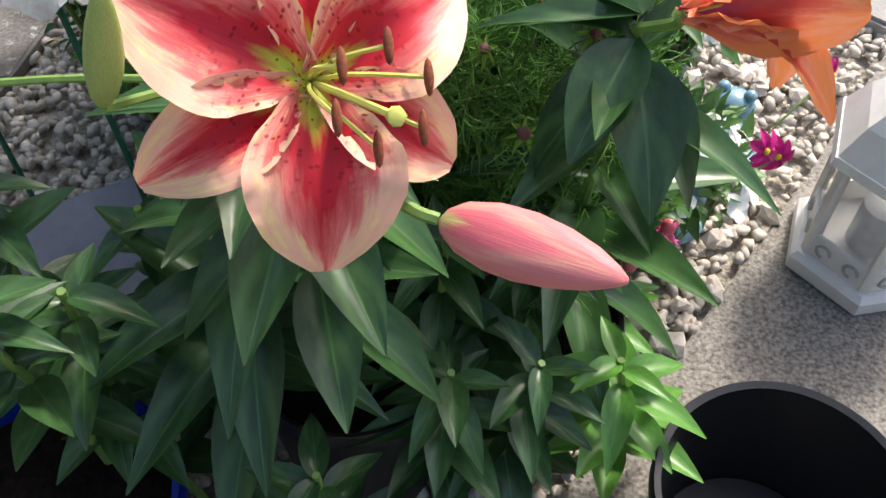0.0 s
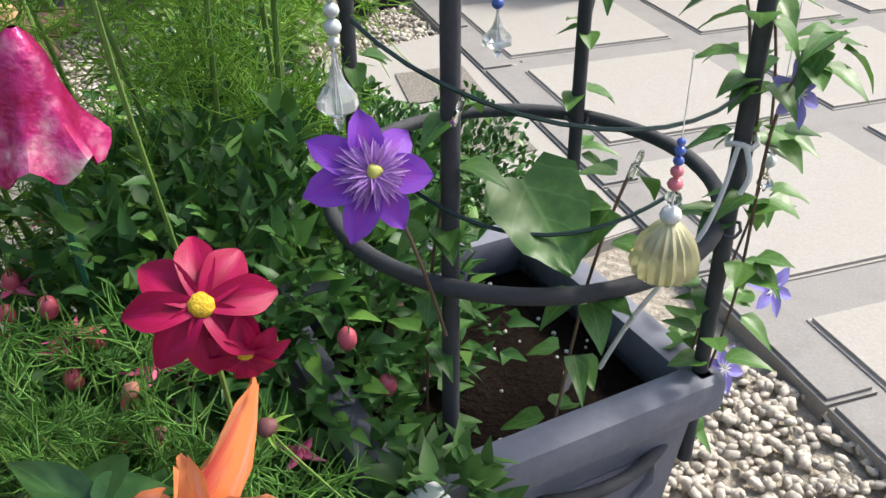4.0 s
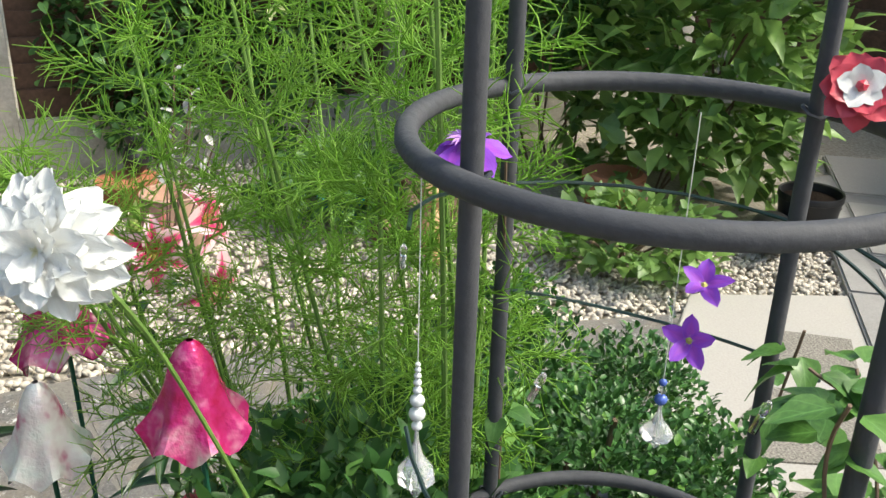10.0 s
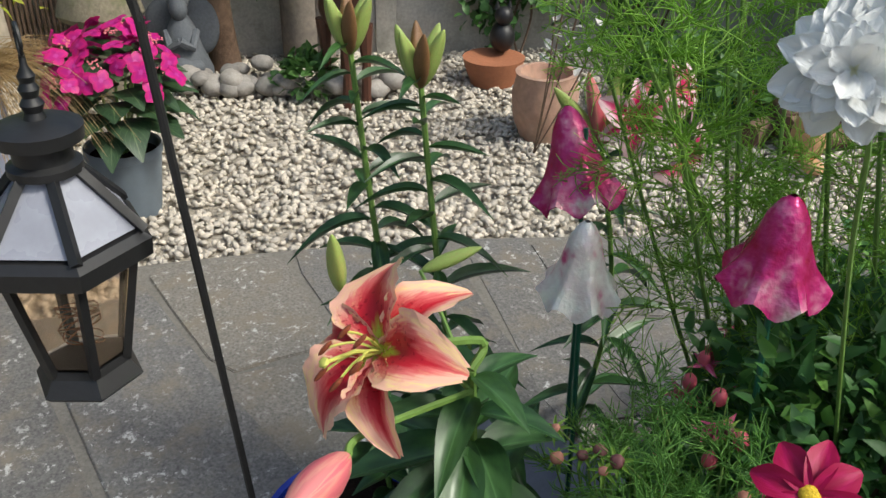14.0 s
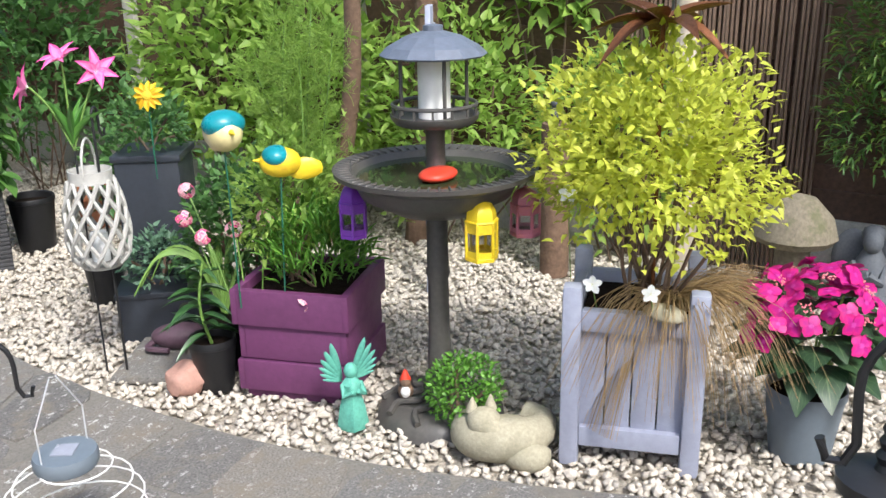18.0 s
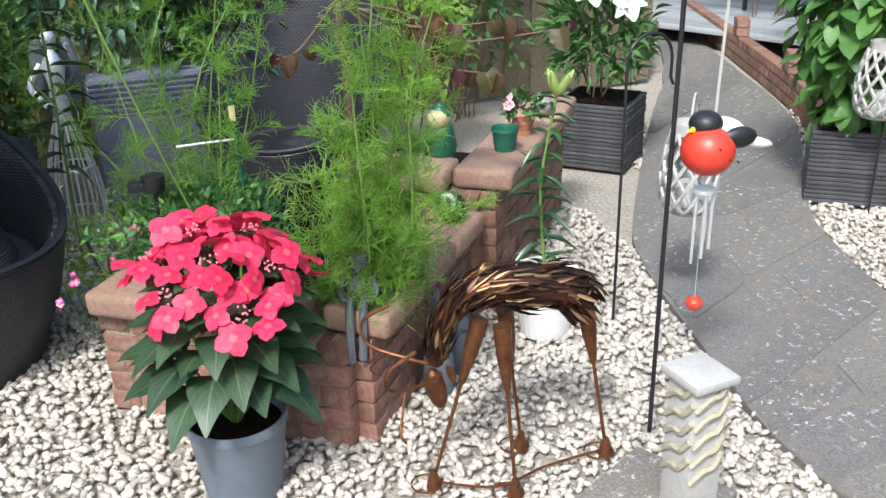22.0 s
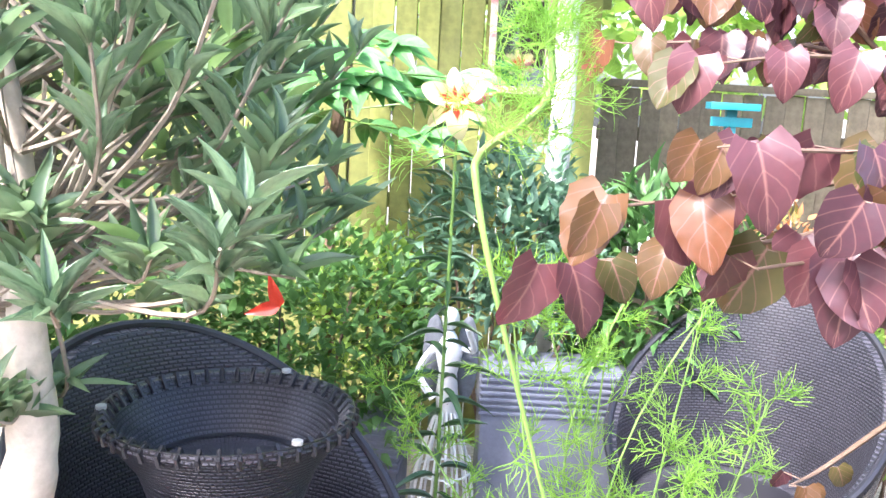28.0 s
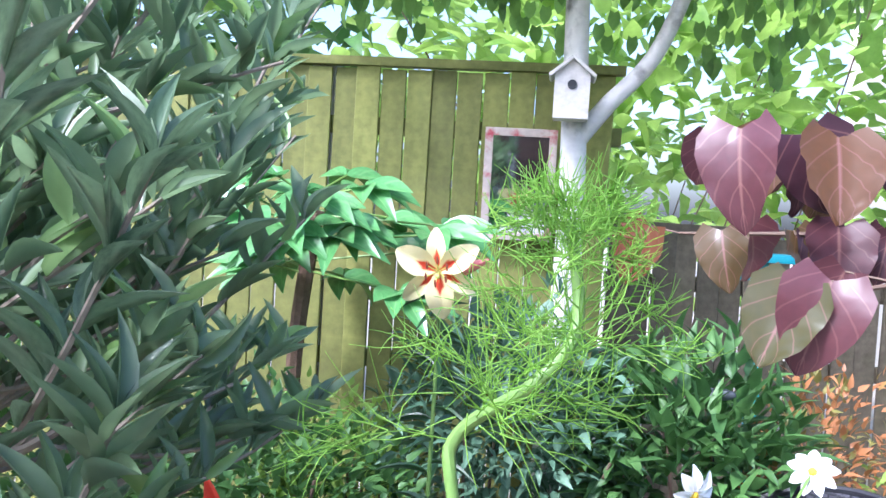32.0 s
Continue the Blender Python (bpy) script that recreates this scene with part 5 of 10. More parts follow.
def lily_group():
    # the wide-open lily with its long bud, in a blue glazed pot
    root = empty("lily_plant", -0.2, 0.66, 0.3, 0, "pink and cream lily in full flower with one long bud", "lily")
    o = Vector((-0.2, 0.66, 0.3))
    c = Vector((-0.058, 0.514, 0.893))
    lily_stem(root, (0, 0, -0.05), tuple(Vector((-0.098, 0.614, 0.83)) - o), 30, 0.135, 0.05, lily_leaf, 3, r=0.007, z0=0.15)
    part("flower_stalk", tube(curve_pts([Vector((-0.098, 0.614, 0.83)) - o, Vector((-0.108, 0.624, 0.86)) - o, c - o], 5), 0.005, 6), stem_m, root)
    lily_flower(root, c - o, (0.27, -0.66, 0.66), 0.1, spin=-10, rise=11, seed=4, sag=(0.3, -0.05, -0.1))
    for p, d, n in (((-0.362, 0.6, 0.8), (0.02, 0.13, 0.06), 0.09), ((-0.165, 0.48, 0.9), (0.03, -0.01, 0.1), 0.09)):
        bud(root, Vector(p) - o, d, n, 0.02, greenbud_m, "green lily bud")
        part("flower_stalk", tube(curve_pts([Vector((-0.098, 0.614, 0.8)) - o, (Vector((-0.098, 0.614, 0.82)) + Vector(p)) * 0.5 - o, Vector(p) - o], 4), 0.003, 6), stem_m, root)
    part("flower_stalk", tube(curve_pts([Vector((-0.098, 0.614, 0.8)) - o, Vector((-0.013, 0.488, 0.83)) - o, Vector((0.017, 0.468, 0.83)) - o], 5), 0.004, 6), stem_m, root)
    bud(root, Vector((0.017, 0.468, 0.83)) - o, (0.101, -0.062, 0.028), 0.122, 0.04, bud_m, "plump pink lily bud")
    for k, (a, zz, s) in enumerate(((-60, 0.6, 1.2), (-20, 0.62, 1.1), (30, 0.58, 1.0), (-100, 0.62, 1.25), (-140, 0.58, 1.15), (170, 0.66, 1.1), (-75, 0.5, 1.2), (-30, 0.45, 1.15), (10, 0.4, 1.1), (60, 0.5, 1.0))):
        d = Vector((math.cos(radians(a)), math.sin(radians(a)), -0.25))
        hang("leaf", LILY_LEAF[k % 3], lily_leaf, root, axes_at(Vector((-0.098, 0.614, zz + 0.1)) - o, d, 0.13 * s, 0.048 * s))
    # the second, orange-backed lily that opens upwards
    root = empty("lily_plant", 0.16, 0.86, 0.2, 0, "orange and pink lily half open on a leafy stem", "lily")
    o = Vector((0.16, 0.86, 0.2))
    b2 = Vector((0.19, 0.701, 0.808))
    lily_stem(root, (0, 0, 0), tuple(Vector((0.172, 0.736, 0.766)) - o), 18, 0.15, 0.045, lily_leaf, 9, z0=0.2)
    part("flower_stalk", tube(curve_pts([Vector((0.172, 0.736, 0.766)) - o, Vector((0.195, 0.706, 0.796)) - o, b2 - o], 5), 0.005, 6), stem_m, root)
    lily_flower(root, b2 - o, (0.95, 0.25, 0.02), 0.125, lily_back, 0, rise=68, seed=6, wide=0.8)
    for k, (a, zz, s) in enumerate(((-120, 0.8, 1.0), (-80, 0.78, 1.1), (-40, 0.76, 1.0), (150, 0.82, 1.1), (100, 0.82, 1.0), (200, 0.76, 1.0))):
        d = Vector((math.cos(radians(a)), math.sin(radians(a)), -0.4))
        hang("leaf", LILY_LEAF[k % 3], lily_leaf, root, axes_at(Vector((0.172, 0.736, zz - 0.04)) - o, d, 0.125 * s, 0.062 * s))
    # leafy young lilies between the pots
    for k, (x, y, top, n, mm) in enumerate(((-0.36, 0.56, 0.66, 12, lily_leaf), (-0.42, 0.74, 0.62, 16, lily_leaf), (-0.28, 0.76, 0.55, 15, lily_leaf), (-0.3, 0.62, 0.6, 15, lily_leaf), (0.02, 0.66, 0.42, 16, lily_leaf), (0.1, 0.7, 0.38, 16, lily_leaf), (0.2, 0.72, 0.36, 14, lily_leaf_light), (0.02, 0.78, 0.5, 16, lily_leaf), (-0.1, 0.55, 0.4, 14, lily_leaf), (0.13, 0.82, 0.45, 14, lily_leaf))):
        root = empty("young_lily", x, y, 0.0, 0, "young lily shoot with whorls of glossy green leaves", "lily", "young lilies among the pots")
        lily_stem(root, (0, 0, -0.02), (R.uniform(-0.03, 0.03), -0.05, top), n * 3 // 2, 0.1, 0.04, mm, 40 + k, z0=0.62 if k == 0 else 0.35)
        if k == 0:
            bud(root, (0, -0.05, top), (0.02, -0.02, 0.12), 0.12, 0.035, greenbud_m, "green lily bud")


lily_group()


def pot_group():
    plant_pot("glazed_pot", -0.42, 0.5, 0.155, 0.3, blue_m, "cobalt blue glazed pot with rolled rim", rim=0.02)
    plant_pot("plant_tub", 0.421, 0.569, 0.158, 0.235, blackpot_m, "large black plastic tub with a few pebbles inside", soil=False, n=56, taper=0.8)
    root = empty("trough", -0.45, 0.84, 0, 30, "grey plastic trough behind the lilies", "planter")
    part("body", box(0.42, 0.18, 0.3, 0, 0, -0.015, bevel=0.012), lead_m, root)
    part("rim", box(0.45, 0.21, 0.03, 0, 0, 0.285, bevel=0.01), lead_m, root)
    for k, (x, y, r, hh) in enumerate(((-0.1, 0.72, 0.13, 0.3), (0.14, 0.84, 0.12, 0.2))):
        plant_pot("plant_pot", x, y, r, hh, blackpot_m, "black plastic plant pot among the leaves")


pot_group()

# feathery cosmos in front of and behind the lilies
cosmos("cosmos", (0.08, 0.92, 0.1), [(-0.2 + 0.075 * (i % 6), 0.8 + 0.055 * (i // 6), 0.6 + 0.045 * ((i * 5) % 4)) for i in range(18)], 0.13, 9, 4, "bushy cosmos with fine foliage and many small buds", feather_dark, 0.003, 0.0012, 0.7)
cosmos("cosmos", (-0.24, 1.34, 0.05), [(-0.02, 1.22, 1.44), (-0.14, 1.28, 1.34), (-0.3, 1.24, 1.42), (-0.44, 1.14, 1.32), (-0.2, 1.4, 1.4), (-0.36, 1.42, 1.28), (-0.1, 1.2, 1.16), (-0.26, 1.12, 1.2)], 0.24, 8, 5, "tall feathery cosmos with thick pale stems", feather_m, 0.0055, 0.0013, 0.85, start=0.56)
cosmos("cosmos", (-0.5, 1.3, 0.03), [(-0.5, 1.04, 1.2), (-0.6, 1.2, 1.36), (-0.4, 1.0, 1.28), (-0.75, 1.36, 1.3), (-0.3, 0.79, 1.24), (-0.42, 0.84, 1.1), (-0.26, 0.86, 1.14)], 0.22, 7, 15, "airy cosmos with long arching leaf sprays", feather_m, 0.005, 0.0013, 0.8, start=0.55)


def daisy_flower(root, pos, axis, r, mat_, count=8, wide=0.62, rise=12, centre=0.2, rows=1, meshes=None, seed=1):
    m0 = frame_of(pos, axis)
    for k in range(rows):
        put_petals(root, m0, meshes or PETAL, mat_, count, r * (1 - 0.16 * k), r * wide, rise + 16 * k, 17 * k, 6, 0.003 * k, seed + k)
    if centre:
        part("flower_centre", ball(r * centre, 1, 1, 0.55, sub=2, rough=0.2, freq=9, z=r * 0.06), yellow_c, root, m=m0)


def flowers_near():
    root = empty("cosmos_flower", 0.231, 0.804, 0.556, 0, "open crimson cosmos flower with yellow centre", "flower")
    part("stem", tube(curve_pts([(-0.05, 0.03, 0), (-0.02, 0.03, 0.2), (0, 0, 0.37)], 5), 0.002, 6), stem_m, root)
    daisy_flower(root, (0, 0, 0.375), (0.55, -0.5, 0.62), 0.042, cerise, 8, 0.6, 8, 0.2, seed=3)
    daisy_flower(root, (0.02, 0.01, 0.34), (0.45, -0.5, -0.2), 0.026, cerise, 8, 0.6, 12, 0.2, seed=5)
    root = empty("cosmos_flower", 0.112, 0.838, 0.889, 0, "full double white cosmos flower on tall stem", "flower")
    part("stem", tube(curve_pts([(-0.2, 0.26, -0.3), (-0.1, 0.12, 0.1), (-0.03, 0.05, 0.27), (0, 0, 0.33)], 6), 0.0025, 6), stem_m, root)
    mw = frame_of((0, 0, 0.335), (0.62, -0.42, 0.22))
    for k in range(5):
        put_petals(root, mw, FRILL, white_pet, 13 - k, 0.058 - 0.007 * k, 0.028 - 0.002 * k, -4 + 11 * k, 13 * k, 14, 0.003 * k, 8 + k)
    # violet clematis bloom at the frame
    root = empty("clematis_flower", 0.202, 1.033, 0.71, 0, "large violet double clematis flower", "flower")
    part("stem", tube(curve_pts([(0.03, 0.07, 0), (0.02, 0.04, 0.1), (0, 0.01, 0.2)], 5), 0.002, 6), twig_m, root)
    m0 = frame_of((0, 0, 0.2), (0.62, -0.55, 0.5))
    put_petals(root, m0, ROUND, violet_pet, 7, 0.055, 0.032, 4, seed=2)
    put_petals(root, m0, LILY_PETAL, mauve_pet, 30, 0.03, 0.006, 24, 3, 9, 0.004, 6, "staminode")
    put_petals(root, m0, LILY_PETAL, mauve_pet, 24, 0.025, 0.005, 48, 9, 9, 0.006, 7, "staminode")
    part("flower_centre", ball(0.007, 1, 1, 0.9, rough=0.3, freq=6, z=0.012), filament_m, root, m=m0)


flowers_near()


def cosmos_buds():
    """Round buds in star-shaped green bracts over the low cosmos."""
    rr = random.Random(31)
    root = empty("cosmos_buds", 0.08, 0.86, 0.3, 0, "small brown cosmos buds in starry green bracts", "flower")
    for k in range(18):
        p = Vector((rr.uniform(-0.26, 0.16), rr.uniform(-0.14, 0.1), rr.uniform(0.3, 0.46)))
        ax = Vector((rr.uniform(-0.3, 0.5), rr.uniform(-0.7, 0.1), 0.8))
        part("stem", tube(curve_pts([p - ax * 0.1 + Vector((0.02, 0.02, -0.04)), p - ax * 0.04, p], 3), 0.0012, 5), stem_m, root)
        m0 = frame_of(p, ax)
        bb = part("bud", ball(0.0075 * rr.uniform(0.8, 1.3), 1, 1, 0.75, z=0.004, sub=2, rough=0.2, freq=5), bud_brown if k % 3 else coral_tip, root, m=m0)
        put_petals(bb, Matrix(), LILY_PETAL, feather_m, 7, 0.02, 0.005, 12, seed=k, name="bract")


bud_brown = surface("cosmos_bud", (0.16, 0.06, 0.06), 0.6, vary=0.3, fine=90, coarse=40)
coral_tip = surface("cosmos_bud_tip", (0.5, 0.22, 0.16), 0.6, vary=0.3, fine=90, coarse=40)
cosmos_buds()


# ---- the frame planter with clematis ----
def frame_planter():
    root = empty("square_planter", 0.168, 1.288, 0, 57, "square lead-grey planter with moulded panel fronts", "planter")
    bm = bmesh.new()
    bmesh.ops.create_cube(bm, size=1)
    for v in bm.verts:
        k = 0.2 if v.co.z > 0 else 0.15
        v.co = Vector((math.copysign(k, v.co.x), math.copysign(k, v.co.y), 0.55 if v.co.z > 0 else -0.015))
    bmesh.ops.delete(bm, geom=[f for f in bm.faces if f.normal.z > 0.9], context="FACES")
    bmesh.ops.bevel(bm, geom=[e for e in bm.edges if abs(e.verts[0].co.z - e.verts[1].co.z) > 0.1], offset=0.01, segments=2, affect="EDGES")
    part("body", bm, lead_m, root)
    for a in range(4):
        m = pose(0, 0, 0, 0, 0, 90 * a)
        part("rim", box(0.43, 0.045, 0.05, 0, -0.195, 0.52, bevel=0.012), lead_m, root, m=m)
        prof = [(-0.14, 0.46), (0.14, 0.46), (0.14, 0.42), (0.115, 0.39), (0.115, 0.2), (-0.115, 0.2), (-0.115, 0.39), (-0.14, 0.42)]
        part("panel_moulding", tube([(x, -0.151 - 0.0885 * z, z) for x, z in prof], 0.008, 6, closed=True), lead_m, root, m=m)
    part("soil", box(0.37, 0.37, 0.02, 0, 0, 0.48), soil_m, root)
    part("plant_label", box(0.02, 0.002, 0.07, 0.08, -0.08, 0.49, rz=20, rx=15, bevel=0), white_m, root, "white plastic plant label")
    # perlite flecks on the compost
    rr = random.Random(3)
    bm = join(*[ball(rr.uniform(0.002, 0.004), x=rr.uniform(-0.17, 0.17), y=rr.uniform(-0.17, 0.17), z=0.501, sub=1) for _ in range(60)])
    tagged(part("perlite", bm, white_m, root, "white perlite flecks"), kind="stuff")
    # the round frame of foam-sleeved bars
    fr = empty("obelisk", 0.205, 1.33, 0.45, 0, "round dark grey tubular plant support with three hoops", "plant support")
    legs = [(0.225, 1.125), (0.432, 1.35), (-0.012, 1.312), (0.188, 1.535)]
    for x, y in legs:
        part("leg", tube(curve_pts([(x - 0.205, y - 1.33, -0.02), (x - 0.205, y - 1.33, 0.5), ((x - 0.205) * 1.0, (y - 1.33) * 1.0, 1.15)], 6), 0.009, 12), foam_m, fr)
    for z, r, rad in ((0.31, 0.219, 0.009), (0.826, 0.224, 0.0105), (0.02, 0.205, 0.008)):
        part("hoop", tube(arc((0, 0), r, 0, 354, 60, z), rad, 10, closed=True), foam_m, fr)
    for k, (x, y) in enumerate(legs):
        for z in (0.31, 0.826):
            part("tie", tube([(x - 0.205 + 0.015 * math.cos(t), y - 1.33 + 0.015 * math.sin(t), z + 0.004 * math.sin(2 * t)) for t in [0.7 * j for j in range(9)]], 0.002, 5, closed=True), darkpl_m, fr, "dark wire tie")
    # looping strings of small lights
    wire = []
    for k, (a0, z0, a1, z1) in enumerate(((250, 0.75, 10, 0.72), (10, 0.72, 95, 0.7), (250, 0.55, 370, 0.47), (190, 0.6, 80, 0.55), (260, 0.42, 330, 0.4))):
        pts = [(0.222 * math.cos(radians(a0 + (a1 - a0) * f)), 0.222 * math.sin(radians(a0 + (a1 - a0) * f)), z0 + (z1 - z0) * f - 0.03 * math.sin(math.pi * f)) for f in [j / 14 for j in range(15)]]
        wire.append(tube(pts, 0.0022, 5))
    ln = empty("string_lights", 0.205, 1.33, 0.45, 0, "dark green wired string of tiny clear lights", "string lights")
    part("cable", join(*wire), surface("dark_green_wire", (0.01, 0.03, 0.025), 0.4, vary=0.2, fine=60, coarse=9), ln)
    for a, z in ((300, 0.7), (340, 0.7), (50, 0.68), (280, 0.5), (320, 0.45), (250, 0.73), (130, 0.57)):
        part("bulb", join(ball(0.005, 0.7, 0.7, 1.5, sub=2), tube([(0, 0, 0.005), (0, 0, 0.02)], 0.003, 6)), glass_m, ln, m=pose(0.226 * math.cos(radians(a)), 0.226 * math.sin(radians(a)), z, 160, 0, a))


frame_planter()


def crystal_string(x, y, ztop, zbot, beads, drop, label, mat_, drop_w=0.02):
    root = empty("glass_pendant", x, y, zbot, 0, label, "ornament", "glass pendants on the frame")
    hh = ztop - zbot
    part("thread", tube([(0, 0, 0.02), (0, 0, hh)], 0.0006, 4), white_m, root)
    part("drop", lathe([(0.001, 0), (0.3 * drop_w, 0.12 * drop), (0.25 * drop_w, 0.18 * drop), (drop_w, 0.3 * drop), (drop_w * 0.95, 0.42 * drop), (drop_w * 0.4, 0.62 * drop), (drop_w * 0.14, 0.85 * drop), (0.002, drop)], 8), mat_, root, "faceted glass drop", smooth=False)
    z = drop
    for r, mm in beads:
        part("bead", ball(r, 1, 1, 0.9, 0, 0, z + r, sub=2), mm, root)
        z += 1.85 * r


crystal_m, nt, b = nodes_of("cut_crystal")
b.inputs["Base Color"].default_value = (0.95, 0.96, 0.97, 1)
b.inputs["Roughness"].default_value, b.inputs["Transmission Weight"].default_value, b.inputs["IOR"].default_value = 0.06, 0.75, 1.5
milky = surface("milky_bead", (0.7, 0.72, 0.72), 0.15, vary=0.08, fine=50, coarse=30, bumpy=0)
pinkb = surface("pink_bead", (0.7, 0.2, 0.24), 0.2, vary=0.08, fine=50, coarse=30, bumpy=0)
blueb = surface("blue_bead", (0.08, 0.14, 0.5), 0.2, vary=0.08, fine=50, coarse=30, bumpy=0)
crystal_string(0.081, 1.158, 1.25, 0.871, [(0.006, milky), (0.009, milky), (0.008, milky), (0.005, milky), (0.0045, milky), (0.004, milky), (0.0035, milky), (0.003, milky)], 0.085, "clear faceted glass drop under a string of milky beads", crystal_m, 0.021)
crystal_string(0.412, 1.184, 1.0, 0.819, [(0.013, milky), (0.01, milky), (0.008, glass_m), (0.007, pinkb), (0.006, pinkb), (0.005, blueb), (0.005, blueb), (0.004, blueb)], 0.0, "bead string with milky, pink and blue beads", glass_m)
crystal_string(0.1, 1.47, 1.26, 0.85, [(0.008, blueb), (0.006, glass_m), (0.005, blueb)], 0.06, "clear faceted glass drop on a long thread", crystal_m, 0.02)
crystal_string(0.445, 1.47, 1.1, 0.75, [(0.008, milky), (0.008, glass_m), (0.007, milky), (0.005, milky)], 0.03, "small glass beads on a thread", glass_m, 0.01)
shell_m, nt, b = nodes_of("amber_crystal")
b.inputs["Base Color"].default_value = (0.95, 0.9, 0.55, 1)
b.inputs["Roughness"].default_value, b.inputs["Transmission Weight"].default_value = 0.08, 0.6
shell = empty("glass_pendant", 0.412, 1.184, 0.819, 0, "amber fluted glass shell hanging from beads", "ornament", "glass pendants on the frame")
part("shell", lathe([(0.001, 0.03), (0.012, 0.024), (0.024, 0.008), (0.03, -0.012), (0.028, -0.022), (0.018, -0.03), (0.001, -0.032)][::-1], 36, 0.07, 18), shell_m, shell)
cord = thing("cord", join(tube(curve_pts([(0.432, 1.335, 0.86), (0.42, 1.3, 0.78), (0.37, 1.26, 0.68), (0.34, 1.26, 0.6)], 6), 0.0028, 6), tube([(0.432 + 0.015 * math.cos(t), 1.35 + 0.015 * math.sin(t), 0.86 + 0.003 * math.sin(3 * t)) for t in [0.63 * j for j in range(10)]], 0.003, 6, closed=True), tube(curve_pts([(0.44, 1.335, 0.86), (0.45, 1.32, 0.84), (0.445, 1.315, 0.82)], 4), 0.003, 6)), white_m, "white cotton cord knotted round the frame leg", "cord")

# tin bell flowers on green rods
tin_pink, nt, b = nodes_of("pink_tin")
nz = noise_node(nt, 22, 3, 0.6, coords(nt))
link(nt, ramp(nt, nz, [(0.34, (0.42, 0.006, 0.06)), (0.52, (0.55, 0.03, 0.19)), (0.62, (0.7, 0.2, 0.34)), (0.72, (0.75, 0.56, 0.52))]), b.inputs["Base Color"])
b.inputs["Metallic"].default_value, b.inputs["Roughness"].default_value = 0.3, 0.26
bump(nt, b, noise_node(nt, 55, 3, 0.6, coords(nt)), 0.5, 0.006)
tin_white, nt, b = nodes_of("white_tin")
nz = noise_node(nt, 18, 3, 0.6, coords(nt))
link(nt, ramp(nt, nz, [(0.32, (0.5, 0.06, 0.2)), (0.42, (0.7, 0.6, 0.6)), (0.6, (0.8, 0.8, 0.76)), (0.75, (0.6, 0.68, 0.62))]), b.inputs["Base Color"])
b.inputs["Metallic"].default_value, b.inputs["Roughness"].default_value = 0.2, 0.3
bump(nt, b, noise_node(nt, 60, 3, 0.6, coords(nt)), 0.5, 0.006)
rod_m = surface("green_rod", (0.02, 0.12, 0.07), 0.4, vary=0.1, fine=40, coarse=9)


def tin_bell(x, y, ztop, hh, r, mat_, tilt, label):
    root = empty("bell_ornament", x, y, ztop - hh, 0, label, "ornament", "painted tin bells on rods")
    m = pose(0, 0, 0, tilt[0], tilt[1], 0)
    prof = [(r * 1.0, 0.0), (r * 0.93, 0.06 * hh), (r * 0.68, 0.28 * hh), (r * 0.5, 0.55 * hh), (r * 0.38, 0.78 * hh), (r * 0.22, 0.93 * hh), (0.004, hh)]
    inner = [(max(0.003, p - 0.003), q - 0.002) for p, q in prof]
    bm = lathe(inner[::-1][1:] + prof, 40)
    bmesh.ops.delete(bm, geom=[f for f in bm.faces if len(f.verts) > 4], context="FACES")
    for v in bm.verts:
        k = max(0, 1 - v.co.z / (0.45 * hh))
        a = math.atan2(v.co.y, v.co.x)
        s = 1 + 0.1 * k * math.cos(7 * a) + 0.02 * noise.noise(v.co * 60)
        v.co = Vector((v.co.x * s, v.co.y * s, v.co.z + 0.012 * k * math.sin(7 * a + 1)))
    part("bell", bm, mat_, root, m=m)
    part("rod", tube([(0, 0, hh * 0.8), (0.015, 0.01, -0.25), (0.02, 0.015, -(ztop - hh) + 0.0)], 0.004, 6), rod_m, root)


tin_bell(-0.15, 0.985, 0.992, 0.122, 0.063, tin_pink, (0, 4), "crinkled pink tin bell ornament on green rod")
tin_bell(-0.55, 0.885, 0.945, 0.15, 0.072, tin_pink, (8, -14), "pink and white tin bell ornament among the cosmos")
tin_bell(-0.37, 0.83, 0.86, 0.125, 0.058, tin_white, (0, 5), "white and silver tin bell ornament on rod")


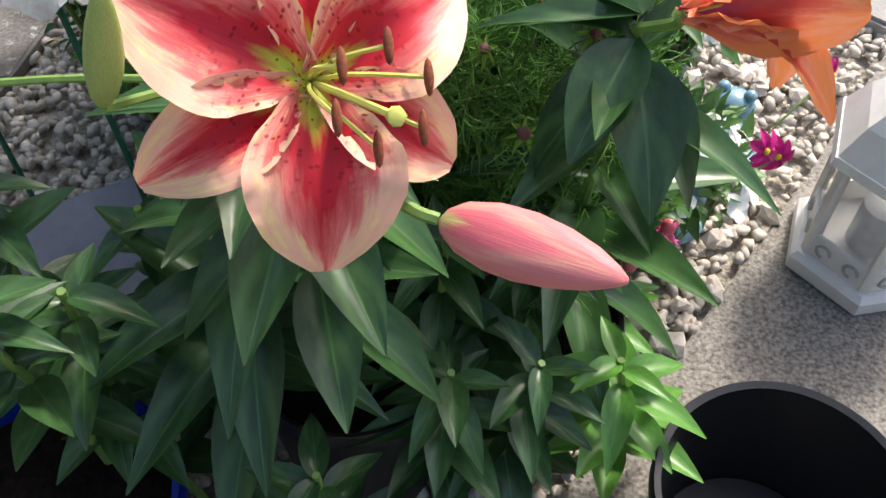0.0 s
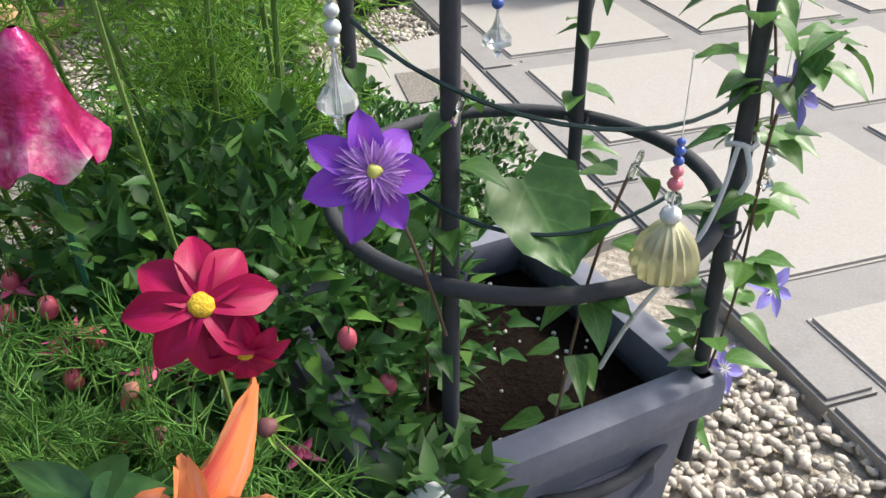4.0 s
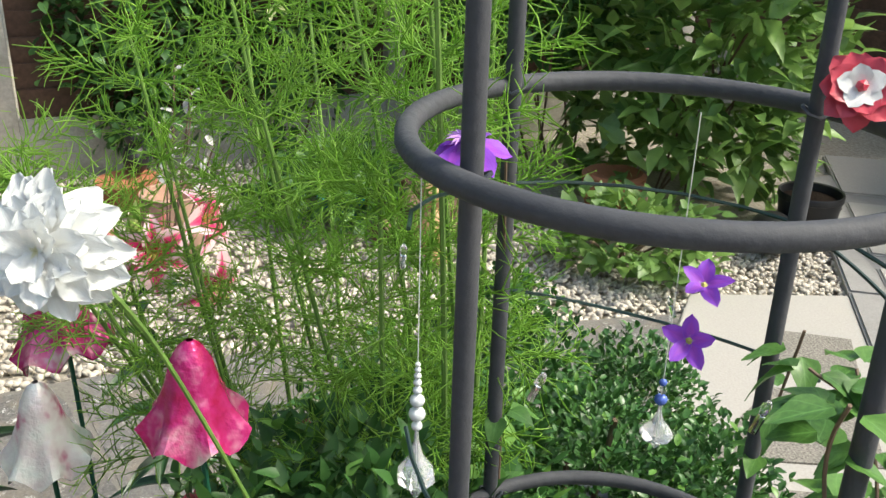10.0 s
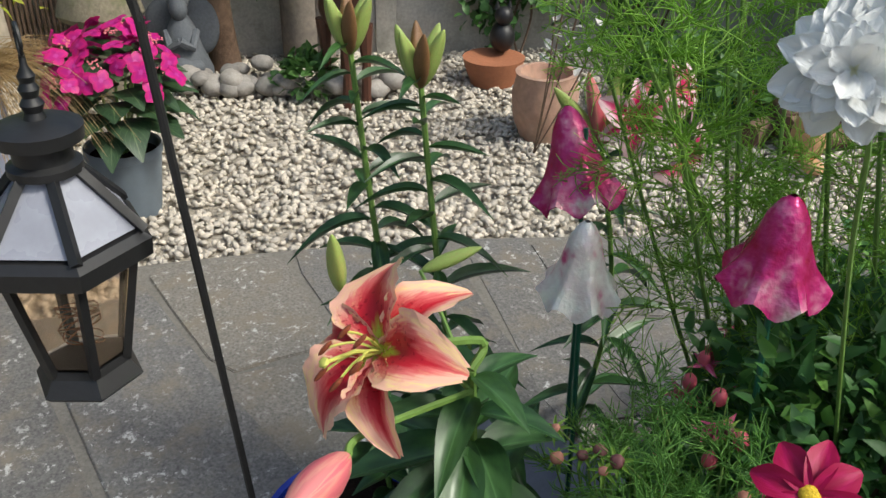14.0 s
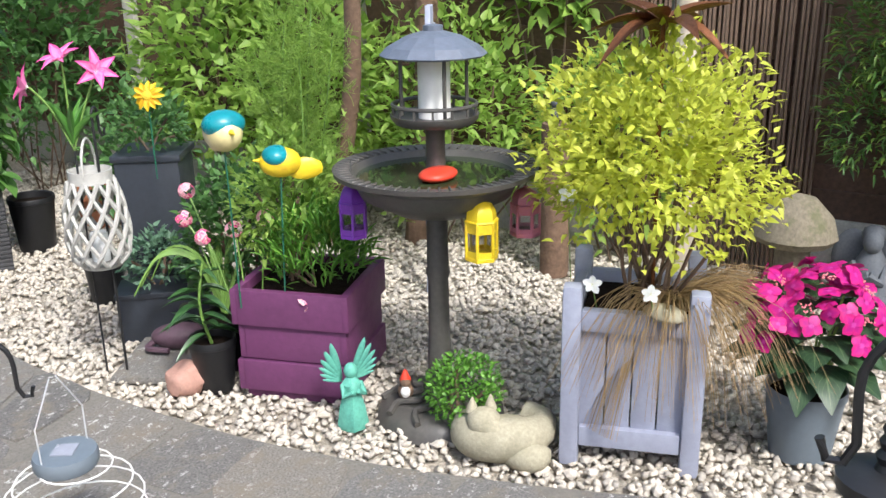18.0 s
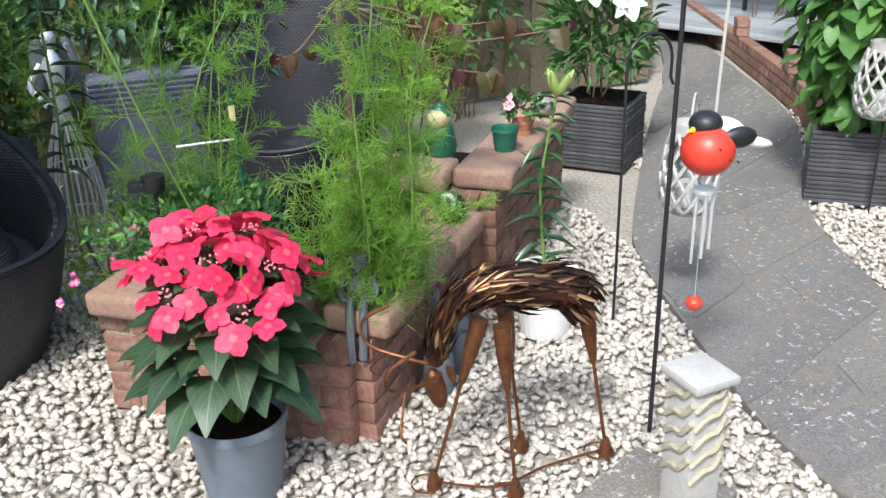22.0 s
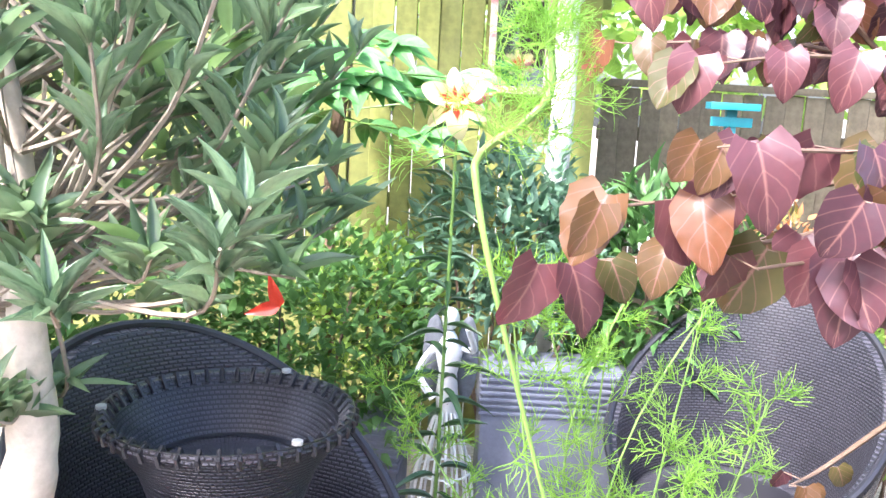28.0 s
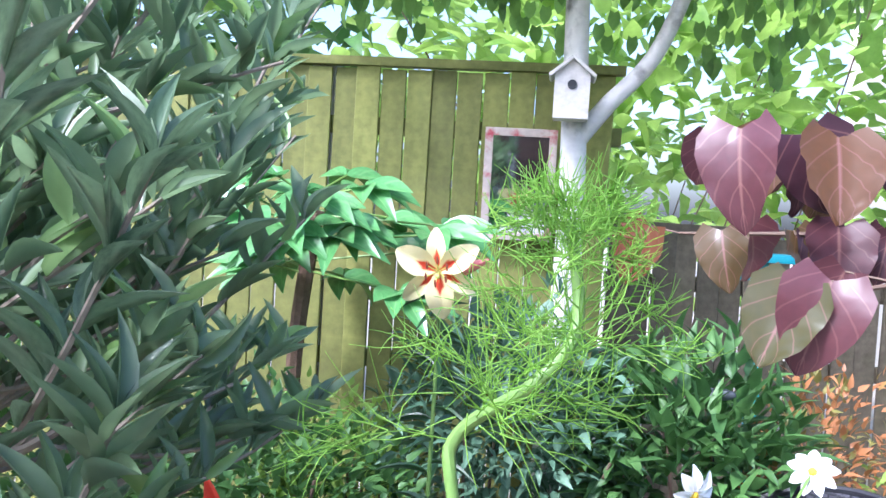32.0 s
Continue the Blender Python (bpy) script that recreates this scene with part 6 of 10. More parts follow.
# ---- clematis, fuchsia and box round the frame ----
def clematis():
    root = empty("clematis", 0.2, 1.33, 0.45, 0, "clematis climbing the frame with fresh green leaves", "climber")
    rr = random.Random(31)
    runs = [[(0.2, 0.05, 0), (0.24, 0.02, 0.25), (0.2, 0.12, 0.5), (0.12, 0.16, 0.62)], [(0.22, 0.0, 0), (0.25, 0.04, 0.2), (0.26, 0.02, 0.45), (0.3, 0.06, 0.52)], [(-0.02, -0.18, 0.05), (0.0, -0.2, 0.3), (0.03, -0.19, 0.5)], [(-0.2, -0.02, 0), (-0.22, 0.0, 0.3), (-0.2, -0.03, 0.75)], [(0.1, -0.12, 0.0), (0.14, -0.14, 0.3), (0.16, -0.1, 0.42)], [(0.18, 0.1, 0.0), (0.24, 0.14, 0.3), (0.2, 0.16, 0.55), (0.1, 0.12, 0.62)], [(0.21, 0.06, 0.1), (0.24, 0.04, 0.4), (0.22, 0.0, 0.62), (0.24, -0.02, 0.7)], [(0.0, 0.2, 0.05), (-0.02, 0.22, 0.35), (0.02, 0.21, 0.6)]]
    for run in runs:
        pts = curve_pts(run, 7)
        part("vine", tube(pts, 0.0018, 5), twig_m, root)
        for p in pts[1::2]:
            for s in range(3):
                a = rr.uniform(0, 6.28)
                d = Vector((math.cos(a), math.sin(a), rr.uniform(-0.5, 0.3)))
                hang("leaf", OVATE_LEAF[rr.randrange(3)], clem_leaf, root, axes_at(p + d * 0.012, d, rr.uniform(0.034, 0.056), rr.uniform(0.026, 0.04)))
    hang("leaf", HEART_LEAF[0], clem_leaf, root, axes_at((0.075, -0.16, 0.41), (0.35, -0.2, -0.25), 0.1, 0.095, up=(0.6, -0.6, 0.6)), "large pale green leaf")
    for pos, ax in (((-0.073, 0.153, 0.623), (0.3, -0.4, 0.8)), ((-0.042, 0.111, 0.581), (0.5, -0.6, 0.3))):
        m0 = frame_of(pos, ax)
        put_petals(root, m0, ROUND, violet_pet, 5, 0.032, 0.018, 35, seed=int(pos[2] * 100))
        part("flower_centre", ball(0.005, sub=1), filament_m, root, m=m0)
    for pos, ax in (((0.27, 0.04, 0.46), (0.6, -0.5, 0.3)), ((0.25, 0.06, 0.1), (0.7, -0.4, 0.5)), ((0.28, 0.1, 0.2), (0.6, -0.4, 0.5))):
        m0 = frame_of(pos, ax)
        put_petals(root, m0, ROUND, lav_pet, 6, 0.034, 0.015, 10, seed=int(pos[1] * 100))
        put_petals(root, m0, LILY_PETAL, white_pet, 10, 0.012, 0.003, 45, seed=3, name="stamen")
    m0 = frame_of((-0.1, -0.14, 0.81), (0.15, -0.25, 0.9))
    put_petals(root, m0, ROUND, violet_pet, 6, 0.046, 0.026, -18, seed=12)
    put_petals(root, m0, LILY_PETAL, mauve_pet, 16, 0.016, 0.004, 35, 5, 9, 0.003, 6, "staminode")


clematis()
rosette = empty("flower_ornament", 0.24, 1.53, 1.309, 0, "red and white layered enamel flower clipped on the hoop", "ornament")
mr = frame_of((0, -0.01, 0), (0.6, -0.6, 0.45))
rose_red = surface("red_enamel", (0.55, 0.05, 0.08), 0.35, vary=0.1, fine=60, coarse=20, bumpy=0.05)
put_petals(rosette, mr, ROUND, rose_red, 8, 0.036, 0.03, 8, seed=4)
put_petals(rosette, mr, ROUND, rose_red, 8, 0.031, 0.026, 22, 20, seed=5, lift=0.004)
put_petals(rosette, mr, ROUND, white_m, 5, 0.022, 0.02, 26, 10, seed=6, lift=0.009)
part("flower_centre", ball(0.006, sub=1, z=0.014), rose_red, rosette, m=mr)


def fuchsia(x, y, zc, r, n, seed, blooms, label):
    root = bush("fuchsia", x, y, zc, r, r, r * 1.0, n, "ovate", 0.038, 0.021, fuchsia_leaf, label, "shrub", seed, low=-0.7, lump=0.35, twigs=10)
    rr = random.Random(seed)
    for k in range(blooms):
        a, el = rr.uniform(-2.9, -0.2), rr.uniform(-0.4, 0.7)
        p = Vector((r * 1.05 * math.cos(a) * math.cos(el), r * 1.05 * math.sin(a) * math.cos(el), zc + r * 0.75 + r * math.sin(el)))
        part("flower_stalk", tube(curve_pts([p + Vector((0, 0, 0.035)), p + Vector((0.006, -0.004, 0.02)), p], 3), 0.001, 4), stem_m, root)
        if rr.random() < 0.5:
            part("bud", ball(0.0105, 1, 1, 1.35, *p, sub=2), coral_bud, root)
        else:
            m0 = frame_of(p, (rr.uniform(-0.2, 0.2), rr.uniform(-0.2, 0.2), -1))
            co_ = part("corolla", ball(0.009, 1, 1, 1.2, z=0.012, sub=1), coral_bud, root, m=m0)
            put_petals(co_, Matrix(), LILY_PETAL, pink_pet, 4, 0.03, 0.012, 45, seed=k, name="sepal")
    return root


coral_bud = surface("coral_bud", (0.72, 0.13, 0.18), 0.35, vary=0.12, fine=40, coarse=20, bumpy=0.02)
fuchsia(-0.1, 1.17, 0.34, 0.27, 4600, 61, 44, "bushy fuchsia hung with pink buds and bells")
fuchsia(0.15, 1.0, 0.18, 0.17, 1500, 62, 16, "small fuchsia with coral pink flowers under the frame")
fuchsia(-0.42, 1.4, 0.25, 0.25, 2600, 63, 14, "fuchsia with glossy leaves and pink buds")

for k, (x, y, z, rx, rz, n) in enumerate(((-0.3, 1.72, 0.1, 0.24, 0.3, 6500), (-0.62, 1.72, 0.2, 0.2, 0.3, 4600), (-0.66, 2.12, 0.05, 0.2, 0.24, 4200), (-0.42, 1.5, 0.3, 0.16, 0.22, 2600), (-0.2, 1.9, 0.12, 0.17, 0.26, 3600))):
    bush("box_bush", x, y, z, rx, rx, rz, n, "round", 0.021, 0.012, box_leaf, "clipped box bush with small glossy leaves", "shrub", 70 + k, low=-0.9, lump=0.18, twigs=6, shell=0.5)
root = empty("planter", -0.33, 1.72, 0, 40, "grey square planter under the box bush", "planter")
part("body", box(0.36, 0.36, 0.28, 0, 0, -0.015, bevel=0.012), lead_m, root)
part("rim", box(0.4, 0.4, 0.035, 0, 0, 0.262, bevel=0.01), lead_m, root)


def impatiens(x, y, z, n, label, seed, mat_=None, foliage_r=0.1):
    root = bush("busy_lizzie", x, y, z, foliage_r, foliage_r, foliage_r, 160, "ovate", 0.04, 0.022, shrub_m, label, "bedding plant", seed, twigs=3, foot=z - 0.05 if z > 0.2 else None)
    rr = random.Random(seed)
    base = z - 0.05 if z > 0.2 else 0
    for k in range(n):
        a, el = rr.uniform(-2.8, 0.6), rr.uniform(0, 1.2)
        p = Vector((foliage_r * 1.1 * math.cos(a) * math.cos(el), foliage_r * 1.1 * math.sin(a) * math.cos(el), z - base + foliage_r * 0.75 + foliage_r * math.sin(el)))
        put_petals(root, frame_of(p, (math.cos(a) * 0.6, math.sin(a) * 0.6, 0.6)), ROUND, mat_ or white_pet, 5, 0.024, 0.024, 5, seed=k)
    return root


impatiens(0.27, 1.02, 0.52, 4, "white busy lizzie flowers below the frame", 81, foliage_r=0.06)
impatiens(0.36, 1.12, 0.12, 9, "white busy lizzie spilling onto the gravel", 82, foliage_r=0.11)
impatiens(0.42, 1.28, 0.06, 5, "white bedding flowers beside blue frogs", 83, foliage_r=0.08)


# ---- things by the walker's feet ----
def crinkled_leaves():
    root = empty("primrose_plant", 0.2, 0.93, 0, 0, "rosette of bright crinkled green leaves at the gravel edge", "plant")
    for k in range(11):
        a = k * 2.4
        d = Vector((math.cos(a), math.sin(a), 0.5))
        hang("leaf", OVATE_LEAF[k % 3], cabbage_m, root, axes_at((0.01 * math.cos(a), 0.01 * math.sin(a), 0.08), d, 0.13, 0.075))
    part("pot", lathe([(0.06, -0.015), (0.08, 0.1), (0.084, 0.11)], 24), blackpot_m, root)


crinkled_leaves()


def frog(x, y, rz, s, label):
    root = empty("frog_ornament", x, y, 0, rz, label, "ornament", "pale blue glazed frogs")
    part("body", join(ball(0.05 * s, 1, 1.2, 0.85, 0, 0, 0.04 * s, sub=3, rough=0.15), ball(0.035 * s, 1.1, 1, 0.8, 0, 0.045 * s, 0.075 * s, sub=2), ball(0.011 * s, 1, 1, 1, 0.022 * s, 0.05 * s, 0.1 * s, sub=2), ball(0.011 * s, 1, 1, 1, -0.022 * s, 0.05 * s, 0.1 * s, sub=2), ball(0.03 * s, 0.8, 1.5, 0.6, 0.05 * s, -0.01 * s, 0.02 * s, sub=2), ball(0.03 * s, 0.8, 1.5, 0.6, -0.05 * s, -0.01 * s, 0.02 * s, sub=2)), paleblue_m, root)


frog(0.4, 1.2, -60, 1.0, "pale blue glazed frog ornament on the gravel")
frog(0.5, 1.36, -30, 1.15, "blue-green glazed frog ornament on the gravel")


def white_lantern():
    root = empty("lantern", 0.685, 1.15, 0, 12, "white painted wooden lantern with clear glass panes", "lantern")
    r, hh = 0.13, 0.3
    part("base", lathe([(r, 0.0), (r, 0.025), (r * 0.92, 0.035)], 6), white_m, root, smooth=False)
    for k in range(6):
        a = 60 * k
        part("corner_post", box(0.016, 0.016, 0.2, r * 0.8, 0, 0.03, bevel=0.002), white_m, root, m=pose(0, 0, 0, 0, 0, a))
        part("fretwork", box(0.008, r * 0.74, 0.05, r * 0.71, 0, 0.032, bevel=0.002), white_m, root, m=pose(0, 0, 0, 0, 0, a + 30))
        for j in (-1, 1):
            part("scroll", tube([(r * 0.75, j * 0.025 + 0.012 * math.cos(t), 0.058 + 0.012 * math.sin(t)) for t in [0.6 * i for i in range(9)]], 0.003, 5), lattice_m, root, m=pose(0, 0, 0, 0, 0, a + 30))
        part("pane", box(0.002, r * 0.72, 0.15, r * 0.7, 0, 0.08, bevel=0), glass_m, root, m=pose(0, 0, 0, 0, 0, a + 30))
    part("eave", lathe([(r * 0.85, 0.225), (r * 1.05, 0.235), (r * 1.02, 0.25)], 6), white_m, root, smooth=False)
    part("roof", lathe([(r * 1.0, 0.25), (r * 0.8, 0.3), (r * 0.45, 0.35), (r * 0.3, 0.36), (r * 0.28, 0.39), (0.01, 0.4)], 6), white_m, root, smooth=False)
    part("candle", lathe([(0.035, 0.03), (0.035, 0.12), (0.001, 0.12)], 20), milky, root)


LAID[0] = AS_IS
white_lantern()


# ---- hanging coach lamp and hooks ----
def crook(name, x, y, top, label, r=0.0055, span=0.1, rz=0.0, foot=-0.04, hook=True):
    """A shepherd's crook: upright rod with a bent hook."""
    root = empty(name, x, y, 0, rz, label, "hook", "shepherd hooks")
    pts = [(0, 0, foot), (0, 0, top * 0.5), (0, 0, top - span)] + [(span - span * math.cos(t), 0, top - span + span * math.sin(t)) for t in [math.pi * j / 12 for j in range(1, 13)]]
    pts += [(2 * span, 0, top - span - 0.06), (2 * span + 0.012, 0, top - span - 0.085), (2 * span + 0.03, 0, top - span - 0.085), (2 * span + 0.036, 0, top - span - 0.06)] if hook else []
    part("rod", tube(pts[:3], r, 8), black_m, root)
    part("hook", tube(pts[2:], r, 8), black_m, root)
    return root


def coach_lamp():
    root = empty("hanging_lantern", -0.41, 0.215, 0.589, 20, "black hexagonal coach lantern with amber glass and solar roof", "lantern")
    root.matrix_world = pose(-0.41, 0.215, 0.589, 0, 0, 20) @ Matrix.Diagonal((0.87, 0.87, 0.97, 1))
    S = 1.0
    part("base", lathe([(0.07, 0.0), (0.078, 0.008), (0.062, 0.03), (0.058, 0.04)], 6, 0.06, 6), black_m, root, smooth=False)
    for k in range(6):
        a = 60 * k
        part("corner_bar", tube([(0.062, 0, 0.035), (0.098, 0, 0.19)], 0.0085, 4), black_m, root, m=pose(0, 0, 0, 0, 0, a))
        raw("pane", [(0.052, -0.028, 0.045), (0.052, 0.028, 0.045), (0.083, 0.042, 0.185), (0.083, -0.042, 0.185)], [(0, 1, 2, 3)], amber_tint, root, m=pose(0, 0, 0, 0, 0, a + 30))
        part("roof_bar", tube([(0.12, 0, 0.232), (0.038, 0, 0.318)], 0.009, 4), black_m, root, m=pose(0, 0, 0, 0, 0, a))
        raw("solar_panel", [(0.098, -0.05, 0.237), (0.098, 0.05, 0.237), (0.036, 0.018, 0.31), (0.036, -0.018, 0.31)], [(0, 1, 2, 3)], panel_m, root, m=pose(0, 0, 0, 0, 0, a + 30))
    part("eave", lathe([(0.1, 0.185), (0.128, 0.198), (0.13, 0.222), (0.118, 0.232), (0.09, 0.236)], 6), black_m, root, smooth=False)
    part("floor", lathe([(0.001, 0.04), (0.058, 0.04)], 6), black_m, root)
    part("filament_tangle", tube([(0.025 * math.cos(2.1 * t) * (1 - 0.3 * math.sin(t)), 0.025 * math.sin(2.7 * t), 0.07 + 0.05 * (0.5 + 0.5 * math.sin(0.9 * t))) for t in [0.2 * j for j in range(90)]], 0.0012, 4), rust_m, root, "coppery wire tangle")
    part("collar", lathe([(0.05, 0.315), (0.05, 0.325), (0.04, 0.33), (0.04, 0.35), (0.058, 0.355), (0.06, 0.372), (0.045, 0.378), (0.02, 0.382)], 20), black_m, root)
    part("finial", lathe([(0.016, 0.38), (0.012, 0.39), (0.016, 0.4), (0.01, 0.408), (0.014, 0.418), (0.009, 0.426), (0.012, 0.434), (0.005, 0.445), (0.004, 0.46)], 14), black_m, root)
    part("ring", tube([(0.018 * math.cos(t), 0, 0.477 + 0.018 * math.sin(t)) for t in [0.5 * j for j in range(13)]], 0.003, 6, closed=True), black_m, root)


amber_tint, nt, b = nodes_of("lamp_pane")
b.inputs["Base Color"].default_value = (0.75, 0.6, 0.45, 1)
b.inputs["Roughness"].default_value, b.inputs["Transmission Weight"].default_value, b.inputs["IOR"].default_value = 0.08, 0.9, 1.1
coach_lamp()
c1 = crook("shepherd_hook", 0, 0, 1.185, "tall black shepherd's hook holding the coach lantern", span=0.09)
rod_up = Vector((0.073, -0.071, 0.995)).normalized()
to_lamp = (Vector((-0.06, -1, 0)) - rod_up * rod_up.dot(Vector((-0.06, -1, 0)))).normalized()
c1.matrix_world = Matrix.Translation((-0.410, 0.435, 0)) @ Matrix((to_lamp, rod_up.cross(to_lamp), rod_up)).transposed().to_4x4()


def low_cosmos():
    """Two magenta blooms leaning over the gravel beside the frogs."""
    root = empty("cosmos_flower", 0.4, 1.1, 0.0, 0, "small magenta cosmos flowers leaning over gravel", "flower")
    for k, (x, y, z, ax) in enumerate(((0.09, 0.02, 0.25, (0.5, -0.7, 0.3)), (0.2, 0.14, 0.3, (0.7, -0.4, 0.1)), (0.13, 0.06, 0.2, (0.2, -0.8, 0.2)))):
        part("stem", tube(curve_pts([(-0.02, 0.02, -0.02), (x * 0.5, y * 0.5, z * 0.75), (x, y, z)], 5), 0.0018, 5), stem_m, root)
        daisy_flower(root, (x, y, z), ax, 0.032, magenta_pet, 8, 0.6, 6, 0.2, seed=40 + k)


LAID[0] = NEAR
low_cosmos()
LAID[0] = AS_IS


# ---- gravel court: figures, pots and hooks ----
def hydrangea(x, y, pot_r, pot_h, R0, top, mat_, pot_mat, label, heads, seed, leaf_n=46, fl=0.03):
    root = plant_pot("hydrangea", x, y, pot_r, pot_h, pot_mat, label, cat="hydrangea")
    root.matrix_world = pose(x, y, 0)
    rr = random.Random(seed)
    for k in range(leaf_n):
        a, f = k * 2.4, k / leaf_n
        el = 1.35 * f - 0.35
        rad = R0 * 0.55 * math.cos(el * 0.9)
        p = Vector((rad * math.cos(a) * 0.8, rad * math.sin(a) * 0.8, pot_h + (top - pot_h) * (0.24 + 0.54 * f)))
        d = Vector((math.cos(a), math.sin(a), 0.3 - 0.36 * (1 - f)))
        s = rr.uniform(0.85, 1.2) * (1.0 - 0.25 * f)
        hang("leaf", ROUND_LEAF[rr.randrange(3)], hyd_leaf, root, axes_at(p, d, R0 * 0.46 * s, R0 * 0.44 * s))
        if k % 3 == 0:
            part("stem", tube(curve_pts([(0, 0, pot_h - 0.04), p * 0.6 + Vector((0, 0, pot_h * 0.3)), p], 4), 0.004, 6), stem_m, root)
    for k in range(heads):
        a, f = k * 2.4 + 0.5, (k + 0.5) / heads
        el = math.acos(1 - f * 0.62)
        c = Vector((R0 * 0.82 * math.sin(el) * math.cos(a), R0 * 0.82 * math.sin(el) * math.sin(a), pot_h + (top - pot_h) * (0.45 + 0.52 * math.cos(el))))
        nrm = Vector((math.sin(el) * math.cos(a), math.sin(el) * math.sin(a), math.cos(el) + 0.35)).normalized()
        m0 = frame_of(c, nrm)
        tagged(part("bud_cluster", join(*[ball(0.0035, x=rr.uniform(-0.02, 0.02), y=rr.uniform(-0.02, 0.02), z=rr.uniform(0, 0.01), sub=1) for _ in range(14)]), pinkb, root, "tight pink and cream buds", m=m0), kind="stuff")
        for j in range(6):
            b = 2 * math.pi * j / 6 + rr.uniform(-0.3, 0.3)
            q = m0 @ Matrix.Translation((R0 * 0.21 * math.cos(b), R0 * 0.21 * math.sin(b), rr.uniform(-0.03, 0.02))) @ pose(0, 0, 0, rr.uniform(-32, 32), rr.uniform(-32, 32), rr.uniform(0, 90))
            floret(root, q, fl * rr.uniform(0.85, 1.15), mat_)


FLORET = None


def floret(root, m, s, mat_):
    """Four rounded sepals in one small mesh."""
    global FLORET
    if FLORET is None:
        bm = bmesh.new()
        lay = bm.loops.layers.uv.new("UVMap")
        tv, tf = blade("round", 4, 0.1, 0.12)
        for k in range(4):
            c, s_ = math.cos(k * math.pi / 2), math.sin(k * math.pi / 2)
            vs = [bm.verts.new((0.95 * x * c - y * s_, 0.95 * x * s_ + y * c, z + 0.03 * (k % 2))) for x, y, z in tv]
            for f in tf:
                fc = bm.faces.new([vs[i] for i in f])
                for l, i in zip(fc.loops, f):
                    l[lay].uv = (0.5 + tv[i][0], tv[i][1])
        FLORET = mesh_of("floret", bm)
    hang("floret", FLORET, mat_, root, m @ Matrix.Diagonal((s, s, s, 1)))


hydrangea(0.84, -2.62, 0.13, 0.225, 0.28, 0.76, coral_pet, greypot_m, "coral pink lacecap hydrangea in a grey plastic pot", 13, 91, 60, 0.04)
hydrangea(-2.14, 0.0, 0.12, 0.22, 0.28, 0.6, magenta_pet, greypot_m, "magenta lacecap hydrangea in a dark grey pot", 11, 92, 50, 0.036)


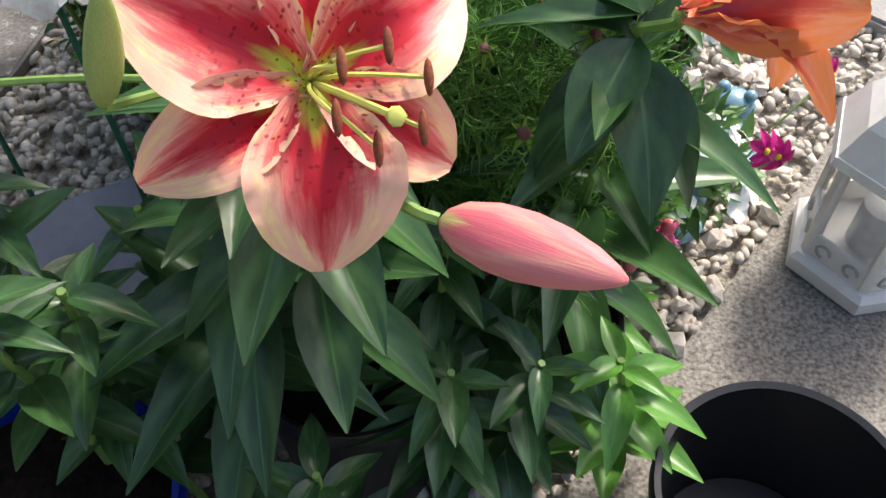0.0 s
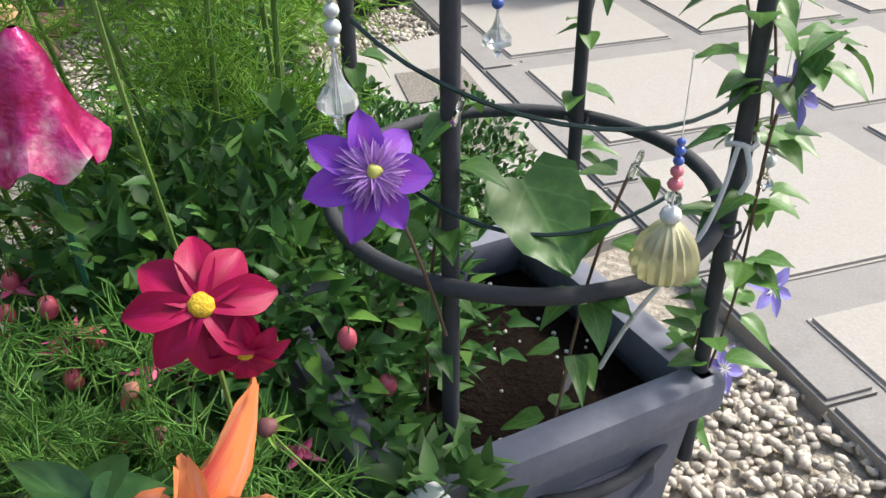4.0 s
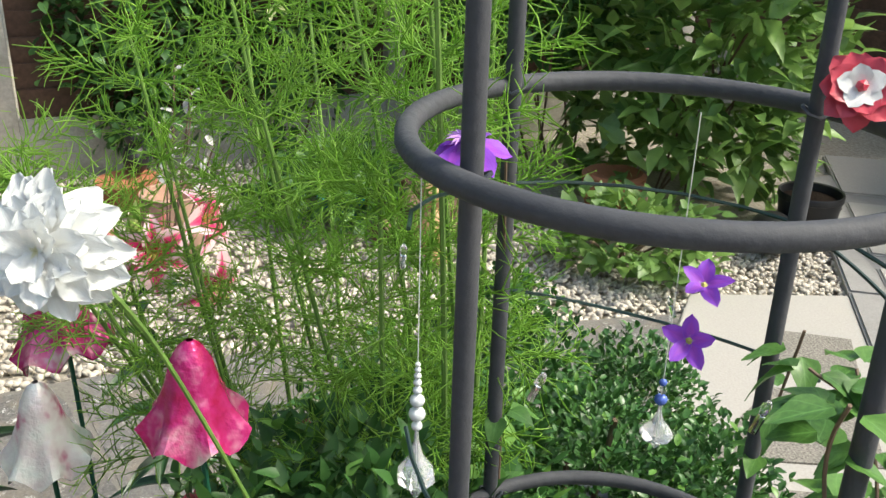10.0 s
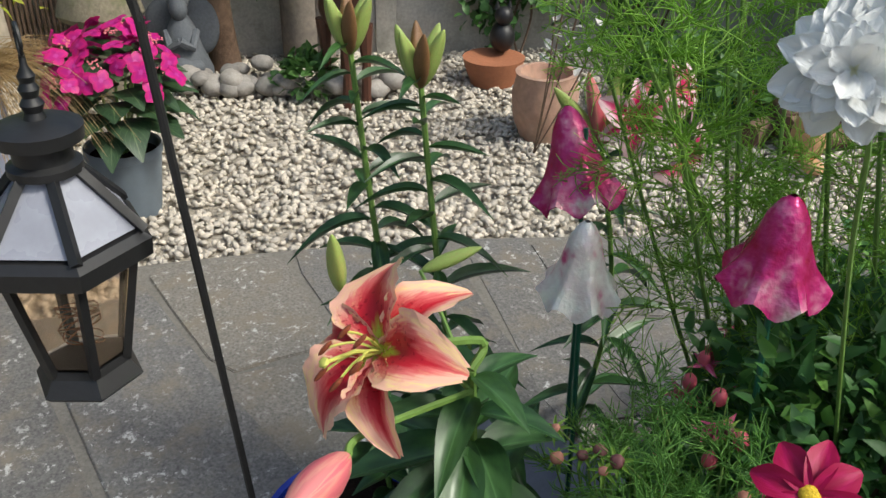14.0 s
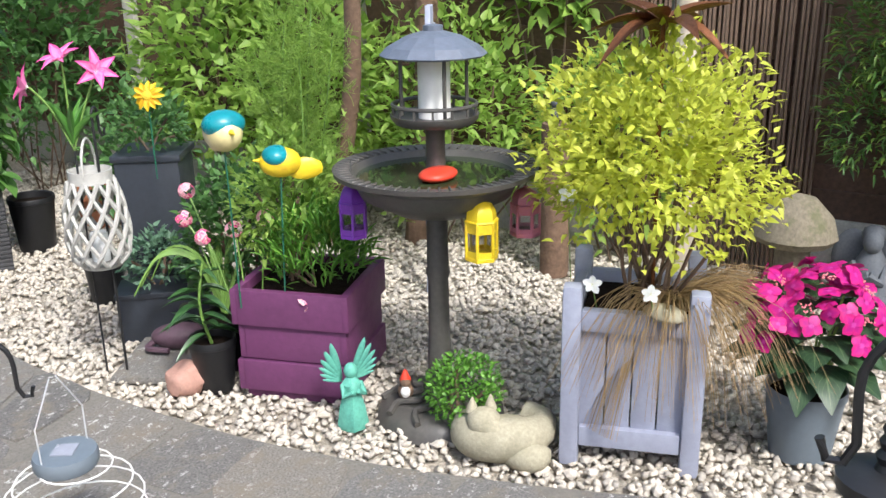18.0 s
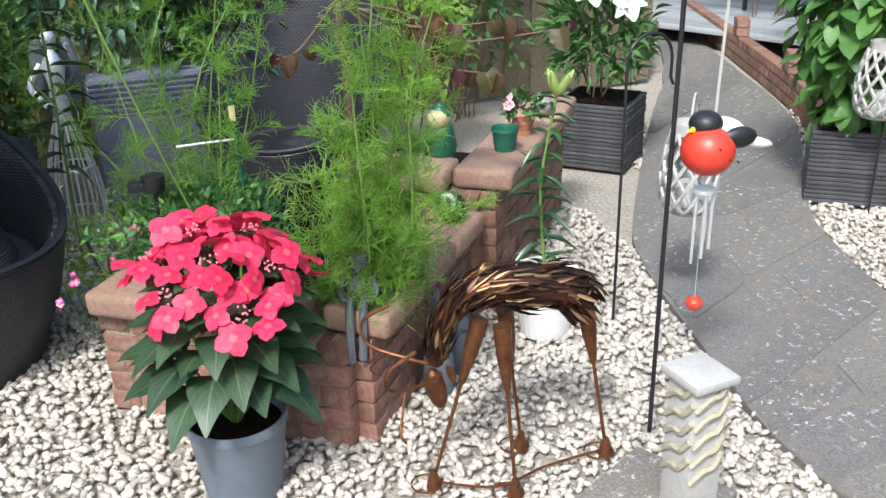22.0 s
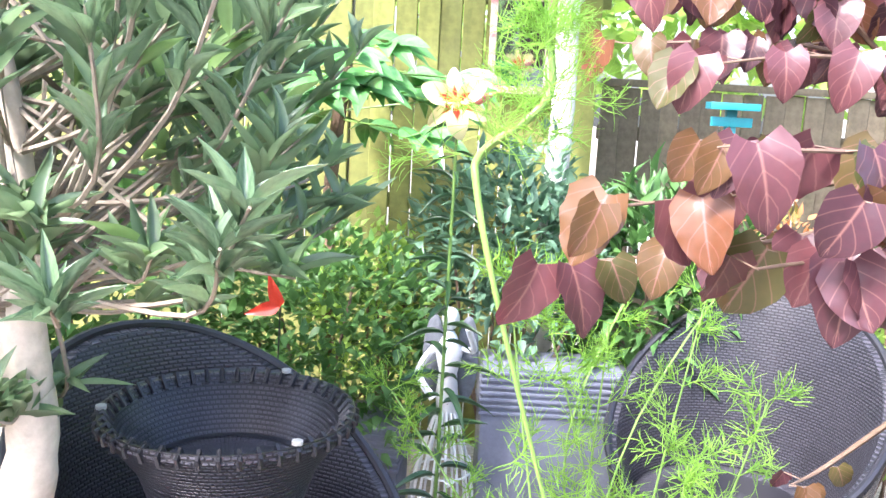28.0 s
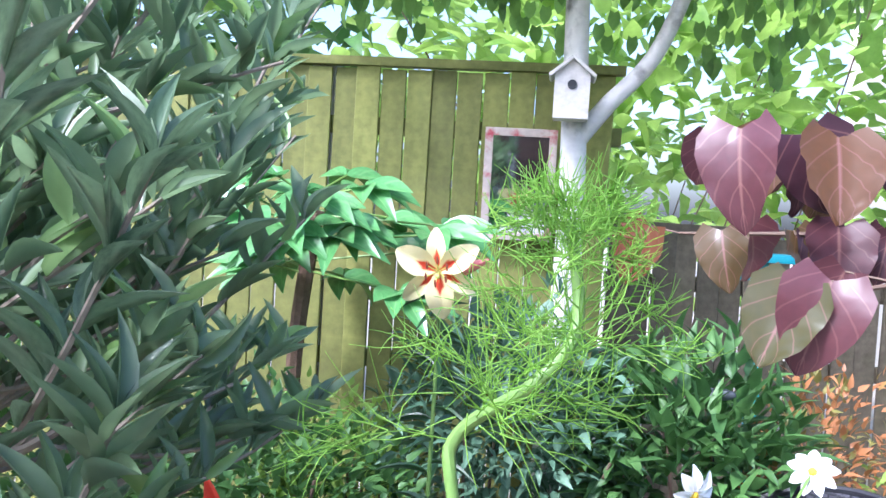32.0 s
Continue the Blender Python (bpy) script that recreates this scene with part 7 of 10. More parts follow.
def tin_deer():
    """A grazing stag of layered tin strips on thin legs."""
    root = empty("deer_sculpture", 0.115, -2.44, 0, 0, "rusty tin-strip stag sculpture grazing on gravel", "sculpture")
    o = Vector((0.08, -2.4, 0))
    spine = [(-0.13, 0.02, 0.5), (-0.09, 0.01, 0.535), (0.0, 0, 0.545), (0.1, -0.005, 0.555), (0.18, -0.015, 0.52), (0.222, -0.025, 0.43), (0.228, -0.04, 0.35)]
    line = curve_pts(spine, 6)
    rad = [0.05, 0.075, 0.085, 0.088, 0.085, 0.082, 0.08, 0.078, 0.078, 0.08, 0.082, 0.085, 0.085, 0.085, 0.083, 0.08, 0.078, 0.075, 0.072, 0.07, 0.066, 0.062, 0.058, 0.055, 0.052, 0.05, 0.047, 0.045, 0.043, 0.041, 0.04, 0.04, 0.039, 0.038, 0.036, 0.034, 0.03]
    part("body", tube(line, 0.07, 12, radii=[0.62 * rad[min(i, len(rad) - 1)] for i in range(len(line))]), rust_b, root)
    rng = np.random.default_rng(5)
    base, way, nrm = [], [], []
    for k in range(520):
        i = int(rng.integers(1, len(line) - 2))
        t = (Vector(line[i]) - Vector(line[i + 1])).normalized()
        a = rng.uniform(0, 6.28)
        s = t.cross(Vector((0, 0, 1))).normalized()
        u = s.cross(t)
        n_ = math.cos(a) * s + math.sin(a) * u
        base.append(Vector(line[i]) + n_ * (0.6 * rad[min(i, len(rad) - 1)] + rng.uniform(0.0, 0.008)))
        way.append(t + n_ * 0.12 + Vector(rng.normal(0, 0.12, 3)))
        nrm.append(n_)
    ob = leaves("tin_coat", blade("strap", 2, 0.1, 0.1), np.array(base), np.array(way), rng.uniform(0.04, 0.08, 520), rng.uniform(0.008, 0.014, 520), rust_b, root, "overlapping bronze tin strips", up=np.array(nrm), kind="stuff")
    part("head", ball(0.036, 0.75, 0.8, 1.7, sub=3, m=pose(0, 0, 0, 0, 12, 0), x=0.225, y=-0.05, z=0.27), rust_m, root)
    for s in (-1, 1):
        part("ear", ball(0.022, 0.4, 1.6, 0.8, 0.2, -0.05 + 0.05 * s, 0.335, sub=2), rust_m, root)
        pts = curve_pts([(0.22, -0.04 + 0.02 * s, 0.33), (0.28, -0.05 + 0.07 * s, 0.33), (0.37, -0.05 + 0.12 * s, 0.36), (0.38, -0.05 + 0.14 * s, 0.42), (0.31, -0.05 + 0.13 * s, 0.46)], 6)
        part("antler", tube(pts, 0.005, 7), rust_m, root)
        part("tine", tube(curve_pts([pts[9], (0.36, -0.05 + 0.16 * s, 0.27), (0.35, -0.05 + 0.17 * s, 0.24)], 5), 0.0035, 6), rust_m, root)
    for hx, hy, tx, ty in ((0.33, -2.41, 0.2, -2.41), (0.14, -2.31, 0.16, -2.36), (0.05, -2.5, 0.12, -2.45), (-0.16, -2.4, -0.08, -2.4)):
        foot, top = Vector((hx, hy, 0.02)) - o, Vector((tx, ty, 0.47)) - o
        knee = foot.lerp(top, 0.62)
        part("thigh", tube([top, top.lerp(knee, 0.5), knee], 0.03, 10, radii=[0.024, 0.02, 0.009]), rust_m, root)
        part("shank", tube([knee, foot], 0.005, 7), rust_m, root)
        part("hoof", lathe([(0.022, 0.0), (0.018, 0.025), (0.008, 0.06)], 10, x=foot.x, y=foot.y, z=-0.01), rust_m, root)
        part("foot_ring", tube(arc((foot.x + 0.02, foot.y), 0.04, 0, 340, 18, 0.012), 0.003, 5), rust_m, root)
    part("base_bar", tube(curve_pts([(0.26, -0.02, 0.012), (0.1, 0.06, 0.012), (-0.05, 0.02, 0.012), (-0.22, 0.0, 0.012)], 6), 0.004, 6), rust_m, root)


tin_deer()


def stone_post():
    root = empty("stone_post", -0.205, -2.15, 0, 8, "carved pale stone post with rope pattern and flat cap", "garden post")
    part("shaft", box(0.1, 0.1, 0.41, 0, 0, -0.02, bevel=0.008), lattice_m, root)
    for a in range(4):
        for k in range(5):
            z = 0.13 + 0.05 * k
            part("rope_carving", tube(curve_pts([(-0.045, -0.05, z), (-0.01, -0.054, z + 0.03), (0.02, -0.054, z + 0.035), (0.045, -0.05, z + 0.07)], 4), 0.009, 6), stone_m, root, m=pose(0, 0, 0, 0, 0, 90 * a))
    part("cap", box(0.126, 0.136, 0.022, 0, 0, 0.388, bevel=0.006), lattice_m, root, "flat grey cap slab")
    thing("paving_slab", box(0.4, 0.3, 0.03, -0.12, -2.2, -0.02, rz=30, bevel=0.008), flag_m, "grey stone slab under the post", "paving")


stone_post()


def robin_chime():
    root = empty("wind_chime", -0.3, -2.51, 0, 0, "tall black pole with glazed robin wind chime", "wind chime")
    part("pole", tube([(0, 0, -0.04), (0.0, 0, 0.6), (0.0, 0.005, 1.3)], 0.0065, 8), black_m, root)
    part("crook", tube(curve_pts([(0, 0.005, 1.3), (-0.03, 0.02, 1.36), (-0.08, 0.03, 1.36), (-0.1, 0.04, 1.3)], 6), 0.0055, 8), black_m, root)
    part("cord", tube([(-0.1, 0.04, 1.3), (-0.085, 0.05, 0.93)], 0.004, 6), lattice_m, root)
    b = Vector((-0.075, 0.05, 0.85))
    part("breast", ball(0.068, 1.0, 1.0, 0.95, b.x + 0.012, b.y + 0.015, b.z - 0.01, sub=3), red_m, root, "glossy orange-red pierced breast")
    part("back", ball(0.06, 1.25, 0.95, 0.9, b.x - 0.03, b.y - 0.008, b.z + 0.012, sub=3), white_m, root, "white glazed back")
    part("tail", ball(0.04, 1.7, 0.5, 0.4, sub=2, m=pose(0, 0, 0, 0, -12, 0), x=b.x - 0.12, y=b.y, z=b.z - 0.005), white_m, root)
    part("head", ball(0.042, 1, 1, 0.8, b.x + 0.015, b.y, b.z + 0.055, sub=3), black_m, root)
    part("wing", ball(0.035, 1.4, 0.5, 0.8, b.x - 0.055, b.y + 0.045, b.z + 0.025, sub=2), black_m, root)
    part("beak", lathe([(0.008, 0), (0.001, 0.02)], 8), yellow_m, root, m=frame_of((b.x + 0.055, b.y + 0.01, b.z + 0.045), (1, 0.3, -0.1)))
    for k in range(7):
        part("slot", ball(0.005, 0.5, 0.5, 1.4, sub=1), black_m, root, m=frame_of(b + Vector((0.07 * math.cos(0.9 * k - 0.5), 0.07 * math.sin(0.9 * k - 0.5) + 0.012, -0.03 + 0.02 * (k % 3))), (1, 0, 1)))
    for k in range(5):
        a = 1.256 * k
        part("chime_tube", tube([(b.x + 0.022 * math.cos(a), b.y + 0.022 * math.sin(a), b.z - 0.12), (b.x + 0.022 * math.cos(a), b.y + 0.022 * math.sin(a), b.z - 0.32 + 0.02 * k)], 0.004, 8), steel_m, root, "silver chime tube")
    part("chime_top", lathe([(0.03, b.z - 0.125), (0.03, b.z - 0.115)], 20, x=b.x, y=b.y), steel_m, root)
    part("thread", tube([(b.x, b.y, b.z - 0.06), (b.x, b.y, 0.42)], 0.001, 4), lattice_m, root)
    part("bead", ball(0.023, 1, 1, 0.85, b.x, b.y, 0.41, sub=3), red_m, root, "round red clapper bead")


steel_m = surface("brushed_steel", (0.72, 0.73, 0.74), 0.34, 0.55, vary=0.1, fine=60, coarse=9, bumpy=0.05)
robin_chime()


def lattice_lantern(x, y, zbot, hh, r, label):
    """Woven ceramic lantern, wider below, with a strap handle."""
    root = empty("lattice_lantern", x, y, zbot, R.uniform(0, 60), label, "lantern", "grey lattice lanterns on hooks")
    prof = lambda f: r * (0.72 + 0.42 * math.sin(math.pi * (1 - f) ** 1.1 * 0.85)) * (1 if f > 0.06 else 0.85)
    part("foot", lathe([(r * 0.75, 0), (r * 0.8, 0.012 * hh / 0.3), (r * 0.9, 0.05 * hh)], 28), lattice_m, root)
    part("collar", lathe([(prof(0.9), 0.88 * hh), (r * 0.78, 0.93 * hh), (r * 0.8, hh), (r * 0.74, hh), (r * 0.7, 0.9 * hh)], 28), lattice_m, root)
    n = 11
    for s in (-1, 1):
        for k in range(n):
            pts = []
            for j in range(13):
                f = 0.04 + 0.86 * j / 12
                a = 2 * math.pi * k / n + s * f * 1.9
                rr_ = prof(f) + 0.0015 * s
                pts.append((rr_ * math.cos(a), rr_ * math.sin(a), f * hh))
            bm = tube(pts, r * 0.085, 5)
            part("strand", bm, lattice_m, root)
    part("handle", tube([(r * 0.78 * math.cos(t), 0, hh * 0.96 + r * 1.3 * math.sin(t)) for t in [math.pi * j / 14 for j in range(15)]], r * 0.05, 6), lattice_m, root)
    part("candle", lathe([(r * 0.35, 0.02), (r * 0.35, hh * 0.35), (0.001, hh * 0.36)], 14), milky, root)


lattice_lantern(-1.6, -2.36, 0.432, 0.355, 0.095, "grey woven ceramic lantern hanging over the gravel")
lattice_lantern(-2.07, -3.76, 0.445, 0.33, 0.095, "grey woven ceramic lantern hanging before bean leaves")
lattice_lantern(-0.78, -3.18, 0.37, 0.32, 0.085, "pale woven lantern hanging beside the path")
crook("shepherd_hook", -1.62, -2.335, 1.0, "thin black hook carrying a woven lantern", 0.005, 0.02, 200)
crook("shepherd_hook", -2.09, -3.74, 1.0, "thin black hook in front of the slate-look planter", 0.005, 0.02, 200)
crook("shepherd_hook", -0.51, -3.16, 1.0, "black hook at the edge of the path", 0.0055, 0.09, 190)


def spiral_light():
    crook("shepherd_hook", -0.6, -1.815, 0.64, "low black hook over the path edge", 0.006, 0.085, 132)
    root = empty("solar_lantern", -0.745, -1.595, 0.0, 0, "white wire spiral solar lantern with round panel", "lantern")
    part("housing", lathe([(0.075, 0.285), (0.08, 0.295), (0.08, 0.315), (0.076, 0.325), (0.001, 0.328)], 36), greypot_m, root)
    part("solar_panel", box(0.055, 0.055, 0.003, 0, 0, 0.3275, bevel=0, rz=30), panel_m, root)
    for s in (-1, 1):
        part("handle", tube([(0.07 * s, 0, 0.31), (0.072 * s, 0, 0.42), (0.01 * s, 0, 0.53)], 0.0022, 6), steel_m, root)
    pts = []
    for j in range(150):
        t = j / 149
        r = 0.08 + 0.1 * math.sin(math.pi * min(1, t * 1.1)) ** 0.8
        a = t * 2 * math.pi * 6.5
        pts.append((r * math.cos(a), r * math.sin(a), 0.29 - 0.3 * t))
    part("spiral_wire", tube(pts, 0.0025, 6), white_m, root, "white coated spiral wire")


spiral_light()


# ---- small animals and figures ----
def fox():
    """Curled up, nose on the tail."""
    rump = tube([(0.13 * math.cos(t), 0.095 * math.sin(t), 0.075 + 0.02 * math.sin(t * 0.5)) for t in [0.35 * k - 0.5 for k in range(14)]], 0.07, 14, radii=[0.05 + 0.034 * math.sin(math.pi * min(1, (k + 2) / 12)) for k in range(14)])
    tail = tube([(-0.14 + 0.022 * k, 0.06 + 0.085 * math.sin(math.pi * min(1, k / 9 + 0.15)), 0.045) for k in range(12)], 0.04, 12, radii=[0.012, 0.04, 0.052, 0.055, 0.052, 0.05, 0.047, 0.043, 0.038, 0.03, 0.02, 0.01])
    head = join(ball(0.062, 1.0, 0.95, 0.85, 0.085, 0.075, 0.15, sub=3, rough=0.05, freq=6), tube([(0.075, 0.09, 0.142), (0.03, 0.125, 0.122), (-0.012, 0.15, 0.105)], 0.03, 12, radii=[0.05, 0.03, 0.014]), ball(0.009, x=-0.014, y=0.152, z=0.106, sub=2))
    ears = join(*[lathe([(0.024, 0), (0.018, 0.02), (0.003, 0.055)], 9, x=x, y=y, z=0.18) for x, y in ((0.125, 0.055), (0.06, 0.035))])
    thing("fox_figure", join(rump, ball(0.1, 1.2, 0.9, 0.6, 0, 0, 0.06, sub=3), tail, head, ears), stone_m, "curled sleeping fox of cream cast stone", "figure", m=pose(-1.76, -0.83, -0.012, 0, 0, -63) @ Matrix.Diagonal((0.88, 0.88, 0.88, 1)))


fox()


def verdigris_fairy():
    body = [lathe([(0.045, 0), (0.05, 0.02), (0.04, 0.08), (0.028, 0.13), (0.033, 0.16), (0.015, 0.185)], 14, 0.08, 5), ball(0.026, 0.9, 0.9, 1.1, 0, 0, 0.205, sub=2), ball(0.02, 1, 0.5, 1.3, 0, 0.03, 0.15, sub=2), tube([(0.03, 0, 0.16), (0.035, 0.03, 0.13), (0.01, 0.045, 0.15)], 0.009, 6), tube([(-0.03, 0, 0.16), (-0.035, 0.03, 0.13), (-0.01, 0.045, 0.15)], 0.009, 6)]
    for s in (-1, 1):
        for k in range(6):
            a = 14 + 11 * k
            L = 0.085 - 0.009 * k
            body.append(ball(L, 0.16, 0.1, 1.0, sub=2, m=pose(0, 0, 0, -14, s * a, 0), x=s * (0.02 + L * 0.9 * math.sin(radians(a))), y=-0.035, z=0.15 + L * 0.95 * math.cos(radians(a))))
    thing("fairy_statue", join(*body), verdi_m, "verdigris green winged fairy statue on gravel", "statue", m=pose(-1.66, -1.345, -0.01, 0, 0, -40))


verdigris_fairy()


def lying_cat():
    thing("cat_figure", join(ball(0.07, 1.7, 0.9, 0.75, 0, 0, 0.045, sub=3), ball(0.042, 1, 0.9, 0.85, -0.12, 0.02, 0.05, sub=3), lathe([(0.014, 0), (0.002, 0.03)], 6, x=-0.13, y=0.0, z=0.075), lathe([(0.014, 0), (0.002, 0.03)], 6, x=-0.12, y=0.045, z=0.075), tube(curve_pts([(0.1, 0, 0.03), (0.12, 0.06, 0.02), (0.03, 0.09, 0.02)], 5), 0.012, 6)), surface("dark_plum_stone", (0.09, 0.05, 0.07), 0.6, vary=0.2, fine=50, coarse=9), "dark plum curled cat figure on a slab", "figure", m=pose(-1.87, -2.29, 0.012, 0, 0, -60))
    thing("paving_slab", box(0.45, 0.35, 0.03, -1.82, -2.28, -0.022, rz=25, bevel=0.008), flag_m, "pale stone slab under the cat figure", "paving")
    thing("rock", ball(0.08, 1.15, 0.9, 0.8, sub=3, rough=0.25, seed=4), terra_pale, "rounded pink boulder by the path", "rock", m=pose(-1.62, -2.03, 0.04))


terra_pale = surface("pink_sandstone", (0.42, 0.24, 0.19), 0.85, vary=0.15, fine=70, coarse=9, bumpy=0.3)
lying_cat()


def santa_robin():
    root = empty("robin_figure", -1.79, -1.215, 0.06, -60, "small robin figure in a red santa hat", "figure")
    part("body", join(ball(0.028, 1, 0.9, 1.1, 0, 0, 0.03, sub=2), ball(0.02, 1, 1, 1, 0, 0.005, 0.065, sub=2)), bark_m, root)
    part("breast", ball(0.022, 0.8, 0.6, 1, 0, 0.016, 0.033, sub=2), white_m, root)
    part("hat", lathe([(0.02, 0.072), (0.018, 0.08), (0.003, 0.11)], 12), red_m, root)


santa_robin()
bush("cushion_plant", -1.8, -1.0, 0.05, 0.13, 0.13, 0.12, 1500, "round", 0.016, 0.01, sedum_m, "bright green cushion plant at the bird bath foot", "plant", 101, low=-0.8, lump=0.1, twigs=3)


def planter_fill():
    bush("planting", -1.9, -1.62, 0.37, 0.19, 0.17, 0.16, 900, "lance", 0.07, 0.008, sedum_m, "grassy green planting in the purple box", "plant", 102, twigs=3, up_bias=1.2, foot=0.36)
    bush("planting", -1.93, -1.76, 0.42, 0.19, 0.19, 0.28, 900, "ovate", 0.04, 0.02, shrub_lit, "leafy pale green stems in the purple box", "plant", 103, twigs=8, foot=0.36)
    # sunlight on these threads comes from the paler leaf colour
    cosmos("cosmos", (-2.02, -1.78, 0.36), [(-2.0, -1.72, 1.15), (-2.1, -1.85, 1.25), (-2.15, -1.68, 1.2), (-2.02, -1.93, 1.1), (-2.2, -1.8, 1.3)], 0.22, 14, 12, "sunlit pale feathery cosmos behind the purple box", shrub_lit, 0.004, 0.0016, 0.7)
    # pink geranium heads
    root = empty("geranium", -1.72, -1.78, 0.36, 0, "geranium with rounded pink and white flower heads", "bedding plant")
    rr = random.Random(8)
    for x, y, z in ((-0.02, 0.2, 0.0), (-0.05, -0.1, 0.22), (0.02, -0.18, 0.2), (-0.08, 0.02, 0.27), (0.0, -0.28, 0.25), (-0.1, -0.35, 0.32)):
        part("stem", tube(curve_pts([(x * 0.5, y * 0.5, -0.02), (x * 0.8, y * 0.8, z * 0.6 + 0.03), (x, y, z)], 4), 0.003, 5), stem_m, root)
        for j in range(14):
            d = Vector((rr.gauss(0, 1), rr.gauss(0, 1), rr.gauss(0.3, 1))).normalized()
            floret(root, frame_of(Vector((x, y, z)) + d * 0.028, d), 0.016, rr.choice((pink_pet, pale_pink, pale_pink)))


pale_pink = petal("pale_pink_petal", (0.85, 0.5, 0.55), (0.8, 0.3, 0.4), (0.85, 0.7, 0.6), (0.85, 0.55, 0.55))
planter_fill()


def bird_stake(x, y, z, s, c1, c2, rz, label):
    root = empty("bird_stake", x, y, 0.36, rz, label, "ornament", "painted metal birds on rods")
    zz = z - 0.36
    part("rod", tube([(0.02, 0, -0.02), (0.0, 0, zz)], 0.003, 6), rod_m, root)
    part("body", join(ball(0.07 * s, 1.15, 0.8, 0.85, 0, 0, zz, sub=3), ball(0.05 * s, 1.5, 0.3, 0.9, -0.09 * s, 0, zz - 0.03 * s, sub=2)), c1, root)
    part("back", ball(0.05 * s, 1.1, 1.3, 0.85, 0.015 * s, 0, zz + 0.025 * s, sub=3), c2, root)
    part("beak", lathe([(0.01 * s, 0), (0.001, 0.03 * s)], 8), yellow_m, root, m=frame_of((0.075 * s, 0, zz + 0.01), (1, 0, 0)))


teal_g = surface("teal_glaze", (0.01, 0.22, 0.26), 0.3, vary=0.2, fine=30, coarse=14, bumpy=0.05)
cream_y = surface("cream_yellow_glaze", (0.72, 0.62, 0.3), 0.35, vary=0.25, fine=14, coarse=9, stain=(0.7, 0.68, 0.6), bumpy=0.05)
bird_stake(-1.67, -1.8, 0.95, 1.1, cream_y, teal_g, 60, "cream and teal painted bird on a rod")
bird_stake(-1.74, -1.63, 0.85, 0.85, yellow_m, teal_g, -50, "yellow and teal painted bird on a rod")


def pink_lily_stake():
    root = empty("lily_ornament", -1.6, -2.42, 0.0, 0, "bright pink artificial lilies with green leaves on a rod", "ornament")
    part("rod", tube([(0, 0, -0.03), (0, 0, 0.95)], 0.004, 6), black_m, root)
    for pos, ax in (((0.09, -0.07, 1.08), (0.5, -0.6, 0.2)), ((-0.06, 0.09, 1.12), (0.3, 0.6, 0.3)), ((0.0, 0.0, 1.16), (0.4, 0.0, 0.8))):
        put_petals(root, frame_of(pos, ax), LILY_PETAL, hot_pink, 6, 0.08, 0.035, 40, seed=int(pos[2] * 50))
        part("stem", tube(curve_pts([(0, 0, 0.85), (pos[0] * 0.5, pos[1] * 0.5, 1.0), pos], 4), 0.004, 5), stem_m, root)
    for k in range(7):
        a = k * 0.9
        hang("leaf", LILY_LEAF[k % 3], lily_leaf_light, root, axes_at((0, 0, 0.86), (math.cos(a) * 0.35, math.sin(a) * 0.35, 1), 0.2, 0.025))
    sf = empty("sunflower_ornament", -2.0, -2.45, 0.7, 0, "yellow sunflower ornament over the tall planter", "ornament")
    part("rod", tube([(0, 0, -0.05), (0, 0, 0.28)], 0.003, 5), rod_m, sf)
    daisy_flower(sf, (0, 0, 0.28), (0.8, 0.4, 0.3), 0.055, sun_pet, 12, 0.4, 15, 0.4, seed=3)


hot_pink = petal("hot_pink_petal", (0.75, 0.1, 0.35), (0.75, 0.2, 0.42), (0.85, 0.8, 0.75), (0.8, 0.25, 0.45))
sun_pet = petal("sunflower_petal", (0.8, 0.5, 0.02), (0.7, 0.35, 0.02), (0.4, 0.2, 0.02), (0.8, 0.5, 0.03))
pink_lily_stake()


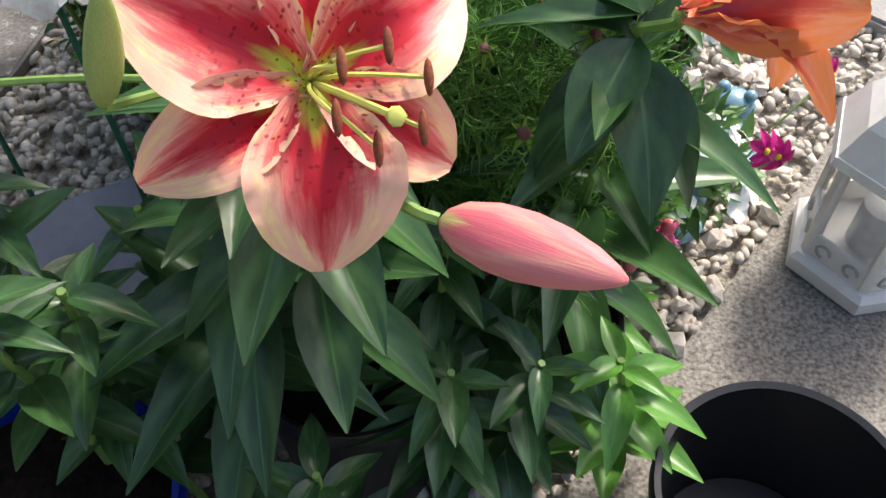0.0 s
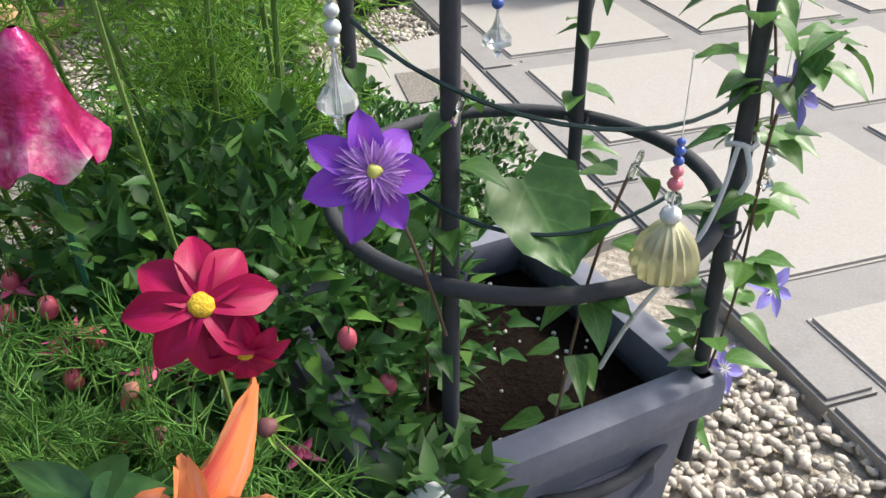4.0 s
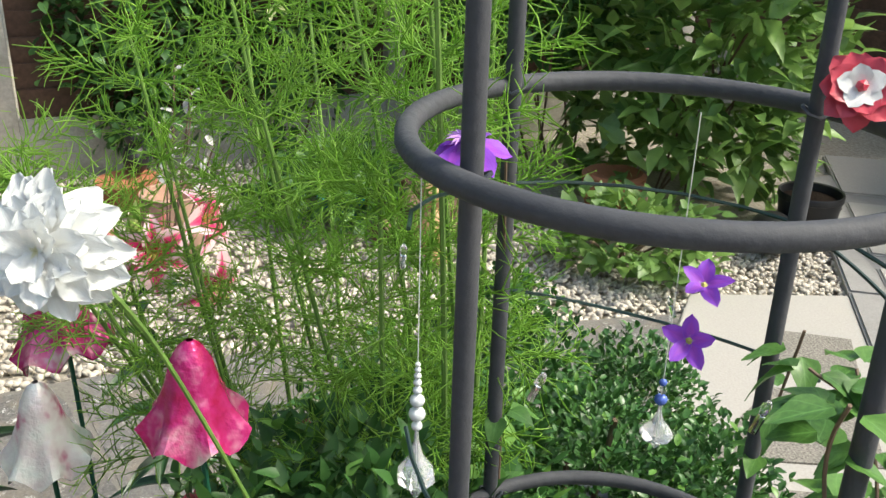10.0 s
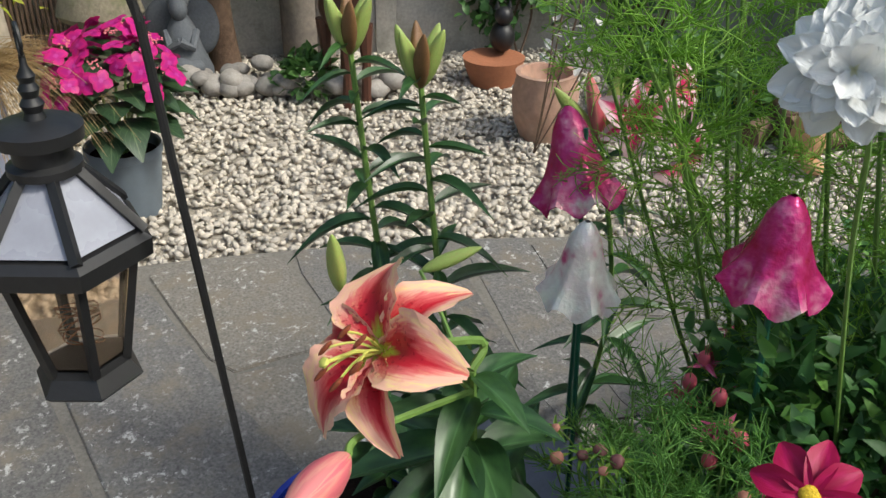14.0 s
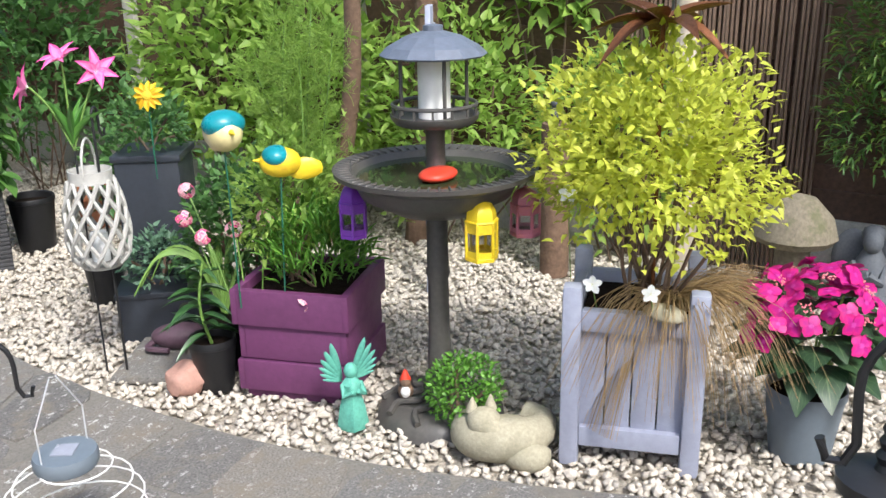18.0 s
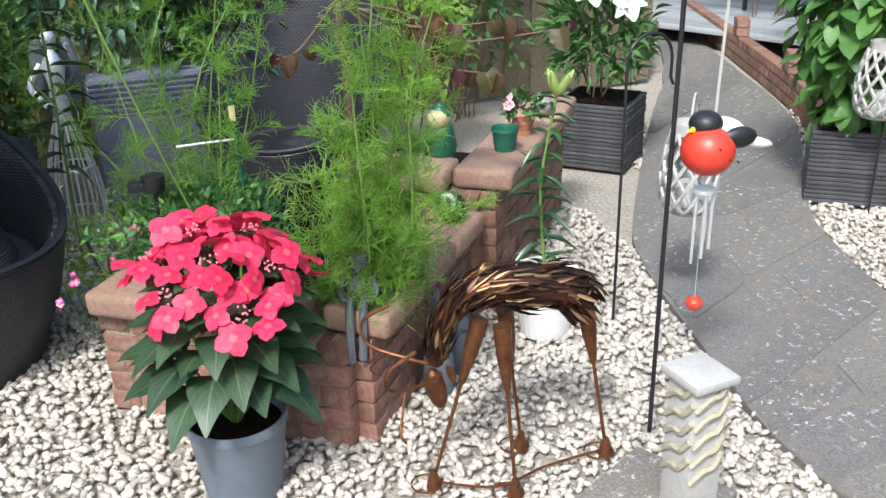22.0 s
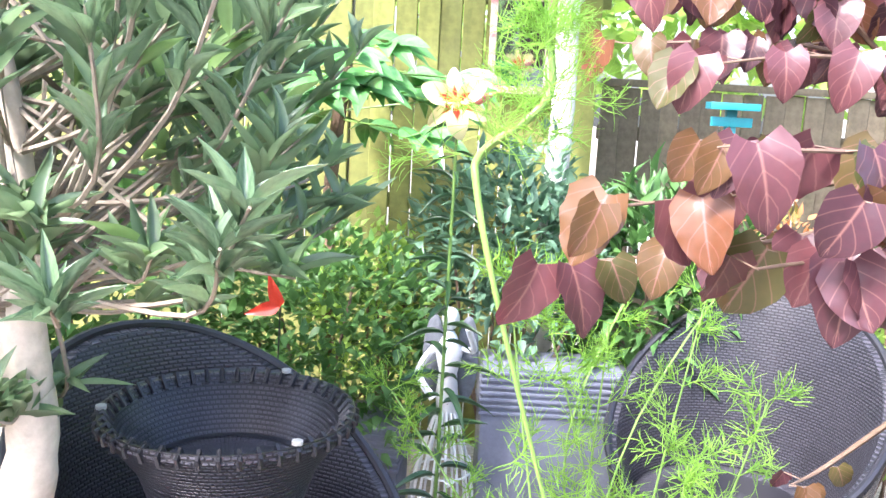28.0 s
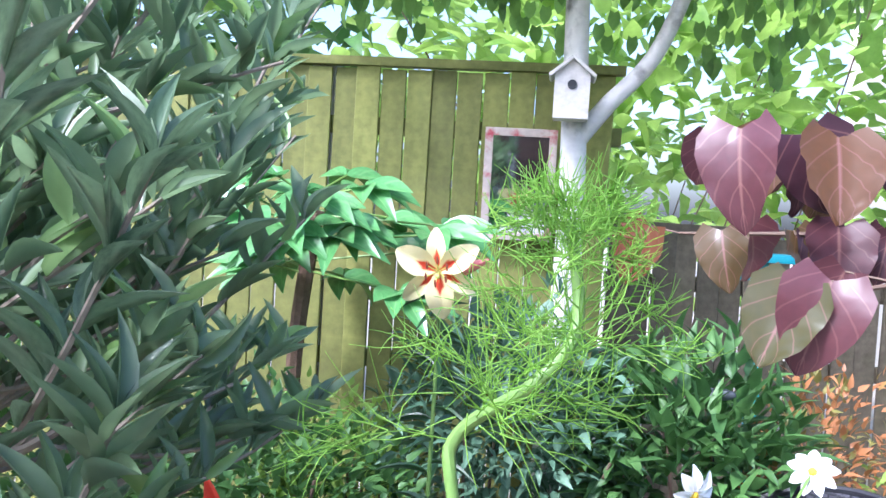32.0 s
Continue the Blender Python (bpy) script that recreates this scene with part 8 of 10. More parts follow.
def court_pots():
    root = empty("tall_planter", -2.22, -2.68, 0, 30, "tall square anthracite planter", "planter")
    part("body", box(0.27, 0.27, 0.7, 0, 0, -0.015, bevel=0.012), darkpl_m, root)
    part("rim", box(0.29, 0.29, 0.03, 0, 0, 0.68, bevel=0.008), darkpl_m, root)
    bush("bedding_plant", -2.22, -2.68, 0.68, 0.16, 0.16, 0.15, 500, "ovate", 0.04, 0.022, shrub_m, "red flowering bedding over the tall planter", "bedding plant", 111, twigs=3, foot=0.7)
    root = empty("trough", -2.0, -2.48, 0, 128, "long low anthracite trough with trailing fuchsia", "planter")
    part("body", box(0.36, 0.18, 0.2, 0, 0, -0.015, bevel=0.01), darkpl_m, root)
    part("rim", box(0.38, 0.2, 0.025, 0, 0, 0.175, bevel=0.008), darkpl_m, root)
    bush("bedding_plant", -2.0, -2.49, 0.2, 0.15, 0.15, 0.13, 500, "ovate", 0.035, 0.02, bluegreen_m, "trailing grey-green bedding in the trough", "bedding plant", 112, twigs=3, foot=0.19)
    bush("bedding_plant", -2.1, -2.15, 0.12, 0.22, 0.22, 0.35, 1500, "ovate", 0.045, 0.026, shrub_m, "dark leaved shrub with small pink flowers", "shrub", 113, twigs=8)
    plant_pot("plant_pot", -1.69, -1.96, 0.085, 0.19, blackpot_m, "small square-shouldered black pot with lily shoot")
    rt = empty("young_lily", -1.69, -1.96, 0.15, 0, "short dark-leaved lily in a black pot", "lily", "young lilies among the pots")
    lily_stem(rt, (0, 0, 0), (0.01, 0, 0.32), 22, 0.12, 0.026, lily_leaf, 77, z0=0.2)
    root = empty("agapanthus", -1.86, -2.04, 0.0, 0, "strap-leaved plant arching from the pots", "plant")
    rr = random.Random(6)
    for k in range(14):
        a = rr.uniform(2.6, 6.0)
        pts = curve_pts([(0, 0, 0.2), (0.09 * math.cos(a), 0.09 * math.sin(a), 0.42), (0.22 * math.cos(a), 0.22 * math.sin(a), 0.44), (0.32 * math.cos(a), 0.32 * math.sin(a), 0.3)], 5)
        part("leaf", tube(pts, 0.01, 4, radii=[0.011 * (1 - 0.8 * i / len(pts)) for i in range(len(pts))]), stem_m, root)
    plant_pot("plant_pot", -1.86, -2.04, 0.1, 0.2, blackpot_m, "black pot holding strap leaves")
    plant_pot("plant_pot", -2.15, -3.0, 0.09, 0.19, blackpot_m, "empty black plastic pot on gravel", soil=True)
    plant_pot("plant_pot", -2.55, -3.95, 0.12, 0.28, blackpot_m, "black plastic pot beside the slate-look planter")
    plant_pot("plant_pot", -3.05, -3.98, 0.16, 0.2, terra_m, "wide terracotta pot by the shrubs", rim=0.02)
    plant_pot("plant_pot", -0.26, -3.19, 0.115, 0.22, white_m, "white plastic pot with tall lily", rim=0.012)
    rt = empty("young_lily", -0.26, -3.19, 0.18, 0, "tall lily with whorled dark leaves and green buds", "lily", "young lilies among the pots")
    lily_stem(rt, (0, 0, 0), (-0.02, 0.01, 0.66), 42, 0.1, 0.022, lily_leaf, 78, z0=0.05)
    for k, d in enumerate(((0.3, 0.2, 0.8), (-0.4, 0.1, 0.7), (0.1, -0.4, 0.6), (-0.2, 0.5, 0.9))):
        bud(rt, (-0.02, 0.01, 0.64), d, 0.1, 0.028, greenbud_m)


court_pots()
slate_m = surface("split_slate", (0.055, 0.055, 0.06), 0.7, vary=0.4, fine=30, coarse=7, obj=True, bumpy=0.5)


def slate_planter(x, y, rz, w, hh, label):
    root = empty("slate_planter", x, y, 0, rz, label, "planter", "slate-look square planters")
    part("core", box(w - 0.02, w - 0.02, hh - 0.01, 0, 0, -0.015, bevel=0.004), darkpl_m, root)
    me = [mesh_of("slate_strip", box(w + 0.002 * k, 0.016, 0.02, bevel=0.004, seg=1)) for k in range(4)]
    rr = random.Random(3)
    for a in range(4):
        for k in range(int(hh / 0.022)):
            part("slate_strip", me[rr.randrange(4)], slate_m, root, m=pose(0, 0, 0, 0, 0, 90 * a) @ pose(rr.uniform(-0.004, 0.004), -w / 2 + rr.uniform(0, 0.005), 0.022 * k - 0.01))
    part("soil", box(w - 0.04, w - 0.04, 0.01, 0, 0, hh - 0.02), soil_m, root)


slate_planter(-2.2, -4.03, 54, 0.385, 0.355, "square planter of dark split-slate look with climbing beans")
slate_planter(-1.32, -4.95, 47, 0.385, 0.36, "square planter of dark split-slate look with white lilies")


# ---- on and about the brick planter ----
def wall_figures():
    thing("sitting_fairy", join(ball(0.035, 1, 0.9, 1.25, 0, 0, 0.055, sub=2), ball(0.027, 1, 1, 1.1, 0, 0, 0.125, sub=2), ball(0.032, 1, 1, 0.8, 0, -0.006, 0.14, sub=2), tube(curve_pts([(0.015, 0.01, 0.02), (0.02, 0.06, 0.02), (0.018, 0.075, -0.14)], 5), 0.012, 7), tube(curve_pts([(-0.015, 0.01, 0.02), (-0.018, 0.06, 0.02), (-0.012, 0.075, -0.13)], 5), 0.012, 7), tube(curve_pts([(0.035, 0, 0.085), (0.05, 0.02, 0.05), (0.03, 0.05, 0.03)], 4), 0.008, 6), tube(curve_pts([(-0.035, 0, 0.085), (-0.05, 0.02, 0.05), (-0.03, 0.05, 0.03)], 4), 0.008, 6)), greystone_m, "blue-grey fairy figure sitting on the wall edge", "figure", m=pose(0.47, -2.78, 0.395, 0, 0, -20))
    for k, (x, y, s) in enumerate(((0.21, -2.92, 1.0), (0.12, -3.03, 0.95))):
        thing("gnome_figure", join(lathe([(0.045 * s, 0), (0.05 * s, 0.05), (0.045 * s, 0.12 * s), (0.035 * s, 0.17 * s)], 14), lathe([(0.05 * s, 0.17 * s), (0.03 * s, 0.25 * s), (0.004, 0.36 * s)], 14), ball(0.018 * s, 1, 1, 1, 0.04 * s, 0, 0.16 * s, sub=2)), greystone_m, "grey stone gnome with tall pointed hat", "figure", "stone gnomes", m=pose(x, y, -0.012, 0, 0, 40 + 20 * k))
    thing("sea_shell", ball(0.026, 1, 0.7, 0.9, sub=2, rough=0.4, freq=4), white_m, "white shell on the wall coping", "shell", m=pose(0.34, -2.92, 0.41))
    bg = empty("badger_figure", 0.04, -3.3, 0.395, 40, "black and white badger figure on the wall", "figure")
    part("body", ball(0.05, 1, 1, 1.1, 0, 0, 0.05, sub=3), black_m, bg)
    part("face", ball(0.036, 0.8, 0.9, 1, 0.03, 0, 0.075, sub=3), white_m, bg)
    part("stripe", ball(0.014, 0.9, 0.7, 2.0, 0.052, 0.018, 0.08, sub=2), black_m, bg)
    part("stripe", ball(0.014, 0.9, 0.7, 2.0, 0.052, -0.018, 0.08, sub=2), black_m, bg)
    gn = empty("garden_gnome", -0.02, -3.62, 0.53, 40, "painted garden gnome with green coat and cream beard", "figure")
    part("coat", lathe([(0.05, 0), (0.06, 0.04), (0.045, 0.11), (0.02, 0.13)], 16), surface("green_paint", (0.02, 0.12, 0.06), 0.4, vary=0.1, fine=40, coarse=9), gn)
    part("beard", ball(0.045, 1, 0.9, 0.8, 0.015, 0, 0.14, sub=2), cream_y, gn)
    part("hat", lathe([(0.04, 0.15), (0.025, 0.18), (0.004, 0.2)], 14), rod_m, gn)
    plant_pot("plant_pot", -0.26, -3.6, 0.05, 0.09, rod_m, "small green pot on the wall coping", z=0.53, rim=0.006)
    plant_pot("plant_pot", -0.4, -3.78, 0.04, 0.06, terra_m, "small terracotta pot with pink flowers", z=0.53, rim=0.006)
    impatiens(-0.4, -3.78, 0.58, 7, "pink and lilac flowers in a small pot", 121, pale_pink, 0.07)
    thing("pebble", ball(0.045, 1.1, 0.9, 0.95, sub=3, rough=0.08), pebble_m, "round lilac-grey pebble on the coping", "pebble", m=pose(-0.58, -4.02, 0.57))


wall_figures()


def planter_green():
    cosmos("cosmos", (0.4, -2.9, 0.26), [(0.24 + 0.12 * (i % 4), -2.56 - 0.12 * (i // 4) - 0.05 * (i % 2), 0.72 + 0.11 * ((i * 3) % 7) - 0.04 * (i % 4)) for i in range(11)], 0.2, 9, 22, "dense bright green cosmos in the brick planter", feather_m, 0.004, 0.0015, 0.9)
    cosmos("cosmos", (0.85, -3.45, 0.26), [(1.1, -3.35, 1.3), (0.9, -3.5, 1.2), (0.7, -3.6, 1.25), (1.35, -3.55, 1.0), (0.6, -3.4, 1.1), (0.75, -3.3, 1.0), (1.05, -3.4, 1.3)], 0.18, 9, 23, "leggy cosmos with arching pale stems", feather_m, 0.0035, 0.0014, 0.8)
    bush("bedding_plant", 0.85, -3.4, 0.28, 0.3, 0.25, 0.18, 1300, "ovate", 0.035, 0.02, fuchsia_leaf, "mixed leafy bedding in the brick planter", "bedding plant", 131, twigs=8, foot=0.26)
    bush("bedding_plant", 1.1, -3.75, 0.1, 0.25, 0.25, 0.2, 800, "ovate", 0.03, 0.018, shrub_lit, "low flowering bedding beside the chair", "bedding plant", 132, twigs=6)
    root = empty("snapdragon", 1.2, -3.6, 0.1, 0, "pink flower clusters on thin stems", "flower")
    rr = random.Random(4)
    for k in range(9):
        p = Vector((rr.uniform(-0.25, 0.25), rr.uniform(-0.2, 0.25), rr.uniform(0.15, 0.4)))
        part("stem", tube([(p.x * 0.5, p.y * 0.5, -0.05), p], 0.0015, 4), stem_m, root)
        for j in range(4):
            floret(root, frame_of(p + Vector((rr.uniform(-0.015, 0.015), rr.uniform(-0.015, 0.015), rr.uniform(-0.02, 0.02))), (rr.uniform(-1, 1), rr.uniform(-0.2, 1), 0.6)), 0.013, rr.choice((hot_pink, pink_pet, pale_pink)))
    sp = empty("solar_spotlight", 0.98, -3.32, 0.26, 0, "small black solar spotlight on a spike", "lamp")
    part("spike", tube([(0, 0, -0.02), (0, 0, 0.35)], 0.007, 8), black_m, sp)
    part("head", join(lathe([(0.03, 0.35), (0.035, 0.37), (0.035, 0.4), (0.02, 0.405)], 16), box(0.05, 0.04, 0.03, 0.05, 0, 0.355, bevel=0.006)), black_m, sp)
    st = empty("plant_stake", 0.7, -3.42, 0.26, 0, "dark green cane with white label tied to the cosmos", "plant support")
    part("cane", tube([(0, 0, -0.02), (0.02, 0.0, 0.62)], 0.006, 7), rod_m, st)
    part("label", box(0.02, 0.004, 0.05, 0.02, 0.008, 0.52, bevel=0.001), cream_y, st)
    part("tie", tube([(0.02, 0, 0.46), (0.14, 0.05, 0.47), (0.2, 0.06, 0.47)], 0.004, 6), white_m, st)


planter_green()


# ---- planting along the west side ----
def gold_shrub():
    bush("golden_shrub", -2.0, -0.48, 0.62, 0.34, 0.34, 0.36, 5600, "ovate", 0.036, 0.021, gold_m, "bright golden-leaved shrub in the grey-blue planter", "shrub", 201, low=-0.5, lump=0.5, twigs=16, up_bias=0.2, shell=0.6, foot=0.42)
    root = empty("ornamental_grass", -2.03, -0.4, 0.43, 0, "tuft of dry brown arching grass in the planter", "grass")
    rng = np.random.default_rng(9)
    n = 420
    a = rng.uniform(-0.6, 2.6, n)
    L = rng.uniform(0.25, 0.5, n)
    t = np.linspace(0, 1, 6)[None, :, None]
    d = np.stack([np.cos(a), np.sin(a), np.zeros(n)], 1)[:, None]
    lines = d * (L[:, None, None] * t * 0.95) + np.array([0, 0, 1.0]) * (L[:, None, None] * (1.3 * t - 1.55 * t ** 2)) + rng.normal(0, 0.03, (n, 1, 3)) * np.array([1, 1, 0])
    thread_mesh("blades", lines, 0.0016, dry_m, root, "dry grass blades", kind="stuff")
    n = 60
    a = rng.uniform(-1.4, -0.2, n)
    lines = np.stack([np.cos(a), np.sin(a), np.zeros(n)], 1)[:, None] * (0.3 * t + 0.02) + np.array([0.03, -0.03, 1.0]) * (0.35 * t * 0.6 - 0.95 * t ** 2 * 0.55)
    thread_mesh("hanging_blades", lines, 0.0022, dry_m, root, "pale hanging dry leaves", kind="stuff")
    thing("pebble", ball(0.055, 1.25, 0.85, 0.4, sub=3, rough=0.08), stone_m, "flat cream stone on the planter edge", "pebble", m=pose(-1.83, -0.37, 0.505, 0, 0, 70))
    rt = empty("rusty_flower", -1.95, -0.44, 0.42, 0, "rusty metal flower on a tall rod", "ornament")
    part("rod", tube([(0, 0, -0.02), (-0.02, -0.02, 0.9)], 0.007, 7), rust_m, rt)
    for k in range(9):
        hang("metal_leaf", LILY_LEAF[k % 3], rust_m, rt, axes_at((-0.02, -0.02, 0.88), (math.cos(k * 0.7), math.sin(k * 0.7), 0.35 - 0.15 * (k % 3)), 0.2, 0.07))
    fl = empty("white_flowers", -1.8, -0.58, 0.52, 0, "small white flowers at the planter corner", "flower")
    for k, (x, y, z) in enumerate(((0, 0, 0.05), (0.03, 0.18, 0.06), (-0.05, -0.1, 0.3))):
        put_petals(fl, frame_of((x, y, z), (0.8, 0.2, 0.5)), ROUND, white_pet, 5, 0.028, 0.02, 10, seed=k)
        part("stem", tube([(x - 0.06, y, -0.06), (x, y, z)], 0.0015, 4), stem_m, fl)


gold_shrub()
# red ladle-like dish floating in the bath
thing("red_dish", ball(0.07, 1.1, 0.8, 0.3, sub=3), red_m, "glossy red leaf-shaped dish in the bird bath", "ornament", m=pose(-1.82, -1.09, 0.845))


def yew():
    root = empty("yew_tree", -3.58, 0.27, 0, 0, "small clipped yew tree with a bare reddish trunk", "tree")
    part("trunk", tube(curve_pts([(0, 0, -0.03), (0.02, -0.02, 0.25), (-0.02, 0.0, 0.6), (0, 0, 1.2)], 5), 0.06, 10, radii=[0.075 - 0.002 * i for i in range(16)]), bark_m, root)
    rng = np.random.default_rng(5)
    pts, dirs = [], []
    for c, r, n in (((0, 0, 1.2), 0.42, 2600), ((0.15, 0.1, 0.85), 0.28, 1100), ((0.05, -0.2, 0.8), 0.25, 800), ((0, 0, 1.6), 0.4, 1800), ((0.12, 0.16, 0.55), 0.17, 420)):
        p, d = bush_points(n, r, r, r, int(r * 100), -0.9, 0.4, 0.35)
        pts.append(p + np.array(c))
        dirs.append(d * 0.7 + rng.normal(0, 0.4, d.shape) + np.array([0.1, 0, 0.3]))
    leaves("foliage", blade("strap", 2), np.concatenate(pts), np.concatenate(dirs), 0.05, 0.012, yew_m, root, kind="stuff")
    for k in range(8):
        a = k * 0.8
        part("limb", tube(curve_pts([(0, 0, 0.5 + 0.08 * k), (0.12 * math.cos(a), 0.12 * math.sin(a), 0.62 + 0.08 * k), (0.26 * math.cos(a), 0.26 * math.sin(a), 0.75 + 0.08 * k)], 4), 0.014, 6), bark_m, root)


yew()


mossy_m = surface("mossy_stone", (0.18, 0.155, 0.11), 0.9, vary=0.35, fine=45, coarse=12, stain=(0.1, 0.11, 0.05), amount=0.7, bumpy=0.6)


def stone_mushroom():
    thing("stone_mushroom", join(lathe([(0.11, 0), (0.1, 0.12), (0.095, 0.3), (0.1, 0.42)], 20, 0.05, seed=2), lathe([(0.06, 0.4), (0.2, 0.41), (0.235, 0.45), (0.2, 0.55), (0.11, 0.64), (0.001, 0.67)], 26, 0.08, seed=5)), mossy_m, "weathered cast-stone mushroom with broad cap", "statue", m=pose(-3.3, -0.2, -0.02) @ Matrix.Diagonal((0.74, 0.74, 0.8, 1)))
    thing("angel_statue", join(lathe([(0.14, 0), (0.15, 0.08), (0.1, 0.2), (0.075, 0.3), (0.04, 0.36)], 18, 0.14, seed=3), ball(0.055, 0.9, 0.9, 1.1, 0.03, 0, 0.4, sub=3), ball(0.06, 0.9, 1, 0.8, 0, 0, 0.43, sub=2, rough=0.2, freq=6), ball(0.1, 0.3, 1, 1.5, -0.08, 0.1, 0.28, sub=3), ball(0.1, 0.3, 1, 1.5, -0.08, -0.1, 0.28, sub=3), ball(0.08, 1.2, 1.2, 0.6, 0.1, 0, 0.12, sub=3, rough=0.3), tube([(0.02, 0.08, 0.28), (0.12, 0.06, 0.22), (0.13, 0, 0.26)], 0.022, 7), tube([(0.02, -0.08, 0.28), (0.12, -0.06, 0.22), (0.13, 0, 0.26)], 0.022, 7)), greystone_m, "grey seated stone angel statue under the yew", "statue", m=pose(-3.4, 0.1, -0.02) @ Matrix.Diagonal((0.8, 0.8, 0.85, 1)))
    rr = random.Random(12)
    me = [mesh_of("pebble", ball(0.06, 1.15, 0.95, 0.75, sub=3, rough=0.12, seed=k)) for k in range(4)]
    for k in range(34):
        x, y = -3.22 - 0.25 * rr.random() ** 2 + 0.2 * (k / 34), 0.1 + 0.9 * k / 34 + rr.uniform(-0.05, 0.05)
        s = rr.uniform(0.6, 1.15)
        tagged(hang("pebble", me[k % 4], pebble_m, None, pose(x, y, 0.03 + 0.035 * (k % 3 == 0), 0, 0, rr.uniform(0, 180)) @ Matrix.Diagonal((s, s, s, 1))), "rounded grey beach pebble edging the bed", "pebble", "pebbles edging the bed")


stone_mushroom()


def fence_things():
    st = empty("timber_post", -3.6, 0.63, 0, 0, "weathered split grey timber stump against the fence", "post")
    part("trunk", join(lathe([(0.1, -0.02), (0.095, 0.3), (0.085, 0.62), (0.07, 0.65), (0.001, 0.62)], 14, 0.16, seed=9), lathe([(0.06, -0.02), (0.055, 0.4), (0.04, 0.66), (0.001, 0.67)], 10, 0.15, x=0.03, y=0.09, seed=4)), surface("silver_timber", (0.2, 0.17, 0.14), 0.85, vary=0.35, fine=30, coarse=9, stain=(0.12, 0.1, 0.08), amount=0.7, bumpy=0.7), st)
    thing("deer_statue", join(ball(0.11, 1.5, 0.75, 0.8, -0.12, 0, 0.36, sub=3), tube(curve_pts([(0.0, 0, 0.36), (0.05, 0, 0.52), (0.07, 0, 0.68)], 5), 0.05, 10, radii=[0.075 - 0.0032 * i for i in range(11)]), ball(0.05, 1.4, 0.8, 0.85, 0.1, 0, 0.72, sub=3), lathe([(0.02, 0), (0.002, 0.08)], 8, x=0.06, y=0.045, z=0.745), lathe([(0.02, 0), (0.002, 0.08)], 8, x=0.06, y=-0.045, z=0.745), *[tube([(x, y, 0.32), (x + 0.01, y, 0.16), (x, y, -0.03)], 0.022, 8, radii=[0.04, 0.022, 0.026]) for x in (-0.2, 0.0) for y in (-0.05, 0.05)]), surface("red_brown_resin", (0.09, 0.034, 0.02), 0.5, vary=0.25, fine=40, coarse=9), "red-brown standing deer statue facing the path", "statue", m=pose(-3.02, 0.82, 0, 0, 0, 25) @ Matrix.Diagonal((0.9, 0.9, 1, 1)))
    bush("ivy", -3.6, 1.62, 0.3, 0.17, 0.4, 0.75, 2600, "heart", 0.05, 0.045, ivy_m, "ivy covering the brown fence", "climber", 211, low=-1, lump=0.4, twigs=4)
    bush("ivy", -3.58, 2.3, 0.3, 0.18, 0.42, 0.75, 2400, "heart", 0.05, 0.045, ivy_m, "dark ivy hanging over the fence foot", "climber", 212, low=-1, lump=0.4, twigs=4)
    thing("face_pot", join(lathe([(0.09, 0), (0.12, 0.08), (0.13, 0.18), (0.115, 0.24), (0.12, 0.26), (0.1, 0.26), (0.09, 0.2), (0.001, 0.2)], 28, 0.03, seed=1), lathe([(0.04, 0.0), (0.04, 0.01)], 16)), surface("pale_terracotta", (0.42, 0.26, 0.19), 0.85, vary=0.2, fine=40, coarse=9, stain=(0.4, 0.36, 0.3)), "pale terracotta fairy-house pot on gravel", "pot", m=pose(-2.56, 1.5, -0.012))
    thing("terracotta_bowl", lathe([(0.1, 0), (0.13, 0.08), (0.14, 0.12), (0.12, 0.12), (0.001, 0.1)], 24), terra_m, "shallow terracotta bowl by the fence", "pot", m=pose(-3.2, 1.45, -0.012))
    thing("dark_figure", join(ball(0.09, 1, 0.9, 1.1, 0, 0, 0.2, sub=3), ball(0.06, 1, 1, 1, 0.02, 0, 0.34, sub=3), lathe([(0.02, 0), (0.003, 0.05)], 6, y=0.04, z=0.38), lathe([(0.02, 0), (0.003, 0.05)], 6, y=-0.04, z=0.38)), black_m, "black gargoyle figure sitting on the terracotta bowl", "statue", m=pose(-3.26, 1.5, 0.04) @ Matrix.Scale(0.7, 4))
    thing("teal_bowl", lathe([(0.07, 0), (0.11, 0.06), (0.12, 0.1), (0.11, 0.1), (0.001, 0.05)], 24, 0.04, 8), teal_g, "turquoise glazed bowl among the cosmos", "bowl", m=pose(-2.7, 2.25, -0.01))
    bush("groundcover", -3.15, 0.62, 0.0, 0.14, 0.12, 0.1, 200, "heart", 0.05, 0.045, shrub_m, "low green clump at the fence foot", "plant", 213, twigs=2)
    bush("geranium_clump", -2.7, 2.2, 0.0, 0.35, 0.3, 0.16, 700, "heart", 0.06, 0.055, shrub_m, "low lobed-leaf clump on the gravel", "plant", 214, twigs=3)
    # silver dry twigs with papery seed pods
    root = empty("honesty", -2.4, 1.42, 0, 0, "dry honesty stems with papery pale pods", "plant")
    rr = random.Random(2)
    for k in range(5):
        t = Vector((rr.uniform(-0.15, 0.15), rr.uniform(-0.15, 0.2), rr.uniform(0.5, 0.75)))
        part("stem", tube(curve_pts([(0, 0, -0.02), t * 0.5 + Vector((0.03, 0, 0)), t], 5), 0.003, 5), twig_m, root)
        for j in range(5):
            q = t * (0.6 + 0.09 * j)
            hang("pod", ROUND[j % 3], lattice_m, root, axes_at(q, (rr.uniform(-1, 1), rr.uniform(-1, 1), 0.6), 0.055, 0.03))


fence_things()


